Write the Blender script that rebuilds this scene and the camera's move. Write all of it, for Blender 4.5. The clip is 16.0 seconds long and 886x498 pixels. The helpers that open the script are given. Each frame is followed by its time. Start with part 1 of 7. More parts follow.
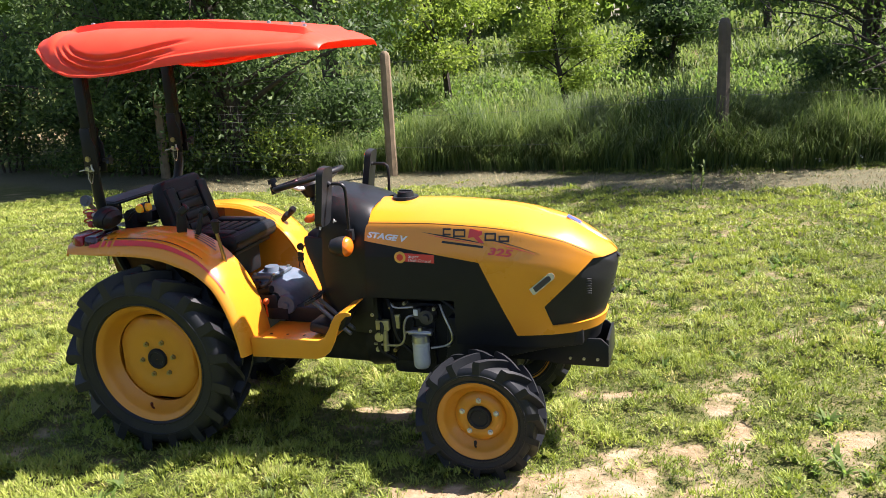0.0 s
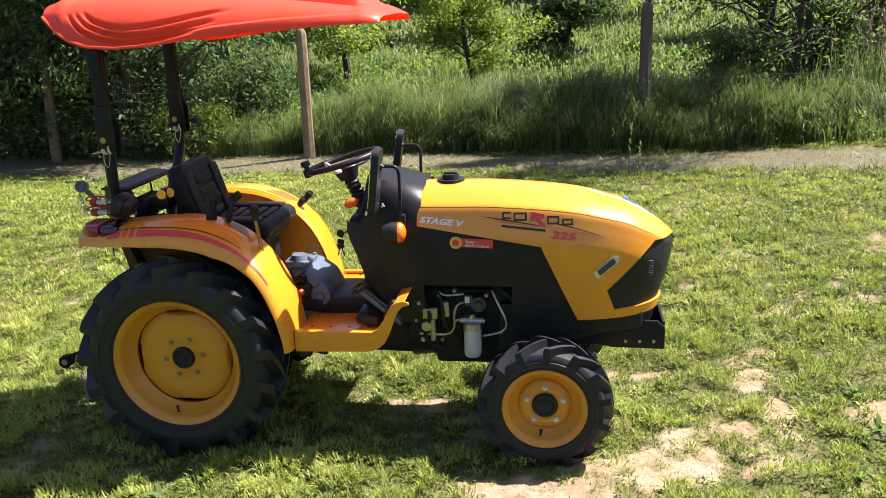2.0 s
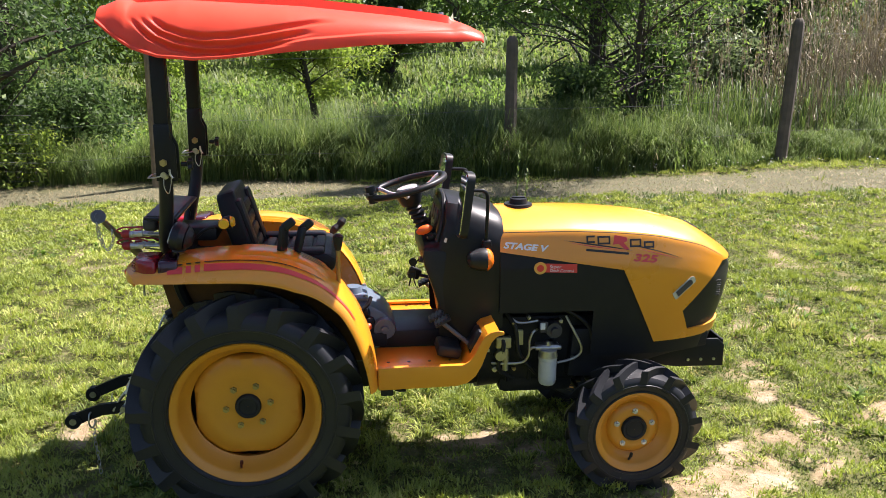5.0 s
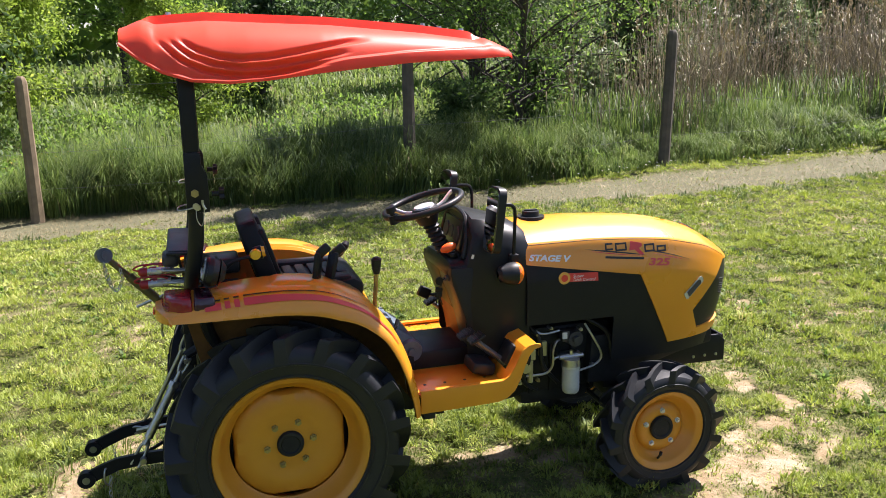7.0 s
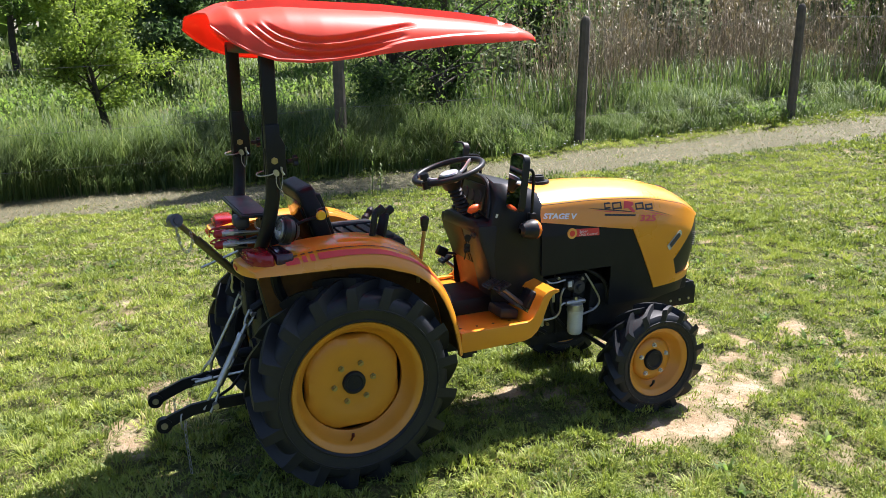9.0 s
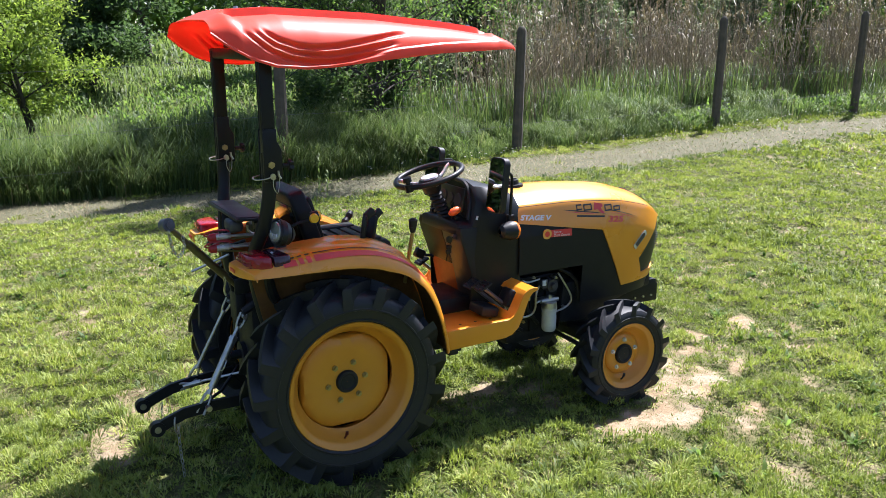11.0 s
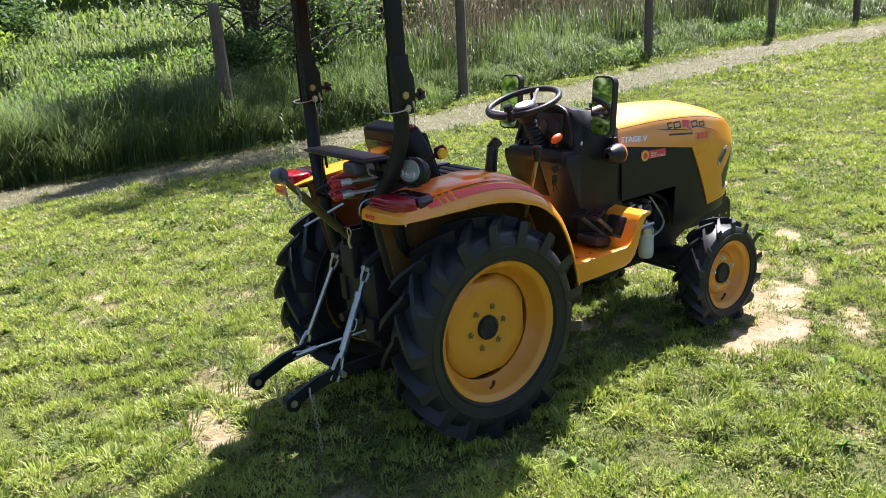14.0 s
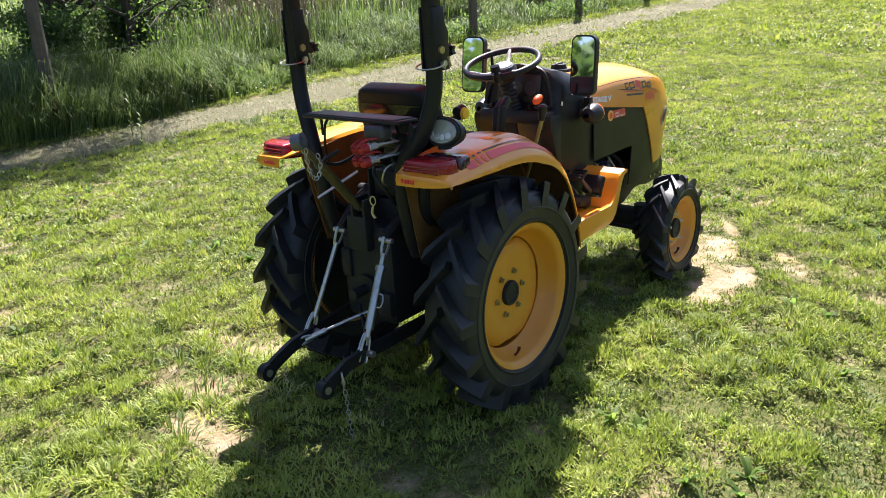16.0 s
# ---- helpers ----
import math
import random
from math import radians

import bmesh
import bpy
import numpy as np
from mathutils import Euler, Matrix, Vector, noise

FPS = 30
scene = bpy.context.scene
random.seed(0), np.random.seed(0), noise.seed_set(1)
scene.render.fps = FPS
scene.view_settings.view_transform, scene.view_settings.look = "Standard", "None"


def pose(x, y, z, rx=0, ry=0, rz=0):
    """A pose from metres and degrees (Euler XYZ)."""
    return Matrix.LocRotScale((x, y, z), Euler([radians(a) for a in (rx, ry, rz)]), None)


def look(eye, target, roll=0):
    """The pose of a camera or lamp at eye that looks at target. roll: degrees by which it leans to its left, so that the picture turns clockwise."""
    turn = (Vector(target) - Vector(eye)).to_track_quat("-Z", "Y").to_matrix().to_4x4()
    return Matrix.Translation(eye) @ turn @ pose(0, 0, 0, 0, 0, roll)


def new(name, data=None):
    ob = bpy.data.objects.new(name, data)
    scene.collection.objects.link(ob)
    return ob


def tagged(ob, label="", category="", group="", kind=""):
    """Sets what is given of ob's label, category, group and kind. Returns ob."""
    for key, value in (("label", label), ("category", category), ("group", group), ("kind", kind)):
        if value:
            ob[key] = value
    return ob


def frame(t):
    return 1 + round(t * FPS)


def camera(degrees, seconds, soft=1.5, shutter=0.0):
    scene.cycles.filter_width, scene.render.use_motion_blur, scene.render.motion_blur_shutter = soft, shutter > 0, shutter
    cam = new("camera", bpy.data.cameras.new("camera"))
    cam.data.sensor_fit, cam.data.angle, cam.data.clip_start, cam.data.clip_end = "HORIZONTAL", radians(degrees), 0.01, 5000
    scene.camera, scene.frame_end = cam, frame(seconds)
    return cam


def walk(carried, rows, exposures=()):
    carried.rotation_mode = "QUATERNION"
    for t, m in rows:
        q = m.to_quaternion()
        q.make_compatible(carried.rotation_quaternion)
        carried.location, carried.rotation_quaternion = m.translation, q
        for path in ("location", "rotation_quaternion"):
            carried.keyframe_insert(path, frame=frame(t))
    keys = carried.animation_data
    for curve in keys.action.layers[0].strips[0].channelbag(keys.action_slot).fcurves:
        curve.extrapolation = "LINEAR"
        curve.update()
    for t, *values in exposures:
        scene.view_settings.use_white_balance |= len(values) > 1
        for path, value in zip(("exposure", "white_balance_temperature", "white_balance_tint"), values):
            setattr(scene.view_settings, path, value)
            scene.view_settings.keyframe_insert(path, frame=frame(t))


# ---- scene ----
cam = camera(55.5, 16.0, 0.75)
PATH = [
    (0, (2.443, -3.611, 1.844), (1.86, -1.764, 1.347), -3.4),
    (0.5, (2.267, -3.538, 1.821), (1.697, -1.688, 1.318), -4.1),
    (1, (2.074, -3.525, 1.836), (1.579, -1.657, 1.318), -3.4),
    (1.5, (1.83, -3.596, 1.839), (1.465, -1.705, 1.3), -3.0),
    (2, (1.64, -3.645, 1.856), (1.353, -1.744, 1.304), -2.1),
    (2.5, (1.464, -3.568, 1.829), (1.228, -1.657, 1.289), -2.4),
    (3, (1.251, -3.558, 1.84), (1.136, -1.627, 1.328), -1.5),
    (3.5, (0.994, -3.609, 1.848), (0.988, -1.67, 1.356), -1.5),
    (4, (0.793, -3.642, 1.869), (0.849, -1.703, 1.383), -0.8),
    (4.2, (0.716, -3.603, 1.862), (0.795, -1.667, 1.365), -0.5),
    (6.3, (-0.067, -3.460, 1.813), (0.375, -1.570, 1.333), -0.8),
    (6.5, (-0.128, -3.41, 1.818), (0.329, -1.521, 1.344), -1.3),
    (7, (-0.26, -3.364, 1.831), (0.292, -1.497, 1.374), -1.1),
    (7.5, (-0.473, -3.343, 1.813), (0.198, -1.522, 1.33), -0.8),
    (8, (-0.699, -3.39, 1.82), (0.028, -1.599, 1.303), -0.4),
    (8.5, (-0.842, -3.508, 1.815), (-0.095, -1.72, 1.319), -0.5),
    (9, (-0.993, -3.598, 1.838), (-0.201, -1.829, 1.343), -0.8),
    (9.2, (-1.042, -3.599, 1.852), (-0.236, -1.842, 1.339), -1.2),
    (11.3, (-1.306, -3.588, 1.838), (-0.346, -1.898, 1.366), -0.2),
    (11.5, (-1.311, -3.59, 1.836), (-0.355, -1.896, 1.37), -0.1),
    (12, (-1.332, -3.532, 1.811), (-0.381, -1.837, 1.339), -0.5),
    (12.5, (-1.378, -3.393, 1.772), (-0.442, -1.696, 1.281), -2.0),
    (13, (-1.499, -3.202, 1.747), (-0.509, -1.54, 1.239), -3.0),
    (13.5, (-1.747, -3.022, 1.71), (-0.654, -1.437, 1.167), -3.7),
    (14, (-1.963, -2.859, 1.701), (-0.829, -1.316, 1.125), -4.2),
    (14.5, (-2.065, -2.623, 1.651), (-0.863, -1.136, 1.062), -5.2),
    (15, (-2.195, -2.461, 1.653), (-0.87, -1.089, 1.051), -4.5),
    (15.5, (-2.394, -2.297, 1.653), (-0.987, -1.02, 1.027), -4.4),
    (16, (-2.488, -2.166, 1.643), (-1.022, -0.966, 1.002), -3.5),
]
EXPOSURES = [(0.0, 1.67, 6580, 21), (4.0, 1.67, 6560, 21), (7.0, 1.60, 6460, 20), (9.0, 1.58, 6180, 19), (11.0, 1.61, 5880, 18), (12.5, 1.65, 5920, 17), (14.0, 1.77, 6170, 17), (16.0, 1.83, 6320, 16)]
walk(cam, [(t, look(eye, target, roll)) for t, eye, target, roll in PATH], EXPOSURES)


# ---- light ----
SUN_TO = Vector((0.60, 0.295, 1.0)).normalized()      # from the ground towards the sun
world = bpy.data.worlds.new("sky")
scene.world = world
world.use_nodes = True
wn = world.node_tree.nodes
wl = world.node_tree.links
sky = wn.new("ShaderNodeTexSky")
sky.sky_type = "NISHITA"
sky.sun_disc = False
sky.sun_elevation = math.asin(SUN_TO.z)
sky.sun_rotation = math.atan2(SUN_TO.x, SUN_TO.y)
wl.new(sky.outputs[0], wn["Background"].inputs[0])
wn["Background"].inputs[1].default_value = 0.063
sun_data = bpy.data.lights.new("sun", "SUN")
sun_data.energy = 5.0
sun_data.angle = radians(0.6)
sun_data.color = (1.0, 0.965, 0.90)
sun = new("sun", sun_data)
sun.matrix_world = look((6, 8, 16), Vector((6, 8, 16)) - SUN_TO)

# ---- materials ----


def nodes_of(name):
    m = bpy.data.materials.new(name)
    m.use_nodes = True
    t = m.node_tree
    return m, t.nodes, t.links, t.nodes["Principled BSDF"]


def mat(name, a, b=None, rough=0.5, metal=0.0, coarse=6.0, fine=180.0, bump=0.05, bump_m=0.002, coat=0.0, spec=0.5, rough_var=0.12):
    """A plain surface with grain, blotches and a slightly uneven gloss."""
    m, n, l, p = nodes_of(name)
    b = b or tuple(c * 0.8 for c in a)
    tc = n.new("ShaderNodeTexCoord")
    n1 = n.new("ShaderNodeTexNoise")
    n1.inputs["Scale"].default_value = coarse
    n1.inputs["Detail"].default_value = 6
    n1.inputs["Roughness"].default_value = 0.6
    n2 = n.new("ShaderNodeTexNoise")
    n2.inputs["Scale"].default_value = fine
    n2.inputs["Detail"].default_value = 3
    l.new(tc.outputs["Object"], n1.inputs["Vector"])
    l.new(tc.outputs["Object"], n2.inputs["Vector"])
    mix = n.new("ShaderNodeMix")
    mix.data_type = "RGBA"
    mix.inputs["A"].default_value = (*a, 1)
    mix.inputs["B"].default_value = (*b, 1)
    add = n.new("ShaderNodeMath")
    add.operation = "MULTIPLY_ADD"
    add.inputs[1].default_value = 0.35
    l.new(n2.outputs[0], add.inputs[0])
    ramp = n.new("ShaderNodeMapRange")
    ramp.inputs["From Min"].default_value = 0.35
    ramp.inputs["From Max"].default_value = 0.7
    l.new(n1.outputs[0], ramp.inputs["Value"])
    sc = n.new("ShaderNodeMath")
    sc.operation = "MULTIPLY"
    sc.inputs[1].default_value = 0.75
    l.new(ramp.outputs[0], sc.inputs[0])
    l.new(sc.outputs[0], add.inputs[2])
    l.new(add.outputs[0], mix.inputs["Factor"])
    l.new(mix.outputs["Result"], p.inputs["Base Color"])
    rr = n.new("ShaderNodeMapRange")
    rr.inputs["To Min"].default_value = max(0.02, rough - rough_var)
    rr.inputs["To Max"].default_value = min(1.0, rough + rough_var)
    l.new(n1.outputs[0], rr.inputs["Value"])
    l.new(rr.outputs[0], p.inputs["Roughness"])
    p.inputs["Metallic"].default_value = metal
    p.inputs["Coat Weight"].default_value = coat
    p.inputs["Coat Roughness"].default_value = 0.12
    p.inputs["Specular IOR Level"].default_value = spec
    bp = n.new("ShaderNodeBump")
    bp.inputs["Strength"].default_value = bump
    bp.inputs["Distance"].default_value = bump_m
    l.new(n2.outputs[0], bp.inputs["Height"])
    l.new(bp.outputs[0], p.inputs["Normal"])
    return m


def leafy(name, dark, light, dry, shine=0.35, scale=1.3, dry_at=0.8, rough=0.55, toned=False):
    """Blades and leaves: a colour of its own for each piece, light shining through it."""
    m, n, l, p = nodes_of(name)
    geo = n.new("ShaderNodeNewGeometry")
    tc = n.new("ShaderNodeTexCoord")
    no = n.new("ShaderNodeTexNoise")
    no.inputs["Scale"].default_value = scale
    no.inputs["Detail"].default_value = 4
    l.new(tc.outputs["Object"], no.inputs["Vector"])
    add = n.new("ShaderNodeMath")
    add.operation = "MULTIPLY_ADD"
    add.inputs[1].default_value = 0.55
    l.new(geo.outputs["Random Per Island"], add.inputs[0])
    mr = n.new("ShaderNodeMapRange")
    mr.inputs["From Min"].default_value = 0.3
    mr.inputs["From Max"].default_value = 0.7
    mr.inputs["To Max"].default_value = 0.45
    l.new(no.outputs[0], mr.inputs["Value"])
    l.new(mr.outputs[0], add.inputs[2])
    if toned:      # the tone of its clump, with the shade of hollows and rims in it
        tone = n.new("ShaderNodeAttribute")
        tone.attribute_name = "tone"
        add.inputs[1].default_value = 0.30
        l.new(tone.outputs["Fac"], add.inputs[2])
    ramp = n.new("ShaderNodeValToRGB")
    e = ramp.color_ramp.elements
    e[0].color = (*dark, 1)
    e[0].position = 0.1
    e[1].color = (*light, 1)
    e[1].position = dry_at - 0.12
    x = e.new(dry_at + 0.1)
    x.color = (*dry, 1)
    l.new(add.outputs[0], ramp.inputs[0])
    l.new(ramp.outputs[0], p.inputs["Base Color"])
    p.inputs["Roughness"].default_value = rough
    p.inputs["Specular IOR Level"].default_value = 0.3
    tr = n.new("ShaderNodeBsdfTranslucent")
    hue = n.new("ShaderNodeHueSaturation")
    hue.inputs["Value"].default_value = 1.25
    hue.inputs["Saturation"].default_value = 1.1
    l.new(ramp.outputs[0], hue.inputs["Color"])
    l.new(hue.outputs[0], tr.inputs[0])
    mx = n.new("ShaderNodeMixShader")
    mx.inputs[0].default_value = shine
    l.new(p.outputs[0], mx.inputs[1])
    l.new(tr.outputs[0], mx.inputs[2])
    l.new(mx.outputs[0], n["Material Output"].inputs[0])
    return m


def canopy_plastic():
    m, n, l, p = nodes_of("canopy_plastic")
    tc = n.new("ShaderNodeTexCoord")
    no = n.new("ShaderNodeTexNoise")
    no.inputs["Scale"].default_value = 9
    no.inputs["Detail"].default_value = 5
    l.new(tc.outputs["Object"], no.inputs["Vector"])
    ramp = n.new("ShaderNodeValToRGB")
    e = ramp.color_ramp.elements
    e[0].color, e[0].position = (0.84, 0.092, 0.042, 1), 0.3
    e[1].color, e[1].position = (0.90, 0.110, 0.052, 1), 0.7
    l.new(no.outputs[0], ramp.inputs[0])
    l.new(ramp.outputs[0], p.inputs["Base Color"])
    p.inputs["Roughness"].default_value = 0.42
    tr = n.new("ShaderNodeBsdfTranslucent")
    tr.inputs[0].default_value = (0.95, 0.075, 0.034, 1)
    mx = n.new("ShaderNodeMixShader")
    mx.inputs[0].default_value = 0.38
    l.new(p.outputs[0], mx.inputs[1])
    l.new(tr.outputs[0], mx.inputs[2])
    l.new(mx.outputs[0], n["Material Output"].inputs[0])
    return m


def lens(name, colour, rough=0.15, coat=0.6):
    m, n, l, p = nodes_of(name)
    p.inputs["Base Color"].default_value = (*colour, 1)
    p.inputs["Roughness"].default_value = rough
    p.inputs["Coat Weight"].default_value = coat
    w = n.new("ShaderNodeTexVoronoi")
    w.inputs["Scale"].default_value = 70
    tc = n.new("ShaderNodeTexCoord")
    l.new(tc.outputs["Object"], w.inputs["Vector"])
    bp = n.new("ShaderNodeBump")
    bp.inputs["Strength"].default_value = 0.35
    bp.inputs["Distance"].default_value = 0.003
    l.new(w.outputs[0], bp.inputs["Height"])
    l.new(bp.outputs[0], p.inputs["Normal"])
    return m


def ground_material():
    m, n, l, p = nodes_of("ground")
    tc = n.new("ShaderNodeTexCoord")

    def noise_node(scale, detail=6, rough=0.62):
        x = n.new("ShaderNodeTexNoise")
        x.inputs["Scale"].default_value = scale
        x.inputs["Detail"].default_value = detail
        x.inputs["Roughness"].default_value = rough
        l.new(tc.outputs["Object"], x.inputs["Vector"])
        return x

    def ramp_node(src, stops):
        r = n.new("ShaderNodeValToRGB")
        e = r.color_ramp.elements
        e[0].position, e[0].color = stops[0][0], (*stops[0][1], 1)
        e[1].position, e[1].color = stops[-1][0], (*stops[-1][1], 1)
        for pos, c in stops[1:-1]:
            k = e.new(pos)
            k.color = (*c, 1)
        l.new(src, r.inputs[0])
        return r

    def mix_node(f, a, b):
        x = n.new("ShaderNodeMix")
        x.data_type = "RGBA"
        l.new(f, x.inputs["Factor"])
        l.new(a, x.inputs["A"])
        l.new(b, x.inputs["B"])
        return x.outputs["Result"]

    small = noise_node(38)
    mid = noise_node(5)
    tiny = noise_node(210, 3)
    soil = ramp_node(small.outputs[0], [(0.3, (0.036, 0.044, 0.013)), (0.5, (0.082, 0.090, 0.028)), (0.72, (0.165, 0.150, 0.060))])
    sand = ramp_node(mid.outputs[0], [(0.3, (0.216, 0.148, 0.080)), (0.5, (0.290, 0.218, 0.132)), (0.66, (0.415, 0.345, 0.250))])
    grit = ramp_node(tiny.outputs[0], [(0.3, (0.046, 0.046, 0.025)), (0.5, (0.104, 0.100, 0.057)), (0.72, (0.215, 0.202, 0.130))])
    bare = n.new("ShaderNodeAttribute")
    bare.attribute_name = "bare"
    path = n.new("ShaderNodeAttribute")
    path.attribute_name = "path"
    earth = ramp_node(small.outputs[0], [(0.32, (0.160, 0.108, 0.058)), (0.5, (0.275, 0.200, 0.118)), (0.7, (0.400, 0.320, 0.220))])
    worn = n.new("ShaderNodeMix")
    worn.data_type = "RGBA"
    worn.inputs["Factor"].default_value = 0.5
    l.new(sand.outputs[0], worn.inputs["A"])
    l.new(earth.outputs[0], worn.inputs["B"])
    base = mix_node(bare.outputs["Fac"], soil.outputs[0], worn.outputs["Result"])
    base = mix_node(path.outputs["Fac"], base, grit.outputs[0])
    l.new(base, p.inputs["Base Color"])
    p.inputs["Roughness"].default_value = 0.95
    p.inputs["Specular IOR Level"].default_value = 0.15
    bp = n.new("ShaderNodeBump")
    bp.inputs["Strength"].default_value = 0.7
    bp.inputs["Distance"].default_value = 0.02
    ad = n.new("ShaderNodeMath")
    ad.operation = "MULTIPLY_ADD"
    ad.inputs[1].default_value = 0.3
    l.new(tiny.outputs[0], ad.inputs[0])
    l.new(small.outputs[0], ad.inputs[2])
    l.new(ad.outputs[0], bp.inputs["Height"])
    l.new(bp.outputs[0], p.inputs["Normal"])
    return m


M_YELLOW = mat("yellow_paint", (0.705, 0.278, 0.018), (0.665, 0.252, 0.015), rough=0.3, coarse=3, fine=260, bump=0.03, coat=0.35)
M_WHEEL = mat("yellow_wheel_paint", (0.607, 0.258, 0.021), (0.541, 0.221, 0.018), rough=0.42, coarse=5, fine=200, bump=0.05, coat=0.1)
M_CANOPY = canopy_plastic()
M_BLACK = mat("black_paint", (0.017, 0.018, 0.020), (0.013, 0.0138, 0.0155), rough=0.36, coarse=8, bump=0.04, spec=0.16)
M_PLASTIC = mat("black_plastic", (0.017, 0.018, 0.0205), (0.013, 0.0138, 0.0158), rough=0.44, coarse=10, fine=500, bump=0.12, bump_m=0.001, spec=0.28)
M_STEELBLUE = mat("grey_steel", (0.12, 0.13, 0.15), (0.08, 0.085, 0.10), rough=0.36, metal=0.4, coarse=20)
M_GREY = mat("grey_plastic", (0.050, 0.049, 0.056), (0.036, 0.035, 0.041), rough=0.5, coarse=10)
M_RUBBER = mat("tyre_rubber", (0.021, 0.0225, 0.026), (0.015, 0.0162, 0.019), rough=0.46, coarse=9, fine=140, bump=0.15, spec=0.26)
M_UNDERSIDE = mat("brown_underside", (0.190, 0.092, 0.026), (0.095, 0.052, 0.020), rough=0.85, coarse=12, fine=60, bump=0.4, bump_m=0.003, spec=0.15)
M_IRON = mat("cast_iron", (0.024, 0.025, 0.029), (0.015, 0.016, 0.019), rough=0.5, metal=0.1, coarse=20, fine=200, bump=0.3, spec=0.2)
M_TUNNEL = mat("grey_housing_paint", (0.125, 0.165, 0.215), (0.080, 0.108, 0.145), rough=0.4, metal=0.1, coarse=16, bump=0.15)
M_ZINC = mat("zinc_steel", (0.52, 0.52, 0.50), (0.36, 0.35, 0.33), rough=0.34, metal=0.9, coarse=30, bump=0.1)
M_BRASS = mat("yellow_zinc", (0.42, 0.34, 0.16), (0.28, 0.23, 0.11), rough=0.42, metal=0.75, coarse=30)
M_OLIVE = mat("olive_zinc", (0.17, 0.145, 0.07), (0.10, 0.088, 0.045), rough=0.45, metal=0.6, coarse=30)
M_FILTER = mat("filter_white", (0.55, 0.57, 0.56), (0.42, 0.44, 0.44), rough=0.4, coarse=20)
M_CREAM = mat("yellow_chromate", (0.46, 0.43, 0.22), (0.34, 0.31, 0.14), rough=0.45, metal=0.3, coarse=30)
M_SILVER = mat("silver_trim", (0.62, 0.63, 0.63), (0.5, 0.5, 0.5), rough=0.25, metal=0.4)
M_VINYL = mat("seat_vinyl", (0.013, 0.013, 0.015), (0.009, 0.009, 0.010), rough=0.48, fine=420, bump=0.25, spec=0.22)
M_SEATMESH = mat("seat_back_film", (0.05, 0.046, 0.036), (0.03, 0.028, 0.022), rough=0.16, metal=0.7, coarse=8)
M_RED = mat("red_decal", (0.66, 0.05, 0.045), (0.58, 0.045, 0.04), rough=0.35)
M_DARKDECAL = mat("black_decal", (0.018, 0.015, 0.014), rough=0.4)
M_WHITE = mat("white_decal", (0.72, 0.74, 0.78), (0.62, 0.64, 0.68), rough=0.4)
M_GOLD = mat("gold_decal", (0.75, 0.42, 0.10), (0.5, 0.2, 0.04), rough=0.4)
M_BLUE = mat("blue_badge", (0.10, 0.13, 0.42), (0.07, 0.10, 0.32), rough=0.25)
M_REDLENS = lens("red_lens", (0.24, 0.007, 0.012), 0.18, 0.2)
M_SMOKELENS = lens("smoke_lens", (0.035, 0.006, 0.014), 0.18, 0.3)
M_ORANGELENS = lens("orange_lens", (0.85, 0.17, 0.012))
M_CLEARLENS = lens("clear_lens", (0.26, 0.28, 0.25), 0.1)
M_AMBERLENS = lens("amber_lens", (0.80, 0.42, 0.02))
M_ORANGE = mat("orange_plastic", (0.85, 0.13, 0.02), (0.78, 0.11, 0.015), rough=0.4)
M_REDCAP = mat("red_cap", (0.40, 0.018, 0.022), (0.30, 0.014, 0.017), rough=0.4)
M_COWL = mat("cowl_plastic", (0.013, 0.014, 0.016), (0.010, 0.0108, 0.0125), rough=0.38, coarse=10, fine=500, bump=0.08, bump_m=0.001, spec=0.25)
M_GLOSS = mat("glossy_black_plastic", (0.010, 0.010, 0.010), (0.008, 0.008, 0.008), rough=0.42, coarse=8, bump=0.03, spec=0.15)
# the yellow paint again, with the shade under seat and dash in its colour
M_YELLOWSHADE = mat("shaded_yellow_paint", (0.300, 0.092, 0.016), (0.180, 0.052, 0.012), rough=0.55, coarse=9, fine=80, bump=0.12, spec=0.25)
M_VALVE = mat("dark_red_rubber", (0.09, 0.008, 0.010), (0.06, 0.006, 0.008), rough=0.5)
M_MIRROR = mat("mirror_glass", (0.85, 0.87, 0.88), (0.83, 0.85, 0.86), rough=0.02, metal=1.0, bump=0.0, rough_var=0.01)
M_DISPLAY = mat("dial_glass", (0.03, 0.033, 0.03), (0.02, 0.02, 0.02), rough=0.3)
M_POST = mat("weathered_post", (0.255, 0.187, 0.111), (0.145, 0.106, 0.068), rough=0.9, coarse=7, fine=60, bump=0.6, bump_m=0.006)
M_POSTDARK = mat("dark_post", (0.120, 0.096, 0.072), (0.064, 0.053, 0.042), rough=0.92, coarse=7, fine=60, bump=0.6, bump_m=0.006)
M_WIRE = mat("fence_wire", (0.20, 0.20, 0.19), (0.12, 0.12, 0.11), rough=0.6, metal=0.3)
M_BARK = mat("bark", (0.068, 0.054, 0.041), (0.032, 0.025, 0.020), rough=0.95, coarse=9, fine=50, bump=0.8, bump_m=0.015)
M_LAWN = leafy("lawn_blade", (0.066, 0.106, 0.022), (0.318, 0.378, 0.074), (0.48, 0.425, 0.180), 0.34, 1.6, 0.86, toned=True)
M_TALL = leafy("tall_grass_blade", (0.031, 0.061, 0.019), (0.150, 0.206, 0.060), (0.25, 0.280, 0.110), 0.42, 2.2, 0.88)
M_MEADOW = leafy("meadow_blade", (0.047, 0.084, 0.026), (0.188, 0.250, 0.072), (0.300, 0.322, 0.136), 0.50, 0.9, 0.90)
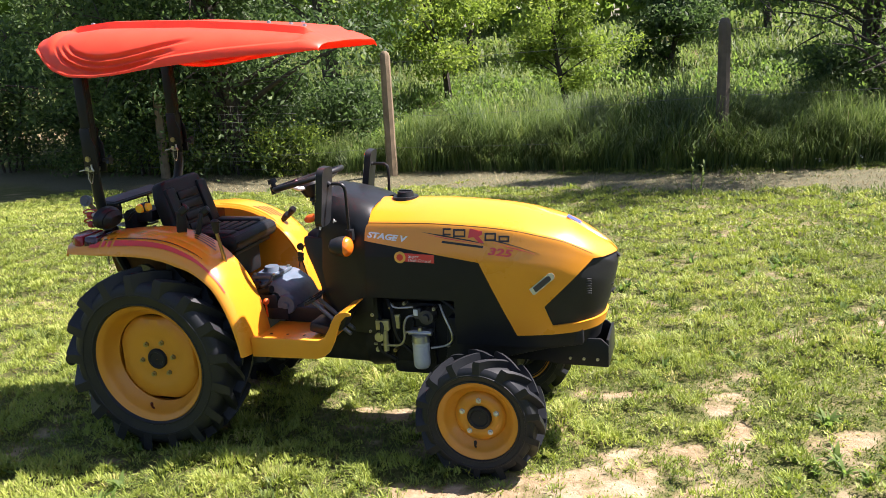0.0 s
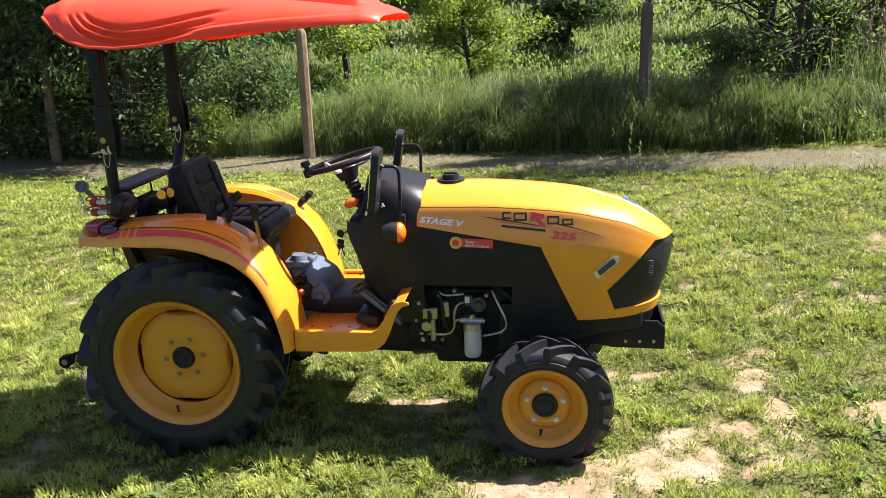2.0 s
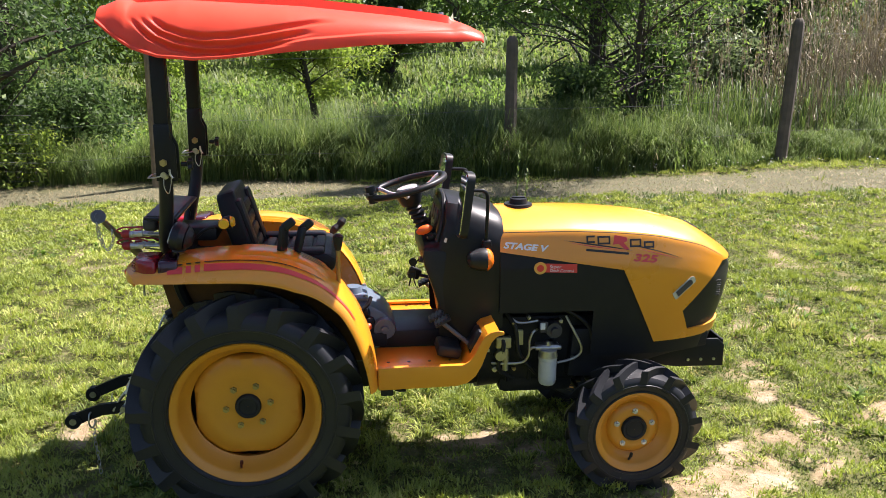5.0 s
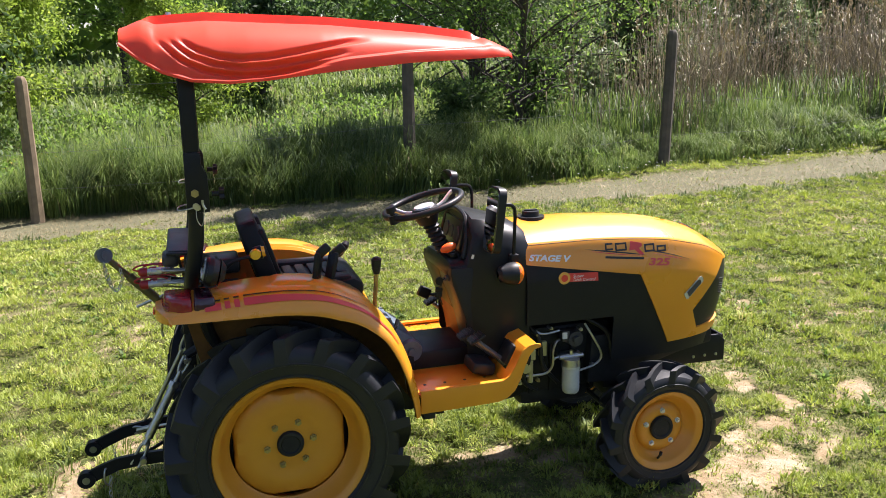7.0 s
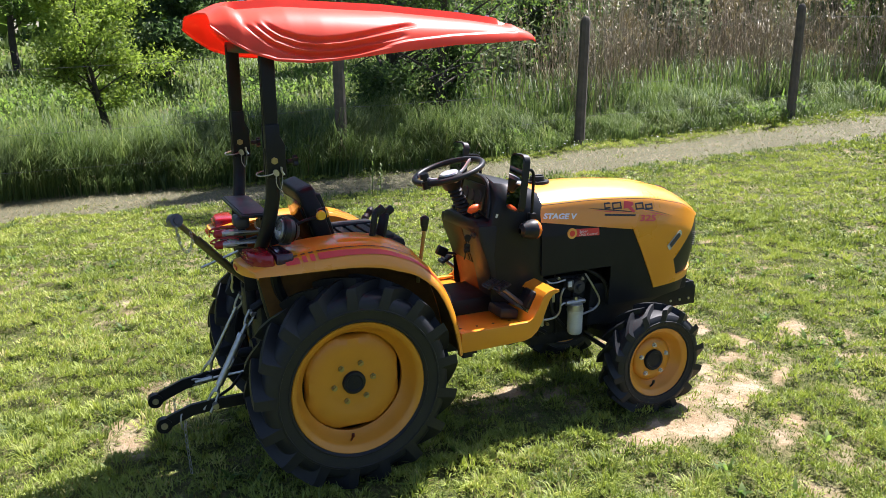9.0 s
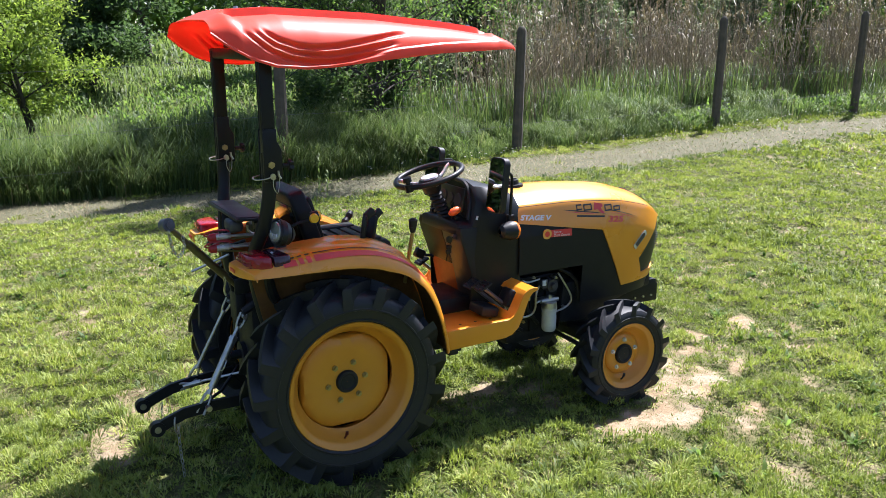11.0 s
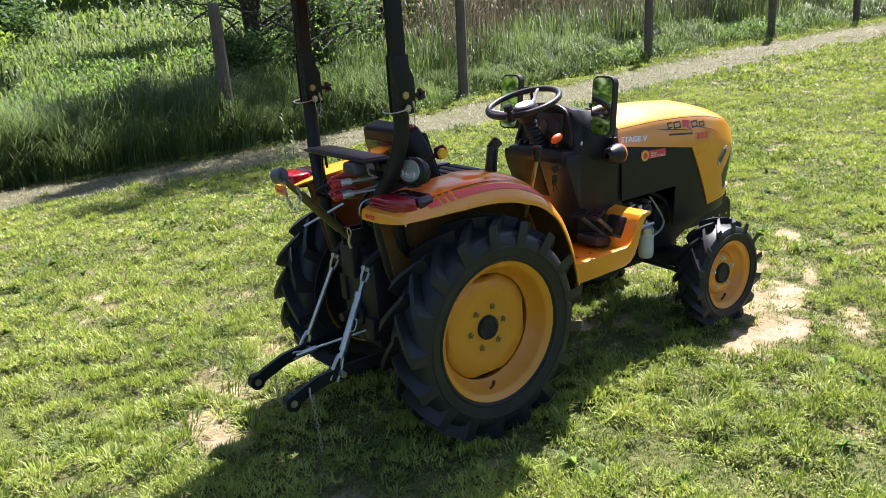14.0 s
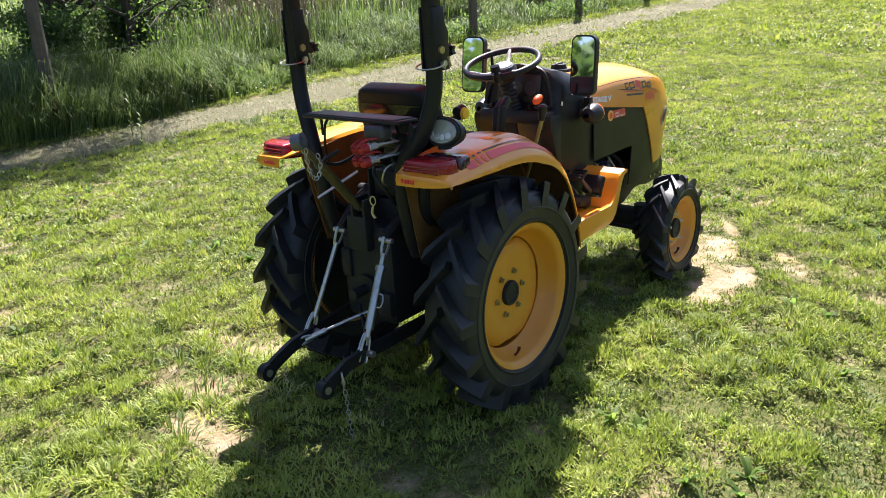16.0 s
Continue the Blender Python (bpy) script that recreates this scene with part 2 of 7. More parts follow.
M_STRAW = leafy("straw_blade", (0.142, 0.112, 0.056), (0.260, 0.220, 0.118), (0.375, 0.322, 0.212), 0.2, 0.8, 0.8)
M_REED = leafy("reed_stalk", (0.134, 0.108, 0.071), (0.308, 0.257, 0.186), (0.410, 0.375, 0.297), 0.2, 0.8, 0.8)
M_LEAFDARK = leafy("leaf_dark", (0.032, 0.061, 0.024), (0.119, 0.187, 0.060), (0.255, 0.323, 0.111), 0.5, 0.6, 0.95)
M_LEAF = leafy("leaf_mid", (0.056, 0.108, 0.027), (0.192, 0.280, 0.068), (0.336, 0.392, 0.112), 0.60, 0.6, 0.95)
M_LEAFBRIGHT = leafy("leaf_bright", (0.105, 0.170, 0.030), (0.290, 0.375, 0.080), (0.45, 0.48, 0.150), 0.55, 0.8, 0.92)
M_LEAFSILVER = leafy("leaf_willow", (0.076, 0.111, 0.047), (0.212, 0.264, 0.136), (0.374, 0.408, 0.272), 0.4, 0.6, 0.9)
M_FLOWER = mat("flower_yellow", (0.560, 0.480, 0.040), (0.480, 0.400, 0.024), rough=0.7)
M_FLOWERWHITE = mat("flower_white", (0.600, 0.600, 0.560), rough=0.7)
M_GROUND = ground_material()

# ---- building tools ----


def mesh_from(name, bm, material, smooth=38):
    me = bpy.data.meshes.new(name)
    bm.normal_update()
    bm.to_mesh(me)
    bm.free()
    me.materials.append(material)
    if smooth:
        me.polygons.foreach_set("use_smooth", [True] * len(me.polygons))
        me.set_sharp_from_angle(angle=radians(smooth))
    return me


def part(name, bm, material, parent, label="", smooth=38):
    ob = new(name, mesh_from(name, bm, material, smooth))
    ob.parent = parent
    if label:
        ob["label"] = label
    return ob


def thing(name, label, category, group="", kind="", at=None):
    ob = new(name)
    ob.empty_display_size = 0.2
    if at:
        ob.location = at
    return tagged(ob, label, category, group, kind)


def bm_new():
    return bmesh.new()


def box(bm, c, s, turn=None, bevel=0.0, seg=2):
    m = Matrix.Translation(c) @ (turn.to_4x4() if turn else Matrix()) @ Matrix.Diagonal((*s, 1))
    g = bmesh.ops.create_cube(bm, size=1.0, matrix=m)
    if bevel > 0:
        es = list({e for v in g["verts"] for e in v.link_edges})
        bmesh.ops.bevel(bm, geom=es, offset=bevel, segments=seg, affect="EDGES", profile=0.5)
    return bm


def turn_to(d):
    return Vector(d).to_track_quat("Z", "Y").to_matrix()


def cyl(bm, a, b, r0, r1=None, seg=16, caps=True):
    a, b = Vector(a), Vector(b)
    d = b - a
    m = Matrix.Translation((a + b) / 2) @ turn_to(d).to_4x4()
    bmesh.ops.create_cone(bm, cap_ends=caps, segments=seg, radius1=r0, radius2=r0 if r1 is None else r1, depth=d.length, matrix=m)
    return bm


def smooth_path(pts, n=6):
    """Catmull-Rom through the points."""
    p = [Vector(q) for q in pts]
    p = [p[0] * 2 - p[1]] + p + [p[-1] * 2 - p[-2]]
    out = []
    for i in range(1, len(p) - 2):
        for k in range(n):
            t = k / n
            a, b, c, d = p[i - 1], p[i], p[i + 1], p[i + 2]
            out.append(0.5 * (2 * b + (c - a) * t + (2 * a - 5 * b + 4 * c - d) * t * t + (3 * b - a - 3 * c + d) * t ** 3))
    out.append(p[-2])
    return out


def tube(bm, pts, r, seg=8, n=6, r_end=None, flat=1.0):
    """A round bar along a smooth path; n=0 keeps the corners."""
    p = smooth_path(pts, n) if n else [Vector(q) for q in pts]
    rings = []
    up = None
    for i, q in enumerate(p):
        d = (p[min(i + 1, len(p) - 1)] - p[max(i - 1, 0)]).normalized()
        if up is None:
            up = d.orthogonal().normalized()
        up = (up - d * up.dot(d))
        up = up.normalized() if up.length > 1e-6 else d.orthogonal().normalized()
        side = d.cross(up)
        rr = r if r_end is None else r + (r_end - r) * i / (len(p) - 1)
        rings.append([bm.verts.new(q + (up * math.cos(a) * flat + side * math.sin(a)) * rr) for a in [2 * math.pi * k / seg for k in range(seg)]])
    for a, b in zip(rings, rings[1:]):
        for k in range(seg):
            bm.faces.new((a[k], a[(k + 1) % seg], b[(k + 1) % seg], b[k]))
    bm.faces.new(rings[0][::-1])
    bm.faces.new(rings[-1])
    return bm


def lathe(bm, profile, centre, seg=40, side=1):
    """Turn (radius, outward distance) points round the Y axis; side -1 faces the right of the tractor."""
    c = Vector(centre)
    rings = []
    for r, y in profile:
        rings.append([bm.verts.new(c + Vector((r * math.cos(a), side * y, r * math.sin(a)))) for a in [2 * math.pi * k / seg for k in range(seg)]])
    for a, b in zip(rings, rings[1:]):
        for k in range(seg):
            f = (a[k], a[(k + 1) % seg], b[(k + 1) % seg], b[k])
            bm.faces.new(f if side > 0 else f[::-1])
    return bm


def prism(bm, poly, y0, y1, bevel=0.0):
    """An (x, z) outline drawn out from y0 to y1."""
    a = [bm.verts.new((x, y0, z)) for x, z in poly]
    b = [bm.verts.new((x, y1, z)) for x, z in poly]
    fs = [bm.faces.new(a), bm.faces.new(b[::-1])]
    n = len(poly)
    for k in range(n):
        fs.append(bm.faces.new((a[(k + 1) % n], a[k], b[k], b[(k + 1) % n])))
    bmesh.ops.recalc_face_normals(bm, faces=fs)
    if bevel:
        es = list({e for f in fs[:2] for e in f.edges} | {e for v in a for e in v.link_edges})
        bmesh.ops.bevel(bm, geom=es, offset=bevel, segments=2, affect="EDGES", profile=0.5)
    return bm


def grid_sheet(bm, rows):
    """Faces over rows of points."""
    vs = [[bm.verts.new(p) for p in r] for r in rows]
    for a, b in zip(vs, vs[1:]):
        for k in range(len(a) - 1):
            bm.faces.new((a[k], a[k + 1], b[k + 1], b[k]))
    return bm


def solid(ob, thick, offset=-1):
    s = ob.modifiers.new("thickness", "SOLIDIFY")
    s.thickness = thick
    s.offset = offset
    e = ob.modifiers.new("crisp_rim", "EDGE_SPLIT")
    e.split_angle = radians(50)
    e.use_edge_sharp = False
    return ob


def lerp_table(table, v):
    return float(np.interp(v, [a for a, b in table], [b for a, b in table]))


def soup(name, verts, faces, material, parent=None, label="", category="", kind=""):
    """One mesh from numpy vertices and equal-sided faces."""
    me = bpy.data.meshes.new(name)
    nv, nf, k = len(verts), len(faces), faces.shape[1]
    me.vertices.add(nv)
    me.vertices.foreach_set("co", np.ascontiguousarray(verts, dtype=np.float32).ravel())
    me.loops.add(nf * k)
    me.loops.foreach_set("vertex_index", np.ascontiguousarray(faces, dtype=np.int32).ravel())
    me.polygons.add(nf)
    me.polygons.foreach_set("loop_start", np.arange(0, nf * k, k, dtype=np.int32))
    me.polygons.foreach_set("loop_total", np.full(nf, k, dtype=np.int32))
    me.update(calc_edges=True)
    me.materials.append(material)
    ob = new(name, me)
    if parent:
        ob.parent = parent
    return tagged(ob, label, category, "", kind)


# ---- ground ----
RNG = np.random.default_rng(7)
LATTICE = RNG.random((256, 256))


def value_noise(x, y):
    x, y = np.asarray(x, float), np.asarray(y, float)
    xi, yi = np.floor(x).astype(int), np.floor(y).astype(int)
    fx, fy = x - xi, y - yi
    fx, fy = fx * fx * (3 - 2 * fx), fy * fy * (3 - 2 * fy)
    a, b = LATTICE[xi % 256, yi % 256], LATTICE[(xi + 1) % 256, yi % 256]
    c, d = LATTICE[xi % 256, (yi + 1) % 256], LATTICE[(xi + 1) % 256, (yi + 1) % 256]
    return (a * (1 - fx) + b * fx) * (1 - fy) + (c * (1 - fx) + d * fx) * fy


def fbm(x, y, s, octaves=4):
    t, amp, tot = 0.0, 1.0, 0.0
    for k in range(octaves):
        t = t + amp * value_noise(np.asarray(x) * s + 17.3 * k, np.asarray(y) * s + 9.1 * k)
        tot += amp
        amp *= 0.55
        s *= 2.1
    return t / tot


def smoothstep(a, b, v):
    t = np.clip((np.asarray(v, float) - a) / (b - a), 0, 1)
    return t * t * (3 - 2 * t)


def ground_z(x, y):
    x, y = np.asarray(x, float), np.asarray(y, float)
    z = smoothstep(2.5, 9, y) * np.clip(-0.36 + 0.047 * (x + 2.5), -0.5, 0.33)
    z = z + 0.085 * np.clip(y - 11.5, 0, 26) * smoothstep(11.5, 16, y)
    z = z + (fbm(x, y, 1.1, 3) - 0.5) * 0.05 * smoothstep(0.5, 2.5, np.hypot(x - 0.8, y))
    return z + (fbm(x + 40, y, 6.0, 3) - 0.5) * 0.02 - 0.012


# worn spots: x, y, half-length, half-width, turn
SPOTS = [(1.90, -0.50, 0.48, 0.19, 25), (1.50, -0.66, 0.36, 0.12, 5), (2.28, -0.20, 0.38, 0.13, 12), (2.05, 0.46, 0.22, 0.07, 10), (2.58, 0.42, 0.15, 0.09, 60),
         (2.62, 0.05, 0.16, 0.07, 80), (3.08, 0.14, 0.18, 0.09, 30), (2.96, 1.45, 0.15, 0.07, 70), (3.48, 1.66, 0.18, 0.08, 20), (2.16, 1.96, 0.16, 0.06, 0), (3.62, 1.1, 0.18, 0.07, 0),
         (-0.88, 0.37, 0.24, 0.10, 93), (-0.63, 0.76, 0.25, 0.11, 97), (-0.27, 0.90, 0.28, 0.09, 95), (-1.31, 0.34, 0.12, 0.06, 90),
         (-1.12, 0.72, 0.07, 0.04, 0), (1.02, 0.05, 0.24, 0.08, 0), (1.3, -0.05, 0.2, 0.08, 20), (-1.75, 4.6, 0.4, 0.06, 0), (5.4, 3.4, 0.45, 0.08, 5), (1.64, -0.72, 0.40, 0.12, -6), (1.98, -0.88, 0.26, 0.10, 20), (4.4, 2.2, 0.3, 0.07, 10), (2.45, -0.42, 0.14, 0.07, 40)]


def bareness(x, y):
    x, y = np.asarray(x, float), np.asarray(y, float)
    v = np.zeros(np.broadcast(x, y).shape)
    wob = (fbm(x, y, 4.2, 5) - 0.5) * 2.2 + (fbm(x + 5, y + 9, 16.0, 3) - 0.5) * 1.3
    for sx, sy, a, b, t in SPOTS:
        c, s = math.cos(radians(t)), math.sin(radians(t))
        u, w = (x - sx) * c + (y - sy) * s, -(x - sx) * s + (y - sy) * c
        v = np.maximum(v, 1.25 - np.sqrt((u / a) ** 2 + (w / b) ** 2))
    near = smoothstep(0.0, 0.50, v + wob * np.clip(v + 0.5, 0, 0.9)) * (0.30 + 0.70 * smoothstep(0.34, 0.52, fbm(x + 3, y + 8, 9.0, 3)))
    thin = smoothstep(0.66, 0.78, fbm(x + 7, y + 3, 2.6, 5)) * 0.05
    return np.clip(np.maximum(near, thin * (y < 6)), 0, 1) * (y > -2.4)


def path_edges(x):
    x = np.asarray(x, float)
    w = (fbm(x, 0 * x, 0.8, 3) - 0.5) * 0.4
    near = np.interp(x, [-14, -6, -2, 1, 3, 5, 10, 18, 30, 60], [9.5, 8.2, 7.4, 6.7, 6.15, 5.7, 5.6, 6.1, 7.0, 9.0]) + w
    far = np.interp(x, [-14, -6, -2, 0, 1.4, 3, 5, 10, 18, 30, 60], [11.2, 10.1, 9.2, 8.6, 8.05, 7.6, 7.4, 7.1, 7.5, 8.5, 10.5]) + w * 0.6
    return near, far


def fence_line(x):
    return np.interp(x, [-12, -7.2, -2.36, 2.70, 6.62, 11.0, 15.1, 19.4, 28.2], [10.6, 9.9, 9.12, 8.20, 7.95, 7.78, 7.80, 8.15, 8.9])


def pathness(x, y):
    near, far = path_edges(x)
    w = (fbm(x, y, 2.5, 4) - 0.5) * 0.9
    return smoothstep(near - 0.05, near + 0.3, y + w) * (1 - smoothstep(far - 0.15, far + 0.15, y + w * 0.5))


def axis(parts):
    return np.unique(np.round(np.concatenate([np.linspace(a, b, n) for a, b, n in parts]), 4))


gx = axis([(-600, -60, 9), (-60, -10, 26), (-10, -4, 34), (-4, 1, 56), (1, 3.6, 90), (3.6, 5, 20), (5, 12, 50), (12, 30, 24), (30, 80, 14), (80, 600, 9)])
gy = axis([(-600, -60, 9), (-60, -4, 24), (-4, -2, 16), (-2, -1, 16), (-1, 1.6, 80), (1.6, 3, 22), (3, 9, 48), (9, 20, 24), (20, 80, 18), (80, 600, 9)])
X, Y = np.meshgrid(gx, gy)
Z = ground_z(X, Y)
V = np.stack([X.ravel(), Y.ravel(), Z.ravel()], 1)
nx, ny = len(gx), len(gy)
ii = (np.arange(ny - 1)[:, None] * nx + np.arange(nx - 1)[None, :]).ravel()
F4 = np.stack([ii, ii + 1, ii + nx + 1, ii + nx], 1)
ground = soup("ground", V, F4, M_GROUND, None, "sunlit mown meadow ground with worn sandy spots", "ground", "structure")
for nm, val in (("bare", bareness(X, Y)), ("path", pathness(X, Y))):
    at = ground.data.attributes.new(nm, "FLOAT", "POINT")
    at.data.foreach_set("value", val.ravel().astype(np.float32))
ground.data.polygons.foreach_set("use_smooth", [True] * len(ground.data.polygons))

# ---- tractor ----
# x forward, y to its left, the rear axle over x = 0
tractor = thing("tractor", "yellow and black compact tractor with a red canopy, parked on grass", "tractor")


def tyre(c, side, R, rim, half, lugs, lug_h, label):
    bm = bm_new()
    Rc = R - lug_h
    wall = [(rim - 0.012, half * 0.70), (rim + 0.006, half * 0.80), (rim + 0.02, half * 0.90)]
    for rr, y in ((0.14, 0.915), (0.52, 1.0)):      # raised rings on the sidewall
        r = rim + (Rc - rim) * rr
        wall += [(r - 0.005, half * y - 0.001), (r - 0.003, half * y + 0.003), (r + 0.003, half * y + 0.003), (r + 0.005, half * y)]
    prof = wall + [(rim + (Rc - rim) * 0.66, half * 0.985), (rim + (Rc - rim) * 0.80, half * 0.93), (rim + (Rc - rim) * 0.92, half * 0.83), (Rc - 0.003, half * 0.64), (Rc, half * 0.35), (Rc + 0.003, 0)]
    prof = prof + [(r, -y) for r, y in prof[-2::-1]]
    lathe(bm, prof, c, 64, side)
    ob = part("tyre", bm, M_RUBBER, tractor, label)

    def skin(y):
        return lerp_table([(0, Rc + 0.003), (half * 0.4, Rc), (half * 0.64, Rc - 0.003), (half * 0.83, rim + (Rc - rim) * 0.92), (half * 0.93, rim + (Rc - rim) * 0.80), (half * 1.0, rim + (Rc - rim) * 0.60)], abs(y))
    step = 2 * math.pi / lugs
    for hand in (1, -1):
        bm = bm_new()
        vs = []
        for s in (0.0, 0.3, 0.6, 0.82, 0.97, 1.0):
            y = hand * half * (-0.08 + 1.09 * s)
            ang = s * step * 0.92
            base = skin(y) - (0.006 if s < 0.9 else 0.016)
            top = Rc + lug_h - 0.010 * s * s - (0.010 if s >= 1.0 else 0)
            k = (R / 0.445) ** 0.7 / R
            w0, w1 = (0.020 + 0.010 * s) * k, (0.012 + 0.009 * s) * k
            vs.append([bm.verts.new((r * math.cos(q), side * y, r * math.sin(q))) for r, q in ((base, ang - w0), (top, ang - w1), (top, ang + w1), (base, ang + w0))])
        for p, q in zip(vs, vs[1:]):
            for j in range(3):
                bm.faces.new((p[j], p[j + 1], q[j + 1], q[j]))
        bm.faces.new(vs[0])
        bm.faces.new(vs[-1][::-1])
        bmesh.ops.recalc_face_normals(bm, faces=bm.faces[:])
        me = mesh_from("lug", bm, M_RUBBER, 25)
        for k in range(lugs):
            lug = new("lug", me)
            lug.parent = ob
            lug.location = c
            lug.rotation_euler = (0, -(k * step + (0.5 * step if hand > 0 else 0)), 0)
    return ob


def wheel(name, x, y, z, side, R, rim, half, lugs, lug_h, bolts, bolt_r, hub_r, disc_in, scallop, label):
    c = (x, y, z)
    lip = half * 0.80
    bm = bm_new()
    lathe(bm, [(rim - 0.006, -half * 0.75), (rim + 0.002, -half * 0.78), (rim - 0.03, -half * 0.55), (rim - 0.055, -half * 0.3), (rim - 0.060, half * 0.02), (rim - 0.050, half * 0.12), (rim - 0.040, half * 0.28), (rim - 0.030, half * 0.44), (rim - 0.025, half * 0.58), (rim - 0.021, half * 0.66),
               (rim - 0.016, half * 0.72), (rim - 0.004, lip), (rim + 0.004, lip + 0.004), (rim + 0.010, lip - 0.002), (rim + 0.006, lip - 0.014)], c, 64, side)
    w = part(name, bm, M_WHEEL, tractor, label)
    tyre(c, side, R, rim, half, lugs, lug_h, "black rubber tractor tyre with deep chevron lugs")
    # disc with a scalloped edge, dished towards the hub
    bm = bm_new()
    seg = 72
    rings = []
    edge = rim - 0.066
    for f, d in ((1.0, -0.022), (0.98, -0.010), (0.95, -0.002), (0.88, 0.004), (0.74, 0.008), (0.62, 0.008), (0.55, 0.003), (0.40, 0.002), (0.18, 0.003)):
        ring = []
        for k in range(seg):
            a = 2 * math.pi * k / seg
            r = edge * min(f, (0.999 if scallop == 0 else (1 - scallop) * f ** 0.3) / max(abs(math.cos(a)), abs(math.sin(a))) if f > 0.7 else f)
            ring.append(bm.verts.new((x + r * math.cos(a), y + side * (disc_in + d), z + r * math.sin(a))))
        rings.append(ring)
    for a, b in zip(rings, rings[1:]):
        for k in range(seg):
            q = (a[k], a[(k + 1) % seg], b[(k + 1) % seg], b[k])
            bm.faces.new(q if side > 0 else q[::-1])
    bm.faces.new(rings[-1] if side > 0 else rings[-1][::-1])
    d = part("wheel_disc", bm, M_WHEEL, w)
    solid(d, 0.012)
    bm = bm_new()
    yo = y + side * (disc_in + 0.004)
    lathe(bm, [(hub_r, 0.0), (hub_r, 0.020), (hub_r - 0.004, 0.026), (hub_r - 0.014, 0.027), (hub_r - 0.018, 0.022), (0.001, 0.022)], (x, yo, z), 28, side)
    part("hub", bm, M_IRON, w, "black iron hub")
    for k in range(bolts):
        a = 2 * math.pi * (k + (0.13 if bolts == 6 else 0.25)) / bolts
        bx, bz = x + bolt_r * math.cos(a), z + bolt_r * math.sin(a)
        bm = bm_new()
        cyl(bm, (bx, yo - side * 0.002, bz), (bx, yo + side * 0.006, bz), 0.0165, 0.0165, 12)
        cyl(bm, (bx, yo + side * 0.005, bz), (bx, yo + side * 0.019, bz), 0.0135, 0.0130, 6)
        cyl(bm, (bx, yo + side * 0.018, bz), (bx, yo + side * 0.028, bz), 0.0075, 0.007, 8)
        part("wheel_bolt", bm, M_BRASS if bolts == 6 else M_SILVER, w, "", 25)
    bm = bm_new()
    a = radians(262)
    r = rim - 0.036
    p = Vector((x + r * math.cos(a), y + side * half * 0.45, z + r * math.sin(a)))
    tube(bm, [p, p + Vector((0, side * 0.010, 0.010)), p + Vector((0.003, side * 0.016, 0.024))], 0.0048, 8, 3)
    cyl(bm, p + Vector((0.003, side * 0.016, 0.022)), p + Vector((0.004, side * 0.019, 0.036)), 0.0070, 0.0065, 10)
    part("valve_stem", bm, M_VALVE if bolts == 6 else M_PLASTIC, w, "dark red valve cap" if bolts == 6 else "")
    bm = bm_new()
    lathe(bm, [(0.05, disc_in - 0.034), (rim - 0.085, disc_in - 0.034), (rim - 0.068, -half * 0.35), (rim - 0.044, -half * 0.56), (rim - 0.014, -half * 0.735)], c, 48, side)
    part("wheel_back", bm, M_IRON, w, "dark inner side of the wheel")
    return w


for s in (-1, 1):
    wheel("rear_wheel", 0.0, s * 0.437, 0.430, s, 0.449, 0.279, 0.108, 17, 0.046, 6, 0.086, 0.050, -0.006, 0.095, "yellow dished rear wheel with a large lugged tyre")
    wheel("front_wheel", 1.560, s * 0.418, 0.252, s, 0.283, 0.171, 0.076, 14, 0.034, 5, 0.078, 0.053, 0.004, 0.0, "yellow front wheel with a small lugged tyre")

# hood ------------------------------------------------------------
HOOD_W = [(0.50, 0.245), (0.60, 0.255), (0.70, 0.262), (0.80, 0.265), (0.888, 0.263), (0.95, 0.251), (1.00, 0.238), (1.040, 0.226), (1.052, 0.218), (1.064, 0.200), (1.080, 0.168), (1.095, 0.128), (1.107, 0.080), (1.114, 0.040), (1.118, 0.0)]
HOOD_F = [(0.50, 2.030), (0.60, 2.055), (0.70, 2.085), (0.80, 2.108), (0.866, 2.115), (0.895, 2.095), (0.947, 2.030), (1.00, 1.948), (1.028, 1.895), (1.06, 1.79), (1.084, 1.69), (1.10, 1.57), (1.112, 1.42), (1.118, 1.28)]
HOOD_X0 = 1.018


def smooth_table(table):
    """A smooth curve through the table's points that never overshoots them."""
    x, y = np.array([a for a, b in table]), np.array([b for a, b in table])
    h, d = np.diff(x), np.diff(y) / np.diff(x)
    m = np.zeros(len(x))
    m[0], m[-1] = d[0], d[-1]
    for i in range(1, len(x) - 1):
        if d[i - 1] * d[i] > 0:
            w1, w2 = 2 * h[i] + h[i - 1], h[i] + 2 * h[i - 1]
            m[i] = (w1 + w2) / (w1 / d[i - 1] + w2 / d[i])

    def at(v):
        v = min(max(v, x[0]), x[-1])
        i = min(int(np.searchsorted(x, v, side="right")) - 1, len(x) - 2)
        t = (v - x[i]) / h[i]
        return float((1 + 2 * t) * (1 - t) ** 2 * y[i] + t * (1 - t) ** 2 * h[i] * m[i] + t * t * (3 - 2 * t) * y[i + 1] + t * t * (t - 1) * h[i] * m[i + 1])
    return at


hood_w, hood_f = smooth_table(HOOD_W), smooth_table(HOOD_F)
hood_top = smooth_table([(HOOD_X0 - 0.1, 1.118)] + [(b, a) for a, b in HOOD_F[:3:-1]])


def hood_z(x, level):
    """The height at x of a line that keeps its level between sill and ridge."""
    return 0.5 + (level - 0.5) * (hood_top(x) - 0.5) / 0.618


def hood_end(level):
    lo, hi = 1.7, 2.115
    for k in range(24):
        mid = (lo + hi) / 2
        if mid < hood_f(hood_z(mid, level)):
            lo = mid
        else:
            hi = mid
    return lo


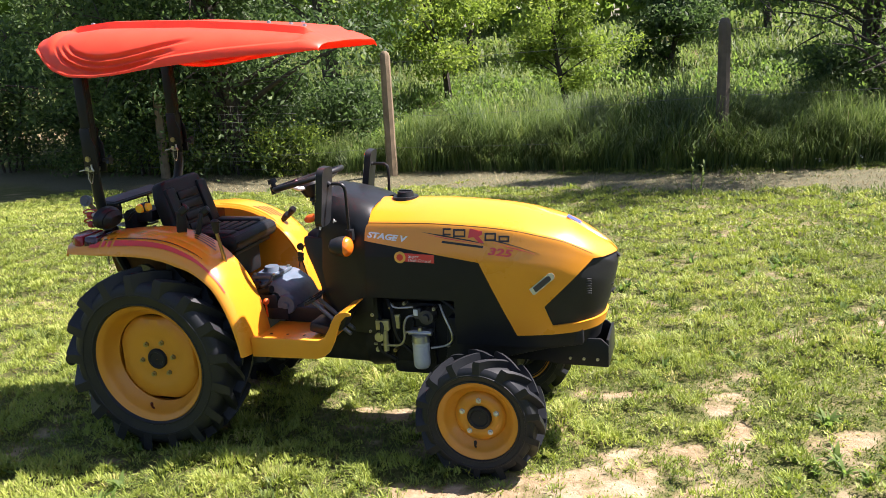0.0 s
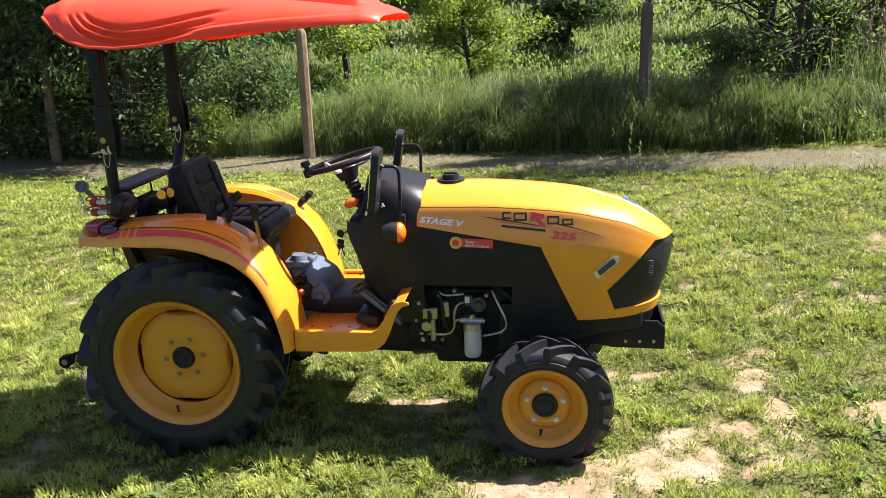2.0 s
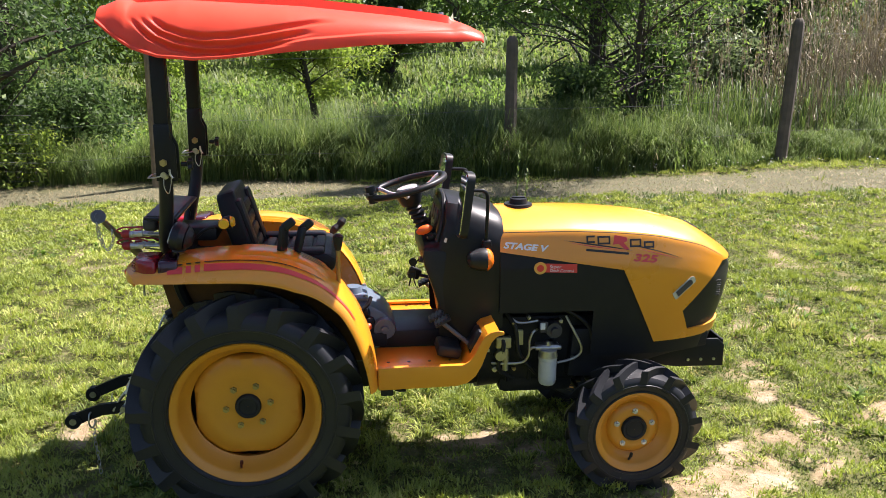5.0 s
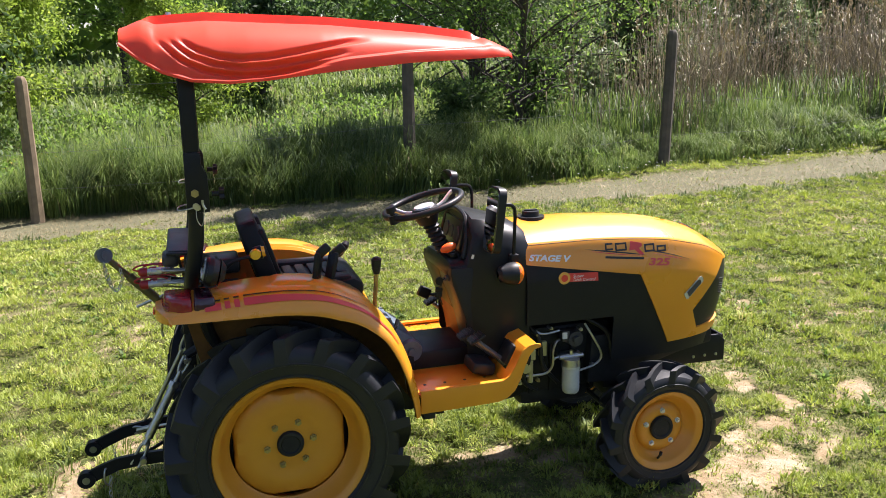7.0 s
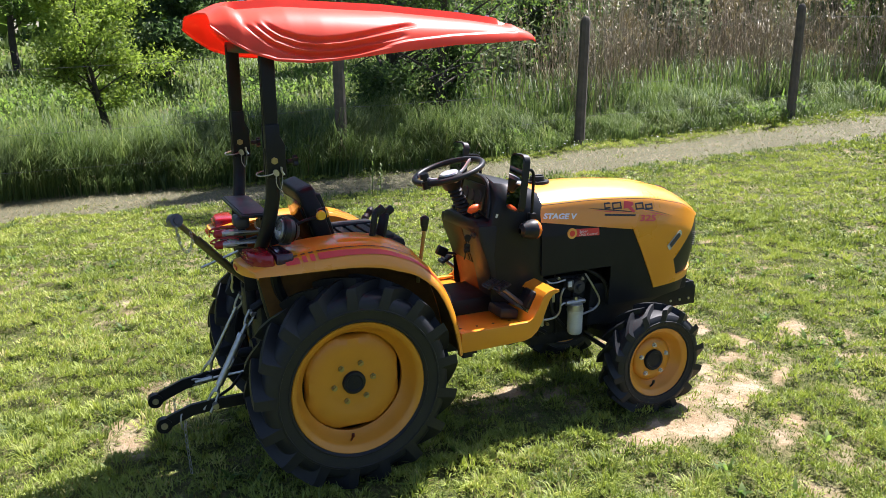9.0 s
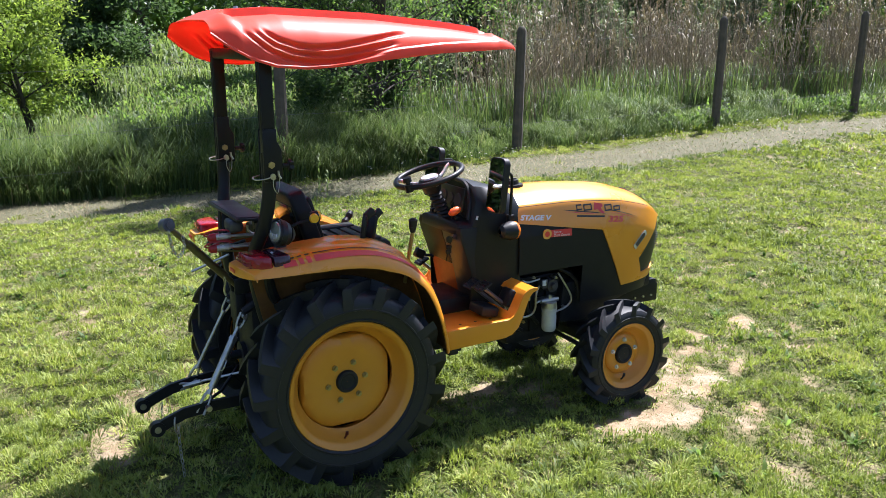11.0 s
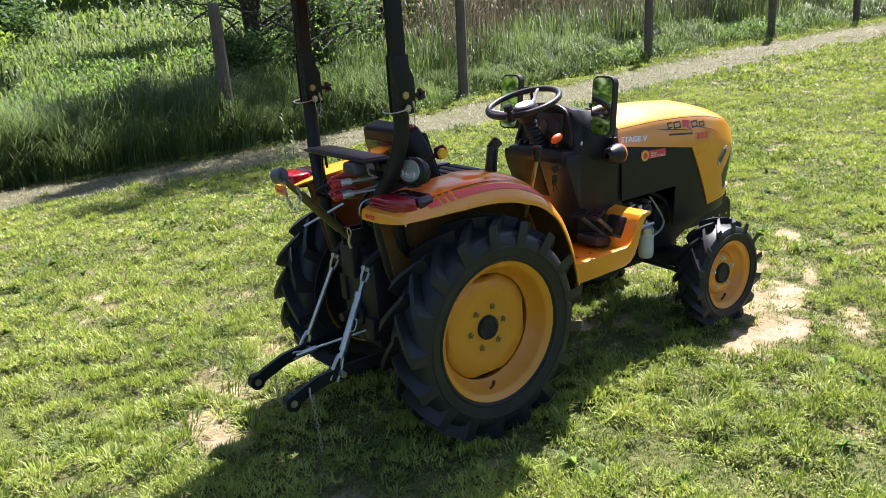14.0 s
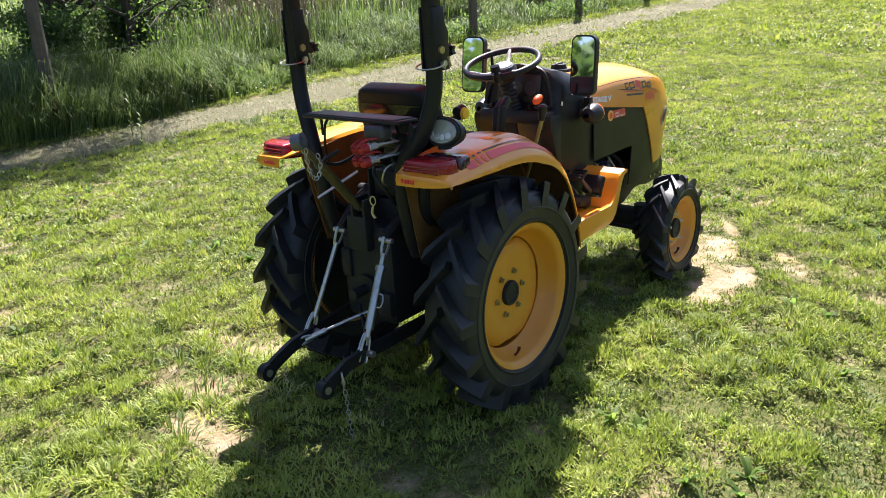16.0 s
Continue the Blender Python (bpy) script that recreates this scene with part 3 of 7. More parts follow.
def hood_half(x, z):
    level = min(1.118, 0.5 + (z - 0.5) * 0.618 / (hood_top(x) - 0.5))
    end = hood_end(level)
    u = min(1.0, max(0.0, (x - 1.45) / (end - 1.45)))
    return hood_w(level) * max(0.0, 1 - u ** 3.6) ** 0.45


def hood_body():
    bm = bm_new()
    levels = [0.50 + 0.019 * k for k in range(24)] + list(np.linspace(0.955, 1.030, 8)) + list(np.linspace(1.036, 1.075, 14)) + list(np.linspace(1.080, 1.118, 14))
    rows = []
    for level in levels:
        end = hood_end(level)
        row = [HOOD_X0 + (1.45 - HOOD_X0) * k / 14 for k in range(14)] + [1.45 + (end - 1.45) * math.sin((k / 34) ** 0.85 * math.pi / 2) for k in range(35)]
        half = [(x, hood_w(level) * max(0.0, 1 - max(0.0, (x - 1.45) / (end - 1.45)) ** 3.6) ** 0.45, hood_z(x, level)) for x in row]
        rows.append(half + [(x, -y, z) for x, y, z in half[-2::-1]])
    grid_sheet(bm, rows)
    bmesh.ops.remove_doubles(bm, verts=bm.verts[:], dist=0.0006)
    return bm


# lines seen from the side along which the cover, the dark panels and the grille meet: two (x, z) points each
CUTS = [((1.00, 0.972), (1.54, 0.884)), ((1.54, 0.884), (1.70, 0.545)), ((1.69, 0.556), (2.00, 0.566)), ((2.015, 0.888), (1.815, 0.690)), ((1.815, 0.690), (1.848, 0.602)), ((1.848, 0.600), (2.05, 0.612)), ((1.90, 0.889), (2.2, 0.885))]


def above(line, x, z):
    (x0, z0), (x1, z1) = line
    return z > z0 + (z1 - z0) * (x - x0) / (x1 - x0)


def ahead(line, x, z):
    (x0, z0), (x1, z1) = line
    return x > x0 + (x1 - x0) * (z - z0) / (z1 - z0)


def hood_zone(x, z):
    if not above(CUTS[0], x, z) and not ahead(CUTS[1], x, z):
        return "panel"
    if not above(CUTS[2], x, z):
        return "panel"
    if ahead(CUTS[3], x, z) and ahead(CUTS[4], x, z) and above(CUTS[5], x, z) and not above(CUTS[6], x, z):
        return "grille"
    return "cover"


def hood_piece(zone, inset):
    bm = hood_body()
    for (x0, z0), (x1, z1) in CUTS:
        no = Vector((-(z1 - z0), 0, x1 - x0)).normalized()
        bmesh.ops.bisect_plane(bm, geom=bm.verts[:] + bm.edges[:] + bm.faces[:], plane_co=(x0, 0, z0), plane_no=no, dist=1e-5)
    drop = []
    for f in bm.faces:
        c = f.calc_center_median()
        if hood_zone(c.x, c.z) != zone:
            drop.append(f)
    bmesh.ops.delete(bm, geom=drop, context="FACES")
    bmesh.ops.recalc_face_normals(bm, faces=bm.faces[:])
    bm.normal_update()
    mid = sum(((f.calc_center_median() - Vector((1.5, 0, 0.75))).dot(f.normal) for f in bm.faces))
    if mid < 0:
        bmesh.ops.reverse_faces(bm, faces=bm.faces[:])
        bm.normal_update()
    if inset:
        for v in bm.verts:
            v.co -= v.normal * inset
    return bm


hood = part("hood", hood_piece("cover", 0.0), M_YELLOW, tractor, "glossy yellow engine hood with decals")
solid(hood, 0.012)
bm = hood_piece("panel", 0.006)
bmesh.ops.delete(bm, geom=[v for v in bm.verts if v.co.z < 0.70 and v.co.x < 1.40], context="VERTS")
panel = part("side_panel", bm, M_BLACK, tractor, "plain black engine side panel")
solid(panel, 0.006)
grille = part("grille", hood_piece("grille", 0.010), M_PLASTIC, tractor, "black front grille with dark headlamps")
solid(grille, 0.01)


bpy.context.view_layer.update()


def on_hood(x, z, side=-1, off=0.0008):
    y = hood_half(x, z) - 0.02
    for ob in (hood, panel, grille):
        hit, loc, no, i = ob.ray_cast(Vector((x, side * 0.6, z)), Vector((0, -side, 0)))
        if hit:
            y = max(y, abs(loc.y))
    return Vector((x, side * (y + off), z))


# the joint between bonnet top and side
bm = bm_new()
for s in (-1, 1):
    line = [(1.022 + 0.026 * k) for k in range(39)]
    pts = [on_hood(x, hood_z(x, 1.046), s, -0.0006) for x in line]
    tube(bm, pts, 0.0015, 6, 0)
part("hood_joint", bm, M_DARKDECAL, hood)

# ribs across the grille
SIDE_LAMPS = []
bm = bm_new()
for z in (0.70, 0.745, 0.79, 0.835):
    for s in (-1, 1):
        tube(bm, [on_hood(x, z, s, -0.0125) for x in np.linspace(1.93, 2.085, 7)], 0.004, 6, 0)
part("grille_rib", bm, M_BLACK, grille)
for s in (-1, 1):
    bm = bm_new()
    for k in range(7):
        z = 0.735 + 0.011 * k
        box(bm, on_hood(1.985, z, s, -0.004), (0.045, 0.006, 0.005), None, 0.001)
    part("headlamp_insert", bm, M_GREY, grille)
    # slim slanted lamp on the hood side, with a light rim round a grey lens
    lamp_at, lamp_run, lamp_wide = Vector((1.811, 0.797)), Vector((0.0468, 0.0395)), Vector((-0.0105, 0.0125))

    def slanted(k):
        return [tuple(lamp_at + lamp_run * u * k + lamp_wide * v * k) for u, v in ((-1.0, -0.75), (-0.93, 1.0), (0.80, 1.0), (1.0, 0.55), (1.0, -0.35), (0.86, -1.0), (-0.88, -1.0))]
    SIDE_LAMPS.append((s, slanted(1.0), slanted(0.72)))

# fuel cap and badge
bm = bm_new()
c = Vector((1.137, -0.0, 1.112))
cyl(bm, c, c + Vector((0, 0, 0.012)), 0.062, 0.060, 28)
cyl(bm, c + Vector((0, 0, 0.011)), c + Vector((0, 0, 0.034)), 0.040, 0.036, 20)
box(bm, c + Vector((0, 0, 0.036)), (0.06, 0.014, 0.010), None, 0.003)
part("fuel_cap", bm, M_PLASTIC, hood, "black plastic fuel cap")
bm = bm_new()
prism(bm, [(-0.034, -0.024), (0.034, -0.018), (0.034, 0.018), (-0.034, 0.024)], 0, 0.003)
bmesh.ops.rotate(bm, verts=bm.verts[:], cent=(0, 0, 0), matrix=Matrix.Rotation(radians(90), 3, "X"))
bmesh.ops.rotate(bm, verts=bm.verts[:], cent=(0, 0, 0), matrix=Matrix.Rotation(radians(28), 3, "Y"))
bmesh.ops.translate(bm, verts=bm.verts[:], vec=(1.915, 0, 1.0190))
part("badge", bm, M_BLUE, hood, "small blue badge")


def decal(poly, name, material, parent, side=-1, off=0.0008, cuts=0):
    """A thin film on the hood side over an (x, z) outline."""
    bm = bm_new()
    f = bm.faces.new([bm.verts.new((x, 0, z)) for x, z in poly])
    if cuts:
        xs = [p[0] for p in poly]
        for k in range(1, cuts):
            bmesh.ops.bisect_plane(bm, geom=bm.verts[:] + bm.edges[:] + bm.faces[:], plane_co=(min(xs) + (max(xs) - min(xs)) * k / cuts, 0, 0), plane_no=(1, 0, 0))
    for v in bm.verts:
        v.co = on_hood(v.co.x, v.co.z, side, off)
    g = bmesh.ops.extrude_face_region(bm, geom=bm.faces[:])
    for v in [q for q in g["geom"] if isinstance(q, bmesh.types.BMVert)]:
        v.co.y -= side * 0.002
    bmesh.ops.recalc_face_normals(bm, faces=bm.faces[:])
    return part(name, bm, material, parent, "", 0)


def lettering(text, x, z, size, slope, shear, material, parent, name, side=-1, off=0.0014, narrow=1.0, bold=0.0):
    """Flat letters laid on the hood side."""
    cu = bpy.data.curves.new(name, "FONT")
    cu.body = text
    cu.size = size
    cu.shear = shear
    cu.offset = bold
    cu.resolution_u = 3
    tmp = new(name, cu)
    dg = bpy.context.evaluated_depsgraph_get()
    me = bpy.data.meshes.new_from_object(tmp.evaluated_get(dg))
    bpy.data.objects.remove(tmp)
    for v in me.vertices:
        u = v.co.x * narrow
        px = x + (u if side < 0 else -u)
        v.co = on_hood(px, z + v.co.y - slope * u, side, off)
    me.materials.clear()
    me.materials.append(material)
    ob = new(name, me)
    ob.parent = parent
    ob["label"] = "printed letters"
    return ob


for s, rim_line, lens_line in SIDE_LAMPS:
    rim_ob = decal(rim_line, "side_lamp", M_SILVER, hood, s, 0.006)
    rim_ob["label"] = "slim silver lamp trim"
    decal(lens_line, "side_lamp_lens", M_GREY, hood, s, 0.0085)
for s in (-1, 1):
    lettering("STAGE V", 1.030 if s < 0 else 1.20, 0.986 if s < 0 else 0.966, 0.034, 0.10 if s < 0 else -0.10, 0.3, M_WHITE, hood, "stage_lettering", s, narrow=1.36, bold=0.0015)
    lettering("325", 1.578 if s < 0 else 1.70, 0.921 if s < 0 else 0.908, 0.042, 0.10 if s < 0 else -0.10, 0.25, M_RED, hood, "number_lettering", s, narrow=1.65, bold=0.0016)
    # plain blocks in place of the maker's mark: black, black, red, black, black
    x = 1.380
    for w, h, lift, m in ((0.036, 0.030, 0, M_DARKDECAL), (0.055, 0.034, -0.002, M_DARKDECAL), (0.062, 0.056, -0.014, M_RED), (0.050, 0.034, -0.002, M_DARKDECAL), (0.046, 0.027, 0, M_DARKDECAL)):
        z = 0.998 - 0.105 * (x - 1.372) + lift
        if m is M_RED:
            decal([(x, z + h * 0.3), (x + 0.008, z + h), (x + w, z + h - 0.012), (x + w, z + h * 0.55), (x + w * 0.75, z + h * 0.42), (x + w * 1.15, z - 0.004), (x + w * 0.8, z - 0.004), (x + w * 0.4, z + h * 0.35)], "mark_block", m, hood, s)
        else:
            t = 0.0075
            decal([(x, z), (x, z + h), (x + w, z + h), (x + w, z + h - t), (x + t, z + h - t), (x + t, z + t), (x + w, z + t), (x + w, z)], "mark_block", m, hood, s)
            if w > 0.045:
                decal([(x + w - t, z + t), (x + w - t, z + h - t), (x + w, z + h - t), (x + w, z + t)], "mark_block", m, hood, s)
        x += w + 0.011
    decal([(1.376, 0.966), (1.379, 0.975), (1.562, 0.955), (1.559, 0.946)], "web_bar", M_DARKDECAL, hood, s, cuts=3)
    # swooshes
    decal([(1.285, 1.010), (1.37, 0.994), (1.50, 0.974), (1.58, 0.962), (1.50, 0.979), (1.37, 1.000)], "swoosh", M_DARKDECAL, hood, s, cuts=4)
    decal([(1.31, 1.000), (1.40, 0.982), (1.56, 0.961), (1.40, 0.986)], "swoosh", M_RED, hood, s, 0.0012, cuts=4)
    decal([(1.60, 0.977), (1.70, 0.953), (1.80, 0.922), (1.72, 0.950), (1.62, 0.978)], "swoosh", M_DARKDECAL, hood, s, cuts=4)
    decal([(1.60, 0.969), (1.70, 0.946), (1.78, 0.922), (1.70, 0.942)], "swoosh", M_RED, hood, s, 0.0012, cuts=4)
    # red sticker on the dark panel
    decal([(1.188, 0.883), (1.188, 0.919), (1.340, 0.912), (1.340, 0.876)], "sticker", M_RED, panel, s, 0.0018, cuts=6)
    bm = bm_new()
    p = on_hood(1.184, 0.900, s, -0.002)
    cyl(bm, p, p + Vector((0, s * 0.006, 0)), 0.026, 0.026, 24)
    part("sticker_emblem", bm, M_GOLD, panel, "round gold emblem")
    bm = bm_new()
    cyl(bm, p + Vector((0, s * 0.005, 0)), p + Vector((0, s * 0.007, 0)), 0.015, 0.015, 20)
    part("sticker_core", bm, M_RED, panel)
    x0 = 1.222 if s < 0 else 1.335
    lettering("Super", x0, 0.900, 0.018, 0.045 * -s, 0.2, M_WHITE, panel, "sticker_lettering", s, 0.0045, 1.15)
    lettering("Draft Control", x0, 0.884, 0.018, 0.045 * -s, 0.2, M_WHITE, panel, "sticker_lettering", s, 0.0045, 1.0)

# dash cowl -------------------------------------------------------
bm = bm_new()


def cowl_ring(x, top, bot, w, shoulder):
    pts = [(x, -w, bot), (x, -w * 1.02, (top + bot) / 2), (x, -w, top - shoulder), (x, -w * 0.93, top - shoulder * 0.45), (x, -w * 0.72, top - shoulder * 0.1), (x, -w * 0.4, top), (x, 0, top + 0.004)]
    return pts + [(a, -b, c) for a, b, c in pts[-2::-1]]


rows = [cowl_ring(0.700, 0.975, 0.935, 0.165, 0.02), cowl_ring(0.712, 0.992, 0.925, 0.19, 0.02), cowl_ring(0.76, 1.000, 0.91, 0.205, 0.03), cowl_ring(0.772, 1.004, 0.60, 0.207, 0.03), cowl_ring(0.785, 1.075, 0.58, 0.210, 0.085), cowl_ring(0.800, 1.168, 0.58, 0.213, 0.165), cowl_ring(0.812, 1.178, 0.58, 0.216, 0.172), cowl_ring(0.84, 1.174, 0.58, 0.222, 0.165),
        cowl_ring(0.90, 1.158, 0.60, 0.234, 0.15), cowl_ring(0.96, 1.140, 0.62, 0.240, 0.14), cowl_ring(1.014, 1.122, 0.64, 0.243, 0.14), cowl_ring(1.034, 1.110, 0.64, 0.240, 0.14)]
grid_sheet(bm, rows)
bm.faces.new([v for v in bm.verts if abs(v.co.x - 0.700) < 1e-4])
bmesh.ops.recalc_face_normals(bm, faces=bm.faces[:])
cowl = part("dash_cowl", bm, M_COWL, tractor, "black plastic dash cowl")
bm = bm_new()
t = Matrix.Rotation(radians(-80), 3, "Y")
box(bm, (0.784, 0, 1.082), (0.125, 0.235, 0.016), t, 0.006)
dash = part("instrument_panel", bm, M_DISPLAY, cowl, "dark glassy instrument panel")
for y, r in ((-0.070, 0.034), (0.0, 0.028), (0.070, 0.034)):
    bm = bm_new()
    p = Vector((0.7745, y, 1.085))
    cyl(bm, p, p + Vector((-0.005, 0, 0.001)), r, r * 0.94, 24)
    part("dial", bm, M_GREY, dash)
bm = bm_new()
for s in (-1, 1):
    tube(bm, [(0.765, s * 0.180, 1.005), (0.785, s * 0.165, 1.075), (0.796, s * 0.130, 1.145), (0.800, s * 0.080, 1.172), (0.800, 0, 1.180)], 0.010, 8)
part("panel_hood", bm, M_PLASTIC, cowl)
for y, sz in ((-0.12, 0.018), (-0.085, 0.014), (0.05, 0.02), (0.09, 0.02), (0.13, 0.02)):
    bm = bm_new()
    box(bm, (0.745, y, 1.006), (0.03, sz, 0.018), Matrix.Rotation(radians(-8), 3, "Y"), 0.004)
    part("rocker_switch", bm, M_PLASTIC, cowl)
# throttle knob
bm = bm_new()
tube(bm, [(0.775, -0.15, 1.005), (0.745, -0.145, 1.030), (0.715, -0.142, 1.042)], 0.005, 6)
lever = part("throttle_lever", bm, M_BLACK, cowl, "throttle lever with an orange knob")
bm = bm_new()
bmesh.ops.create_uvsphere(bm, u_segments=16, v_segments=10, radius=0.024, matrix=Matrix.Translation((0.715, -0.142, 1.046)) @ Matrix.Rotation(radians(-20), 4, "Y") @ Matrix.Diagonal((1.5, 0.8, 0.8, 1)))
part("throttle_knob", bm, M_ORANGE, lever, "orange plastic knob")
# key switch with hanging keys
bm = bm_new()
cyl(bm, (0.708, -0.165, 0.925), (0.690, -0.168, 0.927), 0.014, 0.012, 18)
part("key_switch", bm, M_GREY, cowl)
bm = bm_new()
tube(bm, [(0.692, -0.168, 0.927), (0.676, -0.172, 0.915), (0.670, -0.175, 0.895)], 0.003, 6)
cyl(bm, (0.664, -0.171, 0.918), (0.664, -0.179, 0.918), 0.017, 0.017, 14)
box(bm, (0.662, -0.175, 0.880), (0.030, 0.008, 0.022), Matrix.Rotation(0.2, 3, "Y"), 0.005)
box(bm, (0.660, -0.175, 0.860), (0.032, 0.008, 0.022), Matrix.Rotation(-0.1, 3, "Y"), 0.005)
box(bm, (0.652, -0.176, 0.836), (0.006, 0.003, 0.040), Matrix.Rotation(0.25, 3, "Y"), 0.001)
box(bm, (0.670, -0.174, 0.834), (0.006, 0.003, 0.040), Matrix.Rotation(-0.3, 3, "Y"), 0.001)
part("keys", bm, M_BLACK, cowl, "bunch of keys")
# white marks on the cowl
bm = bm_new()
box(bm, (0.795, -0.218, 1.018), (0.010, 0.004, 0.018), Matrix.Rotation(0.3, 3, "Y"))
part("cowl_mark", bm, M_WHITE, cowl)
bm = bm_new()
box(bm, (0.870, -0.229, 1.055), (0.006, 0.004, 0.018), Matrix.Rotation(0.3, 3, "Y"))
box(bm, (0.876, -0.229, 1.053), (0.012, 0.004, 0.005), Matrix.Rotation(0.3, 3, "Y"))
part("cowl_mark", bm, M_WHITE, cowl)
# yellow support column under the cowl, its shade in the colour, and the dark lower shroud
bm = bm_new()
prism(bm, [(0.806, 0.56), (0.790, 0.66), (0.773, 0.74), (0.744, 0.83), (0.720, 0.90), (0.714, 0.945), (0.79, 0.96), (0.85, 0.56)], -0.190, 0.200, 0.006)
part("cowl_support", bm, M_YELLOWSHADE, tractor, "yellow steel cowl support, shade put into its colour")
bm = bm_new()
prism(bm, [(0.802, 0.57), (0.786, 0.66), (0.768, 0.74), (0.738, 0.83), (0.712, 0.90), (0.702, 0.945), (0.706, 0.975), (0.80, 0.97), (0.86, 0.57)], -0.214, -0.03, 0.006)
part("cowl_side", bm, M_PLASTIC, cowl, "black plastic side trim")
bm = bm_new()
prism(bm, [(0.762, 0.752), (0.738, 0.83), (0.711, 0.90), (0.701, 0.945), (0.705, 0.972), (0.79, 0.966), (0.80, 0.752)], -0.030, 0.207, 0.006)
part("cowl_back", bm, M_GLOSS, cowl, "glossy black panel under the dash")
bm = bm_new()
prism(bm, [(0.812, 0.52), (0.806, 0.72), (0.85, 0.76), (1.03, 0.76), (1.03, 0.50)], -0.185, 0.185, 0.01)
part("lower_shroud", bm, M_PLASTIC, tractor)

# steering --------------------------------------------------------
AX = Vector((-0.262, 0, 0.965)).normalized()
SW = Vector((0.652, 0.0, 1.208))
e1, e2 = Vector((AX.z, 0, -AX.x)), Vector((0, 1, 0))
bm = bm_new()
ring = []
for k in range(40):
    a = 2 * math.pi * k / 40
    d = e1 * math.cos(a) + e2 * math.sin(a)
    ring.append([bm.verts.new(SW + d * (0.166 + 0.0135 * math.cos(b)) + AX * 0.0135 * math.sin(b)) for b in [2 * math.pi * j / 10 for j in range(10)]])
for k in range(40):
    p, q = ring[k], ring[(k + 1) % 40]
    for j in range(10):
        bm.faces.new((p[j], q[j], q[(j + 1) % 10], p[(j + 1) % 10]))
bmesh.ops.recalc_face_normals(bm, faces=bm.faces[:])
wheel_s = part("steering_wheel", bm, M_PLASTIC, tractor, "black steering wheel with grey spokes")
for a in (radians(20), radians(140), radians(260)):
    d = e1 * math.cos(a) + e2 * math.sin(a)
    bm = bm_new()
    tube(bm, [SW + d * 0.03 - AX * 0.035, SW + d * 0.09 - AX * 0.03, SW + d * 0.14 - AX * 0.006, SW + d * 0.163], 0.011, 8, 4, None, 0.8)
    part("spoke", bm, M_SILVER, wheel_s)
bm = bm_new()
cyl(bm, SW - AX * 0.085, SW - AX * 0.03, 0.040, 0.062, 20)
cyl(bm, SW - AX * 0.03, SW - AX * 0.012, 0.062, 0.050, 20)
part("steering_hub", bm, M_PLASTIC, wheel_s)
bm = bm_new()
cyl(bm, SW - AX * 0.013, SW - AX * 0.006, 0.045, 0.042, 20)
part("horn_pad", bm, M_SILVER, wheel_s)
bm = bm_new()
kp = SW + (e1 * math.cos(radians(205)) + e2 * math.sin(radians(205))) * 0.166
cyl(bm, kp, kp + AX * 0.035, 0.010, 0.012, 12)
cyl(bm, kp + AX * 0.03, kp + AX * 0.052, 0.022, 0.020, 16)
cyl(bm, kp - AX * 0.02, kp + AX * 0.016, 0.021, 0.021, 14)
part("spinner_knob", bm, M_PLASTIC, wheel_s, "black spinner knob")
bm = bm_new()
rings = []
for k in range(19):
    p = SW - AX * (0.07 + 0.0098 * k) + Vector((0.0022 * k, 0, 0))
    r = 0.036 if k % 2 else 0.028
    rings.append([bm.verts.new(p + (e1 * math.cos(q) + e2 * math.sin(q)) * r) for q in [2 * math.pi * j / 18 for j in range(18)]])
for p, q in zip(rings, rings[1:]):
    for j in range(18):
        bm.faces.new((p[j], q[j], q[(j + 1) % 18], p[(j + 1) % 18]))
bmesh.ops.recalc_face_normals(bm, faces=bm.faces[:])
part("steering_column", bm, M_PLASTIC, tractor, "black ribbed steering column boot")

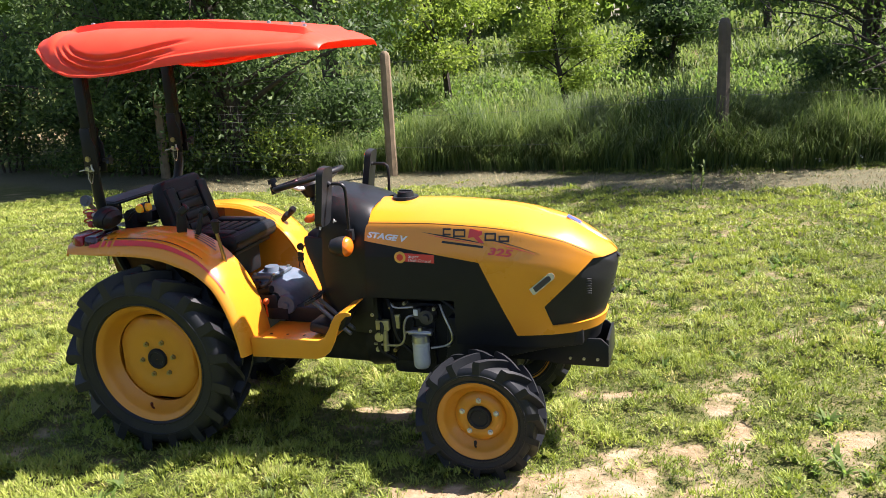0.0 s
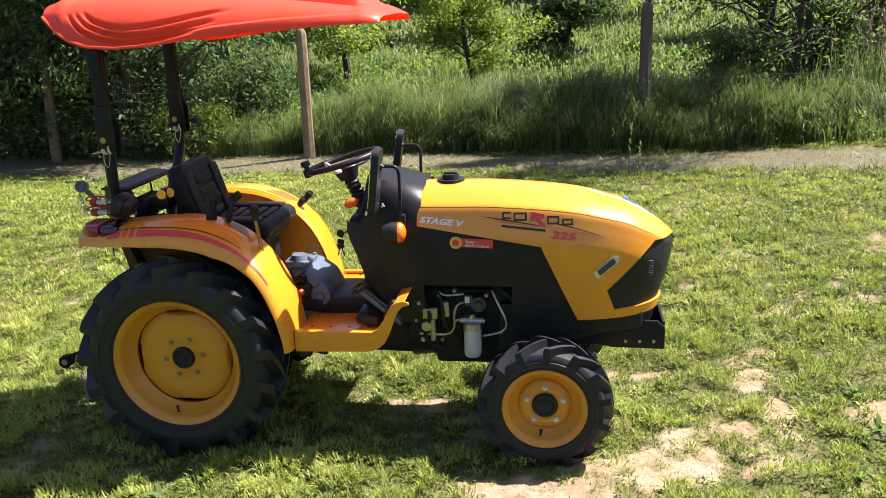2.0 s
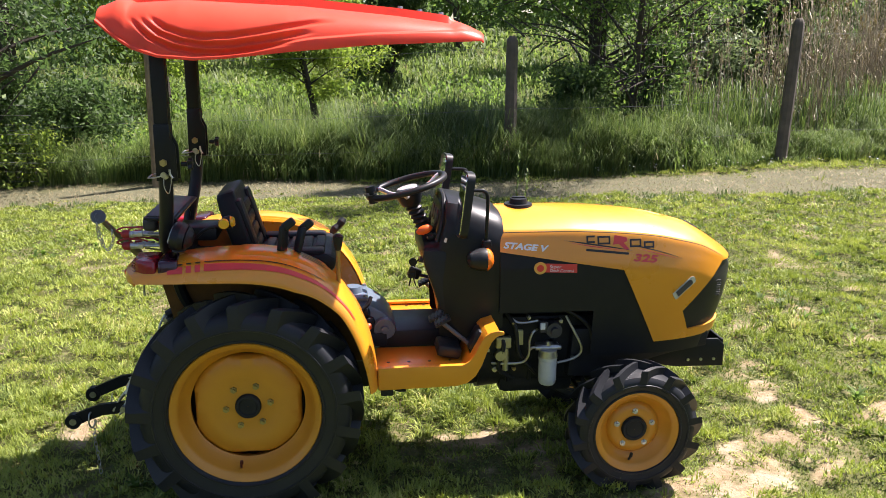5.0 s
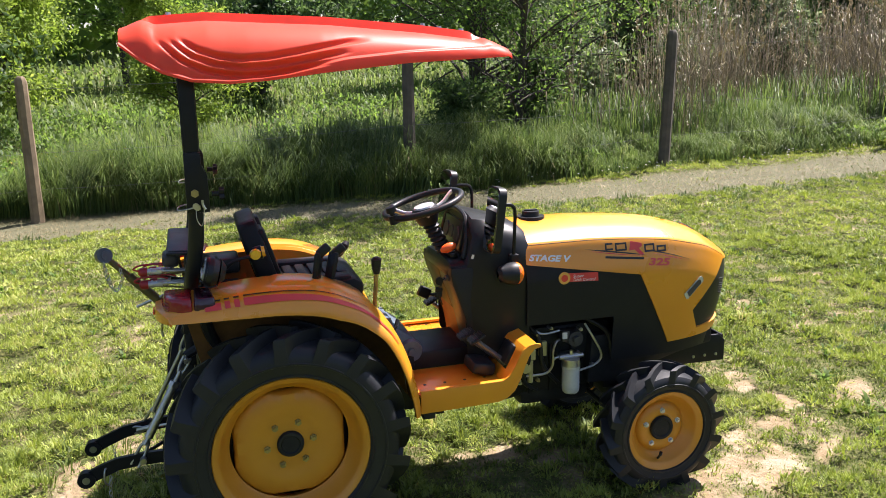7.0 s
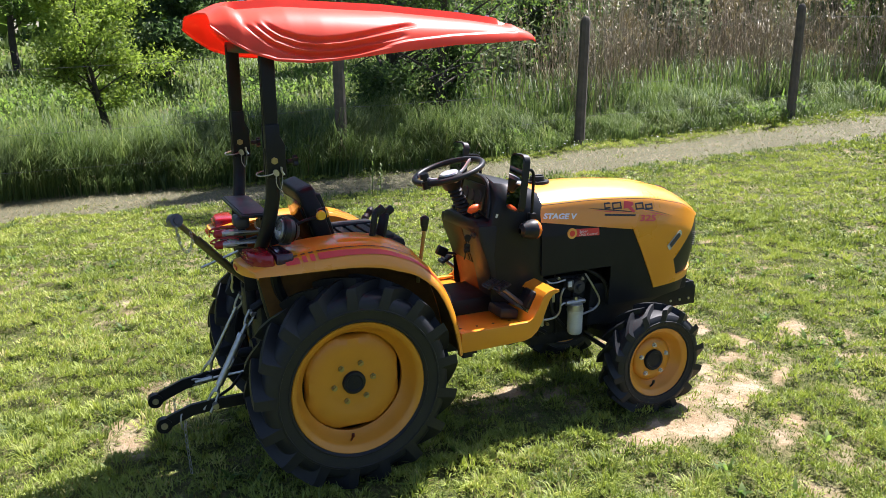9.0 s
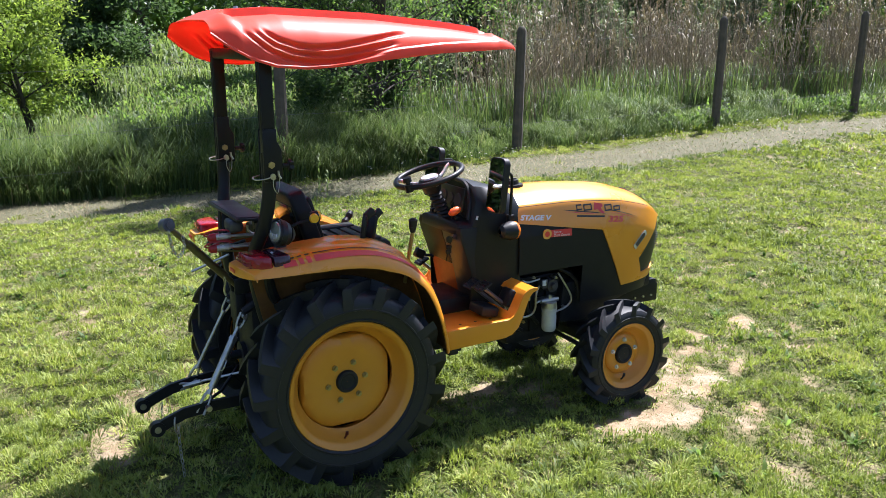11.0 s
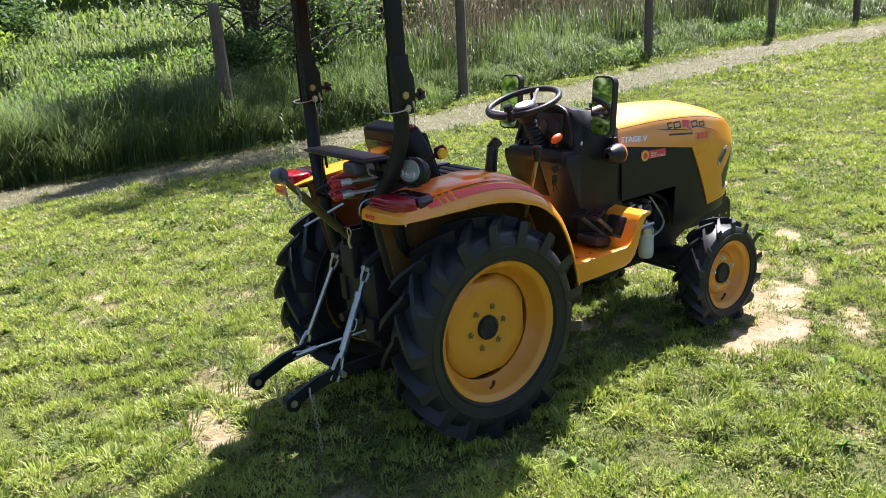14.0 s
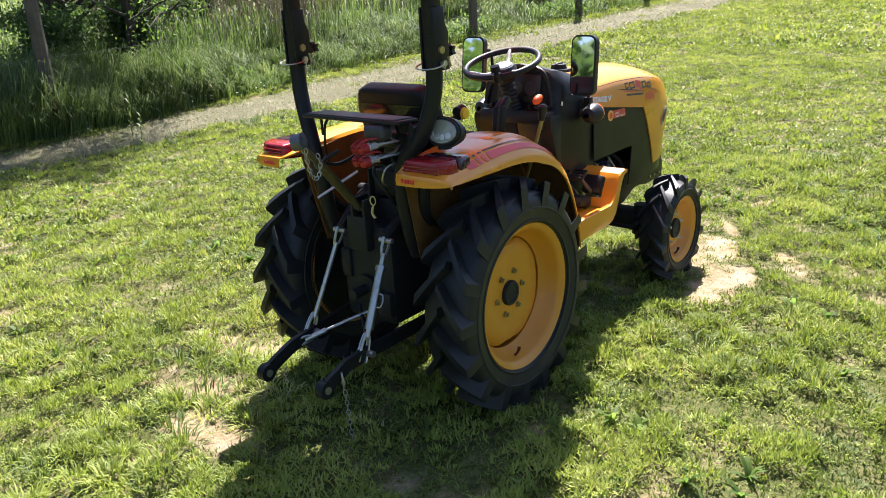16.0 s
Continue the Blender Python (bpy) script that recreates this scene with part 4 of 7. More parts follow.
# mirrors, signals ------------------------------------------------
for s in (-1, 1):
    xm = 0.862 if s < 0 else 0.843
    c = Vector((xm, s * 0.295, 1.180 if s < 0 else 1.172))
    rot = Matrix.Rotation(radians(3 if s < 0 else 6), 3, "Z") @ Matrix.Rotation(radians(7 if s < 0 else 9), 3, "Y")

    def plate(b, w, h, x0, x1, r):
        ring = []
        for cy, cz, a0 in ((w - r, h - r, 0), (-w + r, h - r, 90), (-w + r, -h + r, 180), (w - r, -h + r, 270)):
            ring += [(cy + r * math.cos(radians(a0 + q)), cz + r * math.sin(radians(a0 + q))) for q in (0, 22, 45, 68, 90)]
        v0 = [b.verts.new(c + rot @ Vector((x0, y, z))) for y, z in ring]
        v1 = [b.verts.new(c + rot @ Vector((x1, y, z))) for y, z in ring]
        b.faces.new(v0)
        b.faces.new(v1[::-1])
        for k in range(len(ring)):
            b.faces.new((v0[(k + 1) % len(ring)], v0[k], v1[k], v1[(k + 1) % len(ring)]))
        bmesh.ops.recalc_face_normals(b, faces=b.faces[:])
    bm = bm_new()
    plate(bm, 0.060, 0.131, -0.014, 0.016, 0.032)
    mr = part("mirror", bm, M_PLASTIC, tractor, "rectangular rear-view mirror in a black housing")
    bm = bm_new()
    plate(bm, 0.053, 0.124, -0.0175, -0.0135, 0.027)
    part("mirror_glass", bm, M_MIRROR, mr, "mirror glass")
    bm = bm_new()
    tube(bm, [(0.955, s * 0.262, 1.01), (0.957, s * 0.268, 1.12), (0.957, s * 0.272, 1.20), (0.945, s * 0.274, 1.226), (0.92, s * 0.276, 1.232), (xm + 0.012, s * 0.28, 1.232)], 0.0075, 8, 4)
    box(bm, (0.957, s * 0.262, 1.00), (0.035, 0.03, 0.05), None, 0.004)
    cyl(bm, (xm + 0.03, s * 0.28, 1.225), (xm + 0.012, s * 0.28, 1.238), 0.014, 0.014, 10)
    part("mirror_arm", bm, M_BLACK, mr)
    bm = bm_new()
    lathe_pts = [(0.012, -0.056), (0.032, -0.045), (0.044, -0.012), (0.047, 0.016), (0.045, 0.024), (0.001, 0.024)]
    rings = []
    cc = Vector((0.928, s * 0.300, 0.955))
    for r, d in lathe_pts:
        rings.append([bm.verts.new(cc + Vector((d, r * math.cos(a), r * math.sin(a)))) for a in [2 * math.pi * k / 24 for k in range(24)]])
    for a, b in zip(rings, rings[1:]):
        for k in range(24):
            bm.faces.new((a[k], a[(k + 1) % 24], b[(k + 1) % 24], b[k]))
    bmesh.ops.recalc_face_normals(bm, faces=bm.faces[:])
    tube(bm, [(0.93, s * 0.235, 0.955), (0.94, s * 0.27, 0.955), (0.945, s * 0.295, 0.955)], 0.02, 8)
    sg = part("turn_signal", bm, M_PLASTIC, tractor, "black turn signal with an orange lens")
    bm = bm_new()
    bmesh.ops.create_uvsphere(bm, u_segments=20, v_segments=10, radius=0.0455, matrix=Matrix.Translation(cc + Vector((0.024, 0, 0))) @ Matrix.Diagonal((0.66, 1, 1, 1)))
    part("signal_lens", bm, M_ORANGELENS, sg, "orange lens")

# fenders ---------------------------------------------------------
ARC = [(-0.428, 0.980), (-0.39, 0.987), (-0.33, 0.999), (-0.23, 1.014), (-0.12, 1.025), (0.0, 1.028), (0.12, 1.018), (0.22, 0.988), (0.31, 0.936), (0.385, 0.860), (0.440, 0.770), (0.480, 0.662), (0.502, 0.560), (0.510, 0.480)]


def arc_frames(n=5):
    p = smooth_path([(x, 0, z) for x, z in ARC], n)
    out = []
    for i, q in enumerate(p):
        d = (p[min(i + 1, len(p) - 1)] - p[max(i - 1, 0)]).normalized()
        out.append((q, Vector((-d.z, 0, d.x))))
    return out


# across the fender: distance from the middle line, drop along the arc's normal
ACROSS = [(0.245, -0.020), (0.255, -0.004), (0.30, 0.0), (0.36, 0.0), (0.41, -0.008), (0.450, -0.026), (0.478, -0.058), (0.490, -0.092), (0.493, -0.118)]


def fender_point(i_frac, y, drop, frames):
    k = i_frac * (len(frames) - 1)
    i = min(int(k), len(frames) - 2)
    f = k - i
    q = frames[i][0].lerp(frames[i + 1][0], f)
    n = frames[i][1].lerp(frames[i + 1][1], f).normalized()
    return Vector((q.x, y, q.z)) + n * drop


def drop_at(y):
    return lerp_table(ACROSS, abs(y))


FR = arc_frames()


def lampshape(b, plan, s, z0, z1):
    """A lamp body over a plan outline, narrower at its top."""
    cx, cy = sum(p[0] for p in plan) / len(plan), sum(p[1] for p in plan) / len(plan)
    lo = [b.verts.new((x, s * y, z0 + (0.012 if x < -0.38 else 0))) for x, y in plan]
    hi = [b.verts.new((x + (cx - x) * 0.10, s * (y + (cy - y) * 0.13), z1)) for x, y in plan]
    fs = [b.faces.new(lo), b.faces.new(hi)]
    for k in range(len(plan)):
        j = (k + 1) % len(plan)
        fs.append(b.faces.new((lo[k], lo[j], hi[j], hi[k])))
    bmesh.ops.recalc_face_normals(b, faces=fs)
    bmesh.ops.bevel(b, geom=list(b.edges), offset=0.010, segments=3, affect="EDGES", profile=0.5)


for s in (-1, 1):
    bm = bm_new()
    rows = []
    for i, (q, n) in enumerate(FR):
        u = i / (len(FR) - 1)
        lipf = lerp_table([(0, 0.30), (0.077, 0.36), (0.154, 0.48), (0.23, 0.62), (0.31, 0.73), (0.46, 0.80), (0.55, 0.78), (0.64, 0.6), (0.72, 0.45), (1, 0.3)], u)
        inn = lerp_table([(0, 0.05), (0.15, 0.02), (0.3, 0.0), (1, 0.0)], u)
        row = []
        for y, d in ACROSS:
            yy = max(y, 0.245 + inn)
            cut = 0.05 * max(0.0, (yy - 0.36) / 0.133) ** 2 * max(0.0, 1 - u / 0.16)      # rounded rear corner
            row.append(Vector((q.x + cut, s * yy, q.z)) + n * d * lipf)
        rows.append(row)
    # rear skirt, folded down
    first = rows[0]
    rows = [[Vector((p.x - 0.0045, p.y, 0.942)) for p in first], [Vector((p.x - 0.0055, p.y, p.z - 0.010 - 0.2 * (p.z - 0.942))) for p in first]] + rows
    grid_sheet(bm, rows)
    bmesh.ops.remove_doubles(bm, verts=bm.verts[:], dist=0.0006)
    bmesh.ops.recalc_face_normals(bm, faces=bm.faces[:])
    bm.normal_update()
    if sum(f.normal.z for f in bm.faces) < 0:
        bmesh.ops.reverse_faces(bm, faces=bm.faces[:])
    fender = part("fender", bm, M_YELLOW, tractor, "yellow rear fender with red and black stripes")
    solid(fender, 0.006)
    # inner wall down to the floor
    bm = bm_new()
    rows = []
    for q, n in FR[9:]:
        t = Vector((q.x, s * 0.247, q.z)) - n * 0.016
        b = Vector((min(0.47, max(-0.26, q.x * 0.95)), s * 0.235, 0.52 if q.x > 0.1 else 0.62))
        rows.append([t, t.lerp(b, 0.25), t.lerp(b, 0.6), b])
    cut = next(i for i, r in enumerate(rows) if r[0].x > 0.02)
    grid_sheet(bm, rows[cut:])
    w = part("fender_wall", bm, M_YELLOW, fender)
    solid(w, 0.004, 0)
    # rear stretch of the same yellow wall, darkened by colour as if shaded
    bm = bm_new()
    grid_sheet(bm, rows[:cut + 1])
    w = part("fender_wall", bm, M_YELLOWSHADE, fender, "rear of the yellow fender's inner wall, shade put into its colour")
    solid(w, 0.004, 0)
    # added sheet on the wheel side, browner and duller than the yellow wall
    bm = bm_new()
    grid_sheet(bm, [[p + Vector((-0.012 if r is rows[0] else 0, s * 0.008, 0)) for p in r] for r in rows])
    w = part("arch_liner", bm, M_UNDERSIDE, fender, "brown wheel side of the fender wall")
    solid(w, 0.003, 0)
    # a second added brown sheet, just below the fender's skin
    bm = bm_new()
    under = []
    for i, (q, n) in enumerate(FR):
        if i < 7:
            continue
        lf = lerp_table([(0, 0.30), (0.077, 0.36), (0.154, 0.48), (0.23, 0.62), (0.31, 0.73), (0.46, 0.80), (0.55, 0.78), (0.64, 0.6), (0.72, 0.45), (1, 0.3)], i / (len(FR) - 1))
        under.append([Vector((q.x, s * min(max(y, 0.262), 0.482), q.z)) + n * (d * lf - 0.011) for y, d in ACROSS[1:-1]])
    grid_sheet(bm, under)
    w = part("arch_liner", bm, M_UNDERSIDE, fender, "brown underside of the fender")
    solid(w, 0.003, 0)
    # raised top plate with dark slots
    bm = bm_new()
    us = np.linspace(0.36, 0.635, 12)
    top = [[fender_point(u, s * y, drop_at(y) + (0.008 if 0.262 < y < 0.395 and 0.37 < u < 0.63 else -0.002), FR) for y in (0.25, 0.265, 0.30, 0.36, 0.390, 0.402)] for u in us]
    grid_sheet(bm, top)
    bmesh.ops.recalc_face_normals(bm, faces=bm.faces[:])
    bm.normal_update()
    if sum(f.normal.z for f in bm.faces) < 0:
        bmesh.ops.reverse_faces(bm, faces=bm.faces[:])
    part("fender_top_plate", bm, M_YELLOW, fender)
    for k, y in enumerate((0.285, 0.305, 0.325, 0.345)):
        bm = bm_new()
        u0 = 0.50 + 0.012 * k
        rr = [[fender_point(u, s * (y + d), drop_at(y) + 0.010, FR) for d in (-0.004, 0.004)] for u in np.linspace(u0, u0 + 0.085, 4)]
        grid_sheet(bm, rr)
        part("slot", bm, M_DARKDECAL, fender, "", 0)

    # stripes on the rounded outer side
    def stripe(name, u0, u1, y0, y1, material, taper=0.0, n=16):
        b = bm_new()
        rr = []
        for k in range(n + 1):
            f = k / n
            u = u0 + (u1 - u0) * f
            lf = lerp_table([(0, 0.30), (0.077, 0.36), (0.154, 0.48), (0.23, 0.62), (0.31, 0.73), (0.46, 0.80), (0.55, 0.78), (0.64, 0.6), (0.72, 0.45), (1, 0.3)], u)
            ya = y0 + (y1 - y0) * taper * f * 0.5
            yb = y1 - (y1 - y0) * taper * f * 0.5
            rr.append([fender_point(u, s * y, drop_at(y) * lf + 0.0026, FR) + Vector((0, s * 0.0016, 0)) for y in np.linspace(ya, yb, 4)])
        grid_sheet(b, rr)
        return part(name, b, material, fender)
    stripe("red_stripe", 0.300, 0.76, 0.452, 0.478, M_RED, 0.8, 26)
    stripe("red_stripe", 0.205, 0.245, 0.456, 0.480, M_RED)
    stripe("red_stripe", 0.254, 0.267, 0.454, 0.479, M_RED, 0, 4)
    stripe("red_stripe", 0.277, 0.290, 0.453, 0.479, M_RED, 0, 4)
    stripe("black_stripe", 0.300, 0.62, 0.436, 0.443, M_DARKDECAL, 0.6, 20)
    stripe("black_stripe", 0.215, 0.245, 0.440, 0.449, M_DARKDECAL, 0, 4)
    stripe("black_stripe", 0.254, 0.267, 0.438, 0.447, M_DARKDECAL, 0, 3)
    stripe("black_stripe", 0.277, 0.290, 0.437, 0.446, M_DARKDECAL, 0, 3)
    # tail lamp: a low wedge, red behind and smoke-dark towards its side
    bm = bm_new()
    lampshape(bm, [(-0.300, 0.474), (-0.345, 0.468), (-0.380, 0.446), (-0.398, 0.405), (-0.402, 0.292), (-0.300, 0.292)], s, 0.958, 1.022)
    lamp_ob = part("tail_lamp", bm, M_REDLENS, fender, "dark red tail lamp")
    bm = bm_new()
    lampshape(bm, [(-0.222, 0.470), (-0.299, 0.4745), (-0.299, 0.292), (-0.238, 0.310)], s, 0.960, 1.021)
    part("lamp_end", bm, M_SMOKELENS, fender, "smoke-dark end of the lamp")
    for z in (0.978, 0.992, 1.004):
        bm = bm_new()
        tube(bm, [(-0.405 + 0.06 * (z - 0.978), s * 0.305, z), (-0.401 + 0.06 * (z - 0.978), s * 0.405, z), (-0.382, s * 0.440, z)], 0.0022, 6, 4)
        part("lens_rib", bm, M_REDLENS, lamp_ob)
    bm = bm_new()
    for k in range(5):
        box(bm, (-0.4345, s * (0.325 + 0.012 * k), 0.960), (0.004, 0.009, 0.014), None, 0.001)
    part("rear_mark_bar", bm, M_RED, fender)
    # bracket under the fender
    bm = bm_new()
    tube(bm, [(-0.27, s * 0.30, 0.99), (-0.26, s * 0.27, 0.86), (-0.22, s * 0.24, 0.76), (-0.14, s * 0.22, 0.70)], 0.022, 8)
    part("fender_bracket", bm, M_BLACK, tractor)

# canopy ----------------------------------------------------------
TOP = [(-0.50, 1.925), (-0.455, 1.932), (-0.445, 1.935), (-0.36, 1.972), (-0.18, 1.984), (0.25, 1.965), (0.60, 1.933), (0.795, 1.908), (0.825, 1.888), (0.88, 1.868), (0.925, 1.846)]
LOW = [(-0.46, 1.866), (-0.40, 1.818), (-0.33, 1.776), (-0.24, 1.748), (-0.12, 1.739), (0.0, 1.746), (0.2, 1.768), (0.5, 1.793), (0.89, 1.807), (0.925, 1.808)]
HALF = [(-0.50, 0.34), (-0.46, 0.365), (-0.36, 0.42), (-0.28, 0.445), (-0.05, 0.452), (0.2, 0.445), (0.5, 0.405), (0.8, 0.356), (0.905, 0.334), (0.925, 0.325)]


RIBS = [([(-0.29, 1.909), (-0.26, 1.885), (-0.217, 1.857), (-0.154, 1.836), (-0.081, 1.826), (0.013, 1.831), (0.107, 1.845), (0.201, 1.862), (0.295, 1.877), (0.38, 1.887)], -0.285, 0.38),
        ([(-0.32, 1.904), (-0.291, 1.881), (-0.24, 1.840), (-0.169, 1.813), (-0.078, 1.799), (0.015, 1.801), (0.109, 1.815), (0.203, 1.831), (0.31, 1.849)], -0.315, 0.31),
        ([(-0.355, 1.899), (-0.326, 1.877), (-0.272, 1.827), (-0.202, 1.792), (-0.121, 1.775), (-0.029, 1.773), (0.065, 1.783), (0.158, 1.800), (0.24, 1.813)], -0.35, 0.235)]


def canopy_point(x, v, side):
    """v: 0 at the middle of the roof, 1 at the lower edge."""
    top, low, half = lerp_table(TOP, x), lerp_table(LOW, x), lerp_table(HALF, x)
    ridge = smoothstep(-0.40, -0.34, x) * (1 - smoothstep(0.80, 0.84, x)) * 0.030
    yr = min(0.2, half * 0.55)
    if v < 0.36:
        t = v / 0.36
        return Vector((x, side * yr * t, top - 0.004 * t * t))
    if v < 0.42:
        t = (v - 0.36) / 0.06
        return Vector((x, side * (yr + 0.012 * t), top - 0.004 - ridge * t))
    t = (v - 0.42) / 0.58
    y = yr + 0.012 + (half - yr - 0.012) * math.sin(t * math.pi / 2) ** 0.9
    drop = (top - 0.004 - ridge - low) * (1 - math.cos(t * math.pi / 2)) ** 1.15
    p = Vector((x, side * y, top - 0.004 - ridge - drop))
    # pressed ribs that sweep along the flank
    for line, x0, x1 in RIBS:
        if x0 < x < x1:
            u = (lerp_table(line, x) + 0.011 - p.z) / 0.022
            fade = smoothstep(x0, x0 + 0.05, x) * (1 - smoothstep(x1 - 0.10, x1, x))
            if 0 < u < 1.4:
                p += Vector((0, -side * 0.92, -0.10)) * 0.015 * fade * float(smoothstep(0.0, 1.0, u) if u < 1 else 1 - smoothstep(1.0, 1.4, u))
    # a lip along the lower edge, deepest towards the front
    lip = 0.014 + 0.028 * smoothstep(0.05, 0.30, x)
    p.y += side * 0.011 * float(1 - smoothstep(low + lip - 0.005, low + lip + 0.002, p.z))
    # the front edge is bowed
    p.x += (0.010 - 0.022 * (abs(y) / half) ** 2) * float(smoothstep(0.70, 0.925, x))
    return p


bm = bm_new()
vs = [0, 0.12, 0.24, 0.34, 0.36, 0.42, 0.44] + [0.46 + 0.54 * k / 130 for k in range(131)]
xs = list(np.linspace(-0.46, -0.37, 8)) + list(np.linspace(-0.36, 0.46, 110)) + list(np.linspace(0.48, 0.925, 22))
rows = [[canopy_point(x, v, 1) for v in vs[::-1]] + [canopy_point(x, v, -1) for v in vs[1:]] for x in xs]
# front lip bent down
rows.append([p + Vector((0.008, 0, -0.008)) for p in rows[-1]])
# rear face of the roof
grid_sheet(bm, rows)
bmesh.ops.recalc_face_normals(bm, faces=bm.faces[:])
bm.normal_update()
if sum(f.normal.z for f in bm.faces) < 0:
    bmesh.ops.reverse_faces(bm, faces=bm.faces[:])
canopy = part("canopy", bm, M_CANOPY, tractor, "glossy orange-red plastic canopy with pressed ribs", 50)
solid(canopy, 0.006)
bm = bm_new()
for s in (-1, 1):
    box(bm, (0.22, s * 0.20, 1.868), (0.80, 0.03, 0.03), Matrix.Rotation(radians(3.5), 3, "Y"), 0.003)
for x, z, w in ((-0.20, 1.83, 0.72), (0.12, 1.84, 0.62), (0.62, 1.855, 0.46)):
    box(bm, (x, 0, z), (0.035, w, 0.03), None, 0.003)
part("canopy_frame", bm, M_BLACK, canopy, "black steel canopy frame")
for x, y in ((-0.30, -0.16), (-0.30, 0.16), (0.62, -0.17), (0.62, 0.17), (0.70, -0.12), (0.78, -0.15)):
    bm = bm_new()
    z = lerp_table(TOP, x) - 0.004
    cyl(bm, (x, y, z), (x, y, z + 0.010), 0.011, 0.009, 8)
    part("canopy_bolt", bm, M_ZINC, canopy)

# roll bar --------------------------------------------------------
for s, y0 in ((-1, -0.354), (1, 0.318)):
    bm = bm_new()
    tube(bm, [(-0.266, y0, 1.42), (-0.266, y0, 1.27), (-0.276, y0 - s * 0.018, 1.17), (-0.294, y0 - s * 0.060, 1.07), (-0.305, s * 0.225, 0.98), (-0.300, s * 0.205, 0.86), (-0.27, s * 0.205, 0.70), (-0.24, s * 0.205, 0.62)], 0.029, 12, 6, None, 0.85)
    rp = part("roll_bar_post", bm, M_BLACK, tractor, "black folding roll bar post")
    bm = bm_new()
    box(bm, (-0.262, y0, 1.575), (0.052, 0.046, 0.47), None, 0.006)
    for d in (-0.012, 0.012):
        box(bm, (-0.262, y0 + d, 1.655), (0.056, 0.006, 0.30), None, 0.002)
    part("upper_tube", bm, M_BLACK, rp)
    bm = bm_new()
    for d in (-0.0275, 0.0275):
        prism(bm, [(-0.292, 1.305), (-0.216, 1.305), (-0.216, 1.430), (-0.234, 1.468), (-0.234, 1.512), (-0.290, 1.512)], y0 + d - 0.0035, y0 + d + 0.0035, 0.002)
    part("hinge_plate", bm, M_BLACK, rp)
    for x, z, r in ((-0.262, 1.373, 0.014), (-0.257, 1.323, 0.011)):
        bm = bm_new()
        cyl(bm, (x, y0 - 0.040, z), (x, y0 + 0.040, z), r, r, 6)
        part("hinge_bolt", bm, M_BRASS if r > 0.012 else M_ZINC, rp)
    bm = bm_new()
    yy = y0
    cyl(bm, (-0.262, yy - 0.046, 1.330), (-0.262, yy + 0.046, 1.330), 0.0055, 0.0055, 8)
    cyl(bm, (-0.262, yy - 0.050, 1.330), (-0.262, yy - 0.042, 1.330), 0.011, 0.011, 12)
    tube(bm, [(-0.258, yy - 0.047, 1.330), (-0.290, yy - 0.050, 1.322), (-0.318, yy - 0.036, 1.318), (-0.324, yy, 1.316), (-0.316, yy + 0.036, 1.320), (-0.262, yy + 0.047, 1.330)], 0.0026, 6)
    tube(bm, [(-0.240, yy - 0.046, 1.350), (-0.238, yy - 0.047, 1.332), (-0.230, yy - 0.047, 1.318)], 0.0045, 6)
    tube(bm, [(-0.262, yy - 0.046, 1.322), (-0.262, yy - 0.050, 1.285), (-0.248, yy - 0.050, 1.262), (-0.238, yy - 0.047, 1.295), (-0.236, yy - 0.046, 1.320)], 0.0016, 5)
    part("lynch_pin", bm, M_ZINC, rp, "steel wire lynch pin")
    bm = bm_new()
    star = []
    for k in range(30):
        q = 2 * math.pi * k / 30
        star.append((0.018 + 0.005 * math.cos(5 * q), q))
    r1 = [bm.verts.new((-0.180, yy + r * math.cos(q), 1.363 + r * math.sin(q))) for r, q in star]
    r2 = [bm.verts.new((-0.164, yy + r * math.cos(q), 1.363 + r * math.sin(q))) for r, q in star]
    r0 = [bm.verts.new((-0.182, yy + 0.009 * math.cos(q), 1.363 + 0.009 * math.sin(q))) for r, q in star]
    rs = [bm.verts.new((-0.205, yy + 0.009 * math.cos(q), 1.363 + 0.009 * math.sin(q))) for r, q in star]
    for p, q in ((rs, r0), (r0, r1), (r1, r2)):
        for k in range(30):
            bm.faces.new((p[k], p[(k + 1) % 30], q[(k + 1) % 30], q[k]))
    bm.faces.new(r2)
    bmesh.ops.recalc_face_normals(bm, faces=bm.faces[:])
    part("clamp_knob", bm, M_PLASTIC, rp, "black star knob")
bm = bm_new()
box(bm, (-0.262, -0.018, 1.795), (0.05, 0.74, 0.045), None, 0.008)
part("roll_bar_top", bm, M_BLACK, tractor)

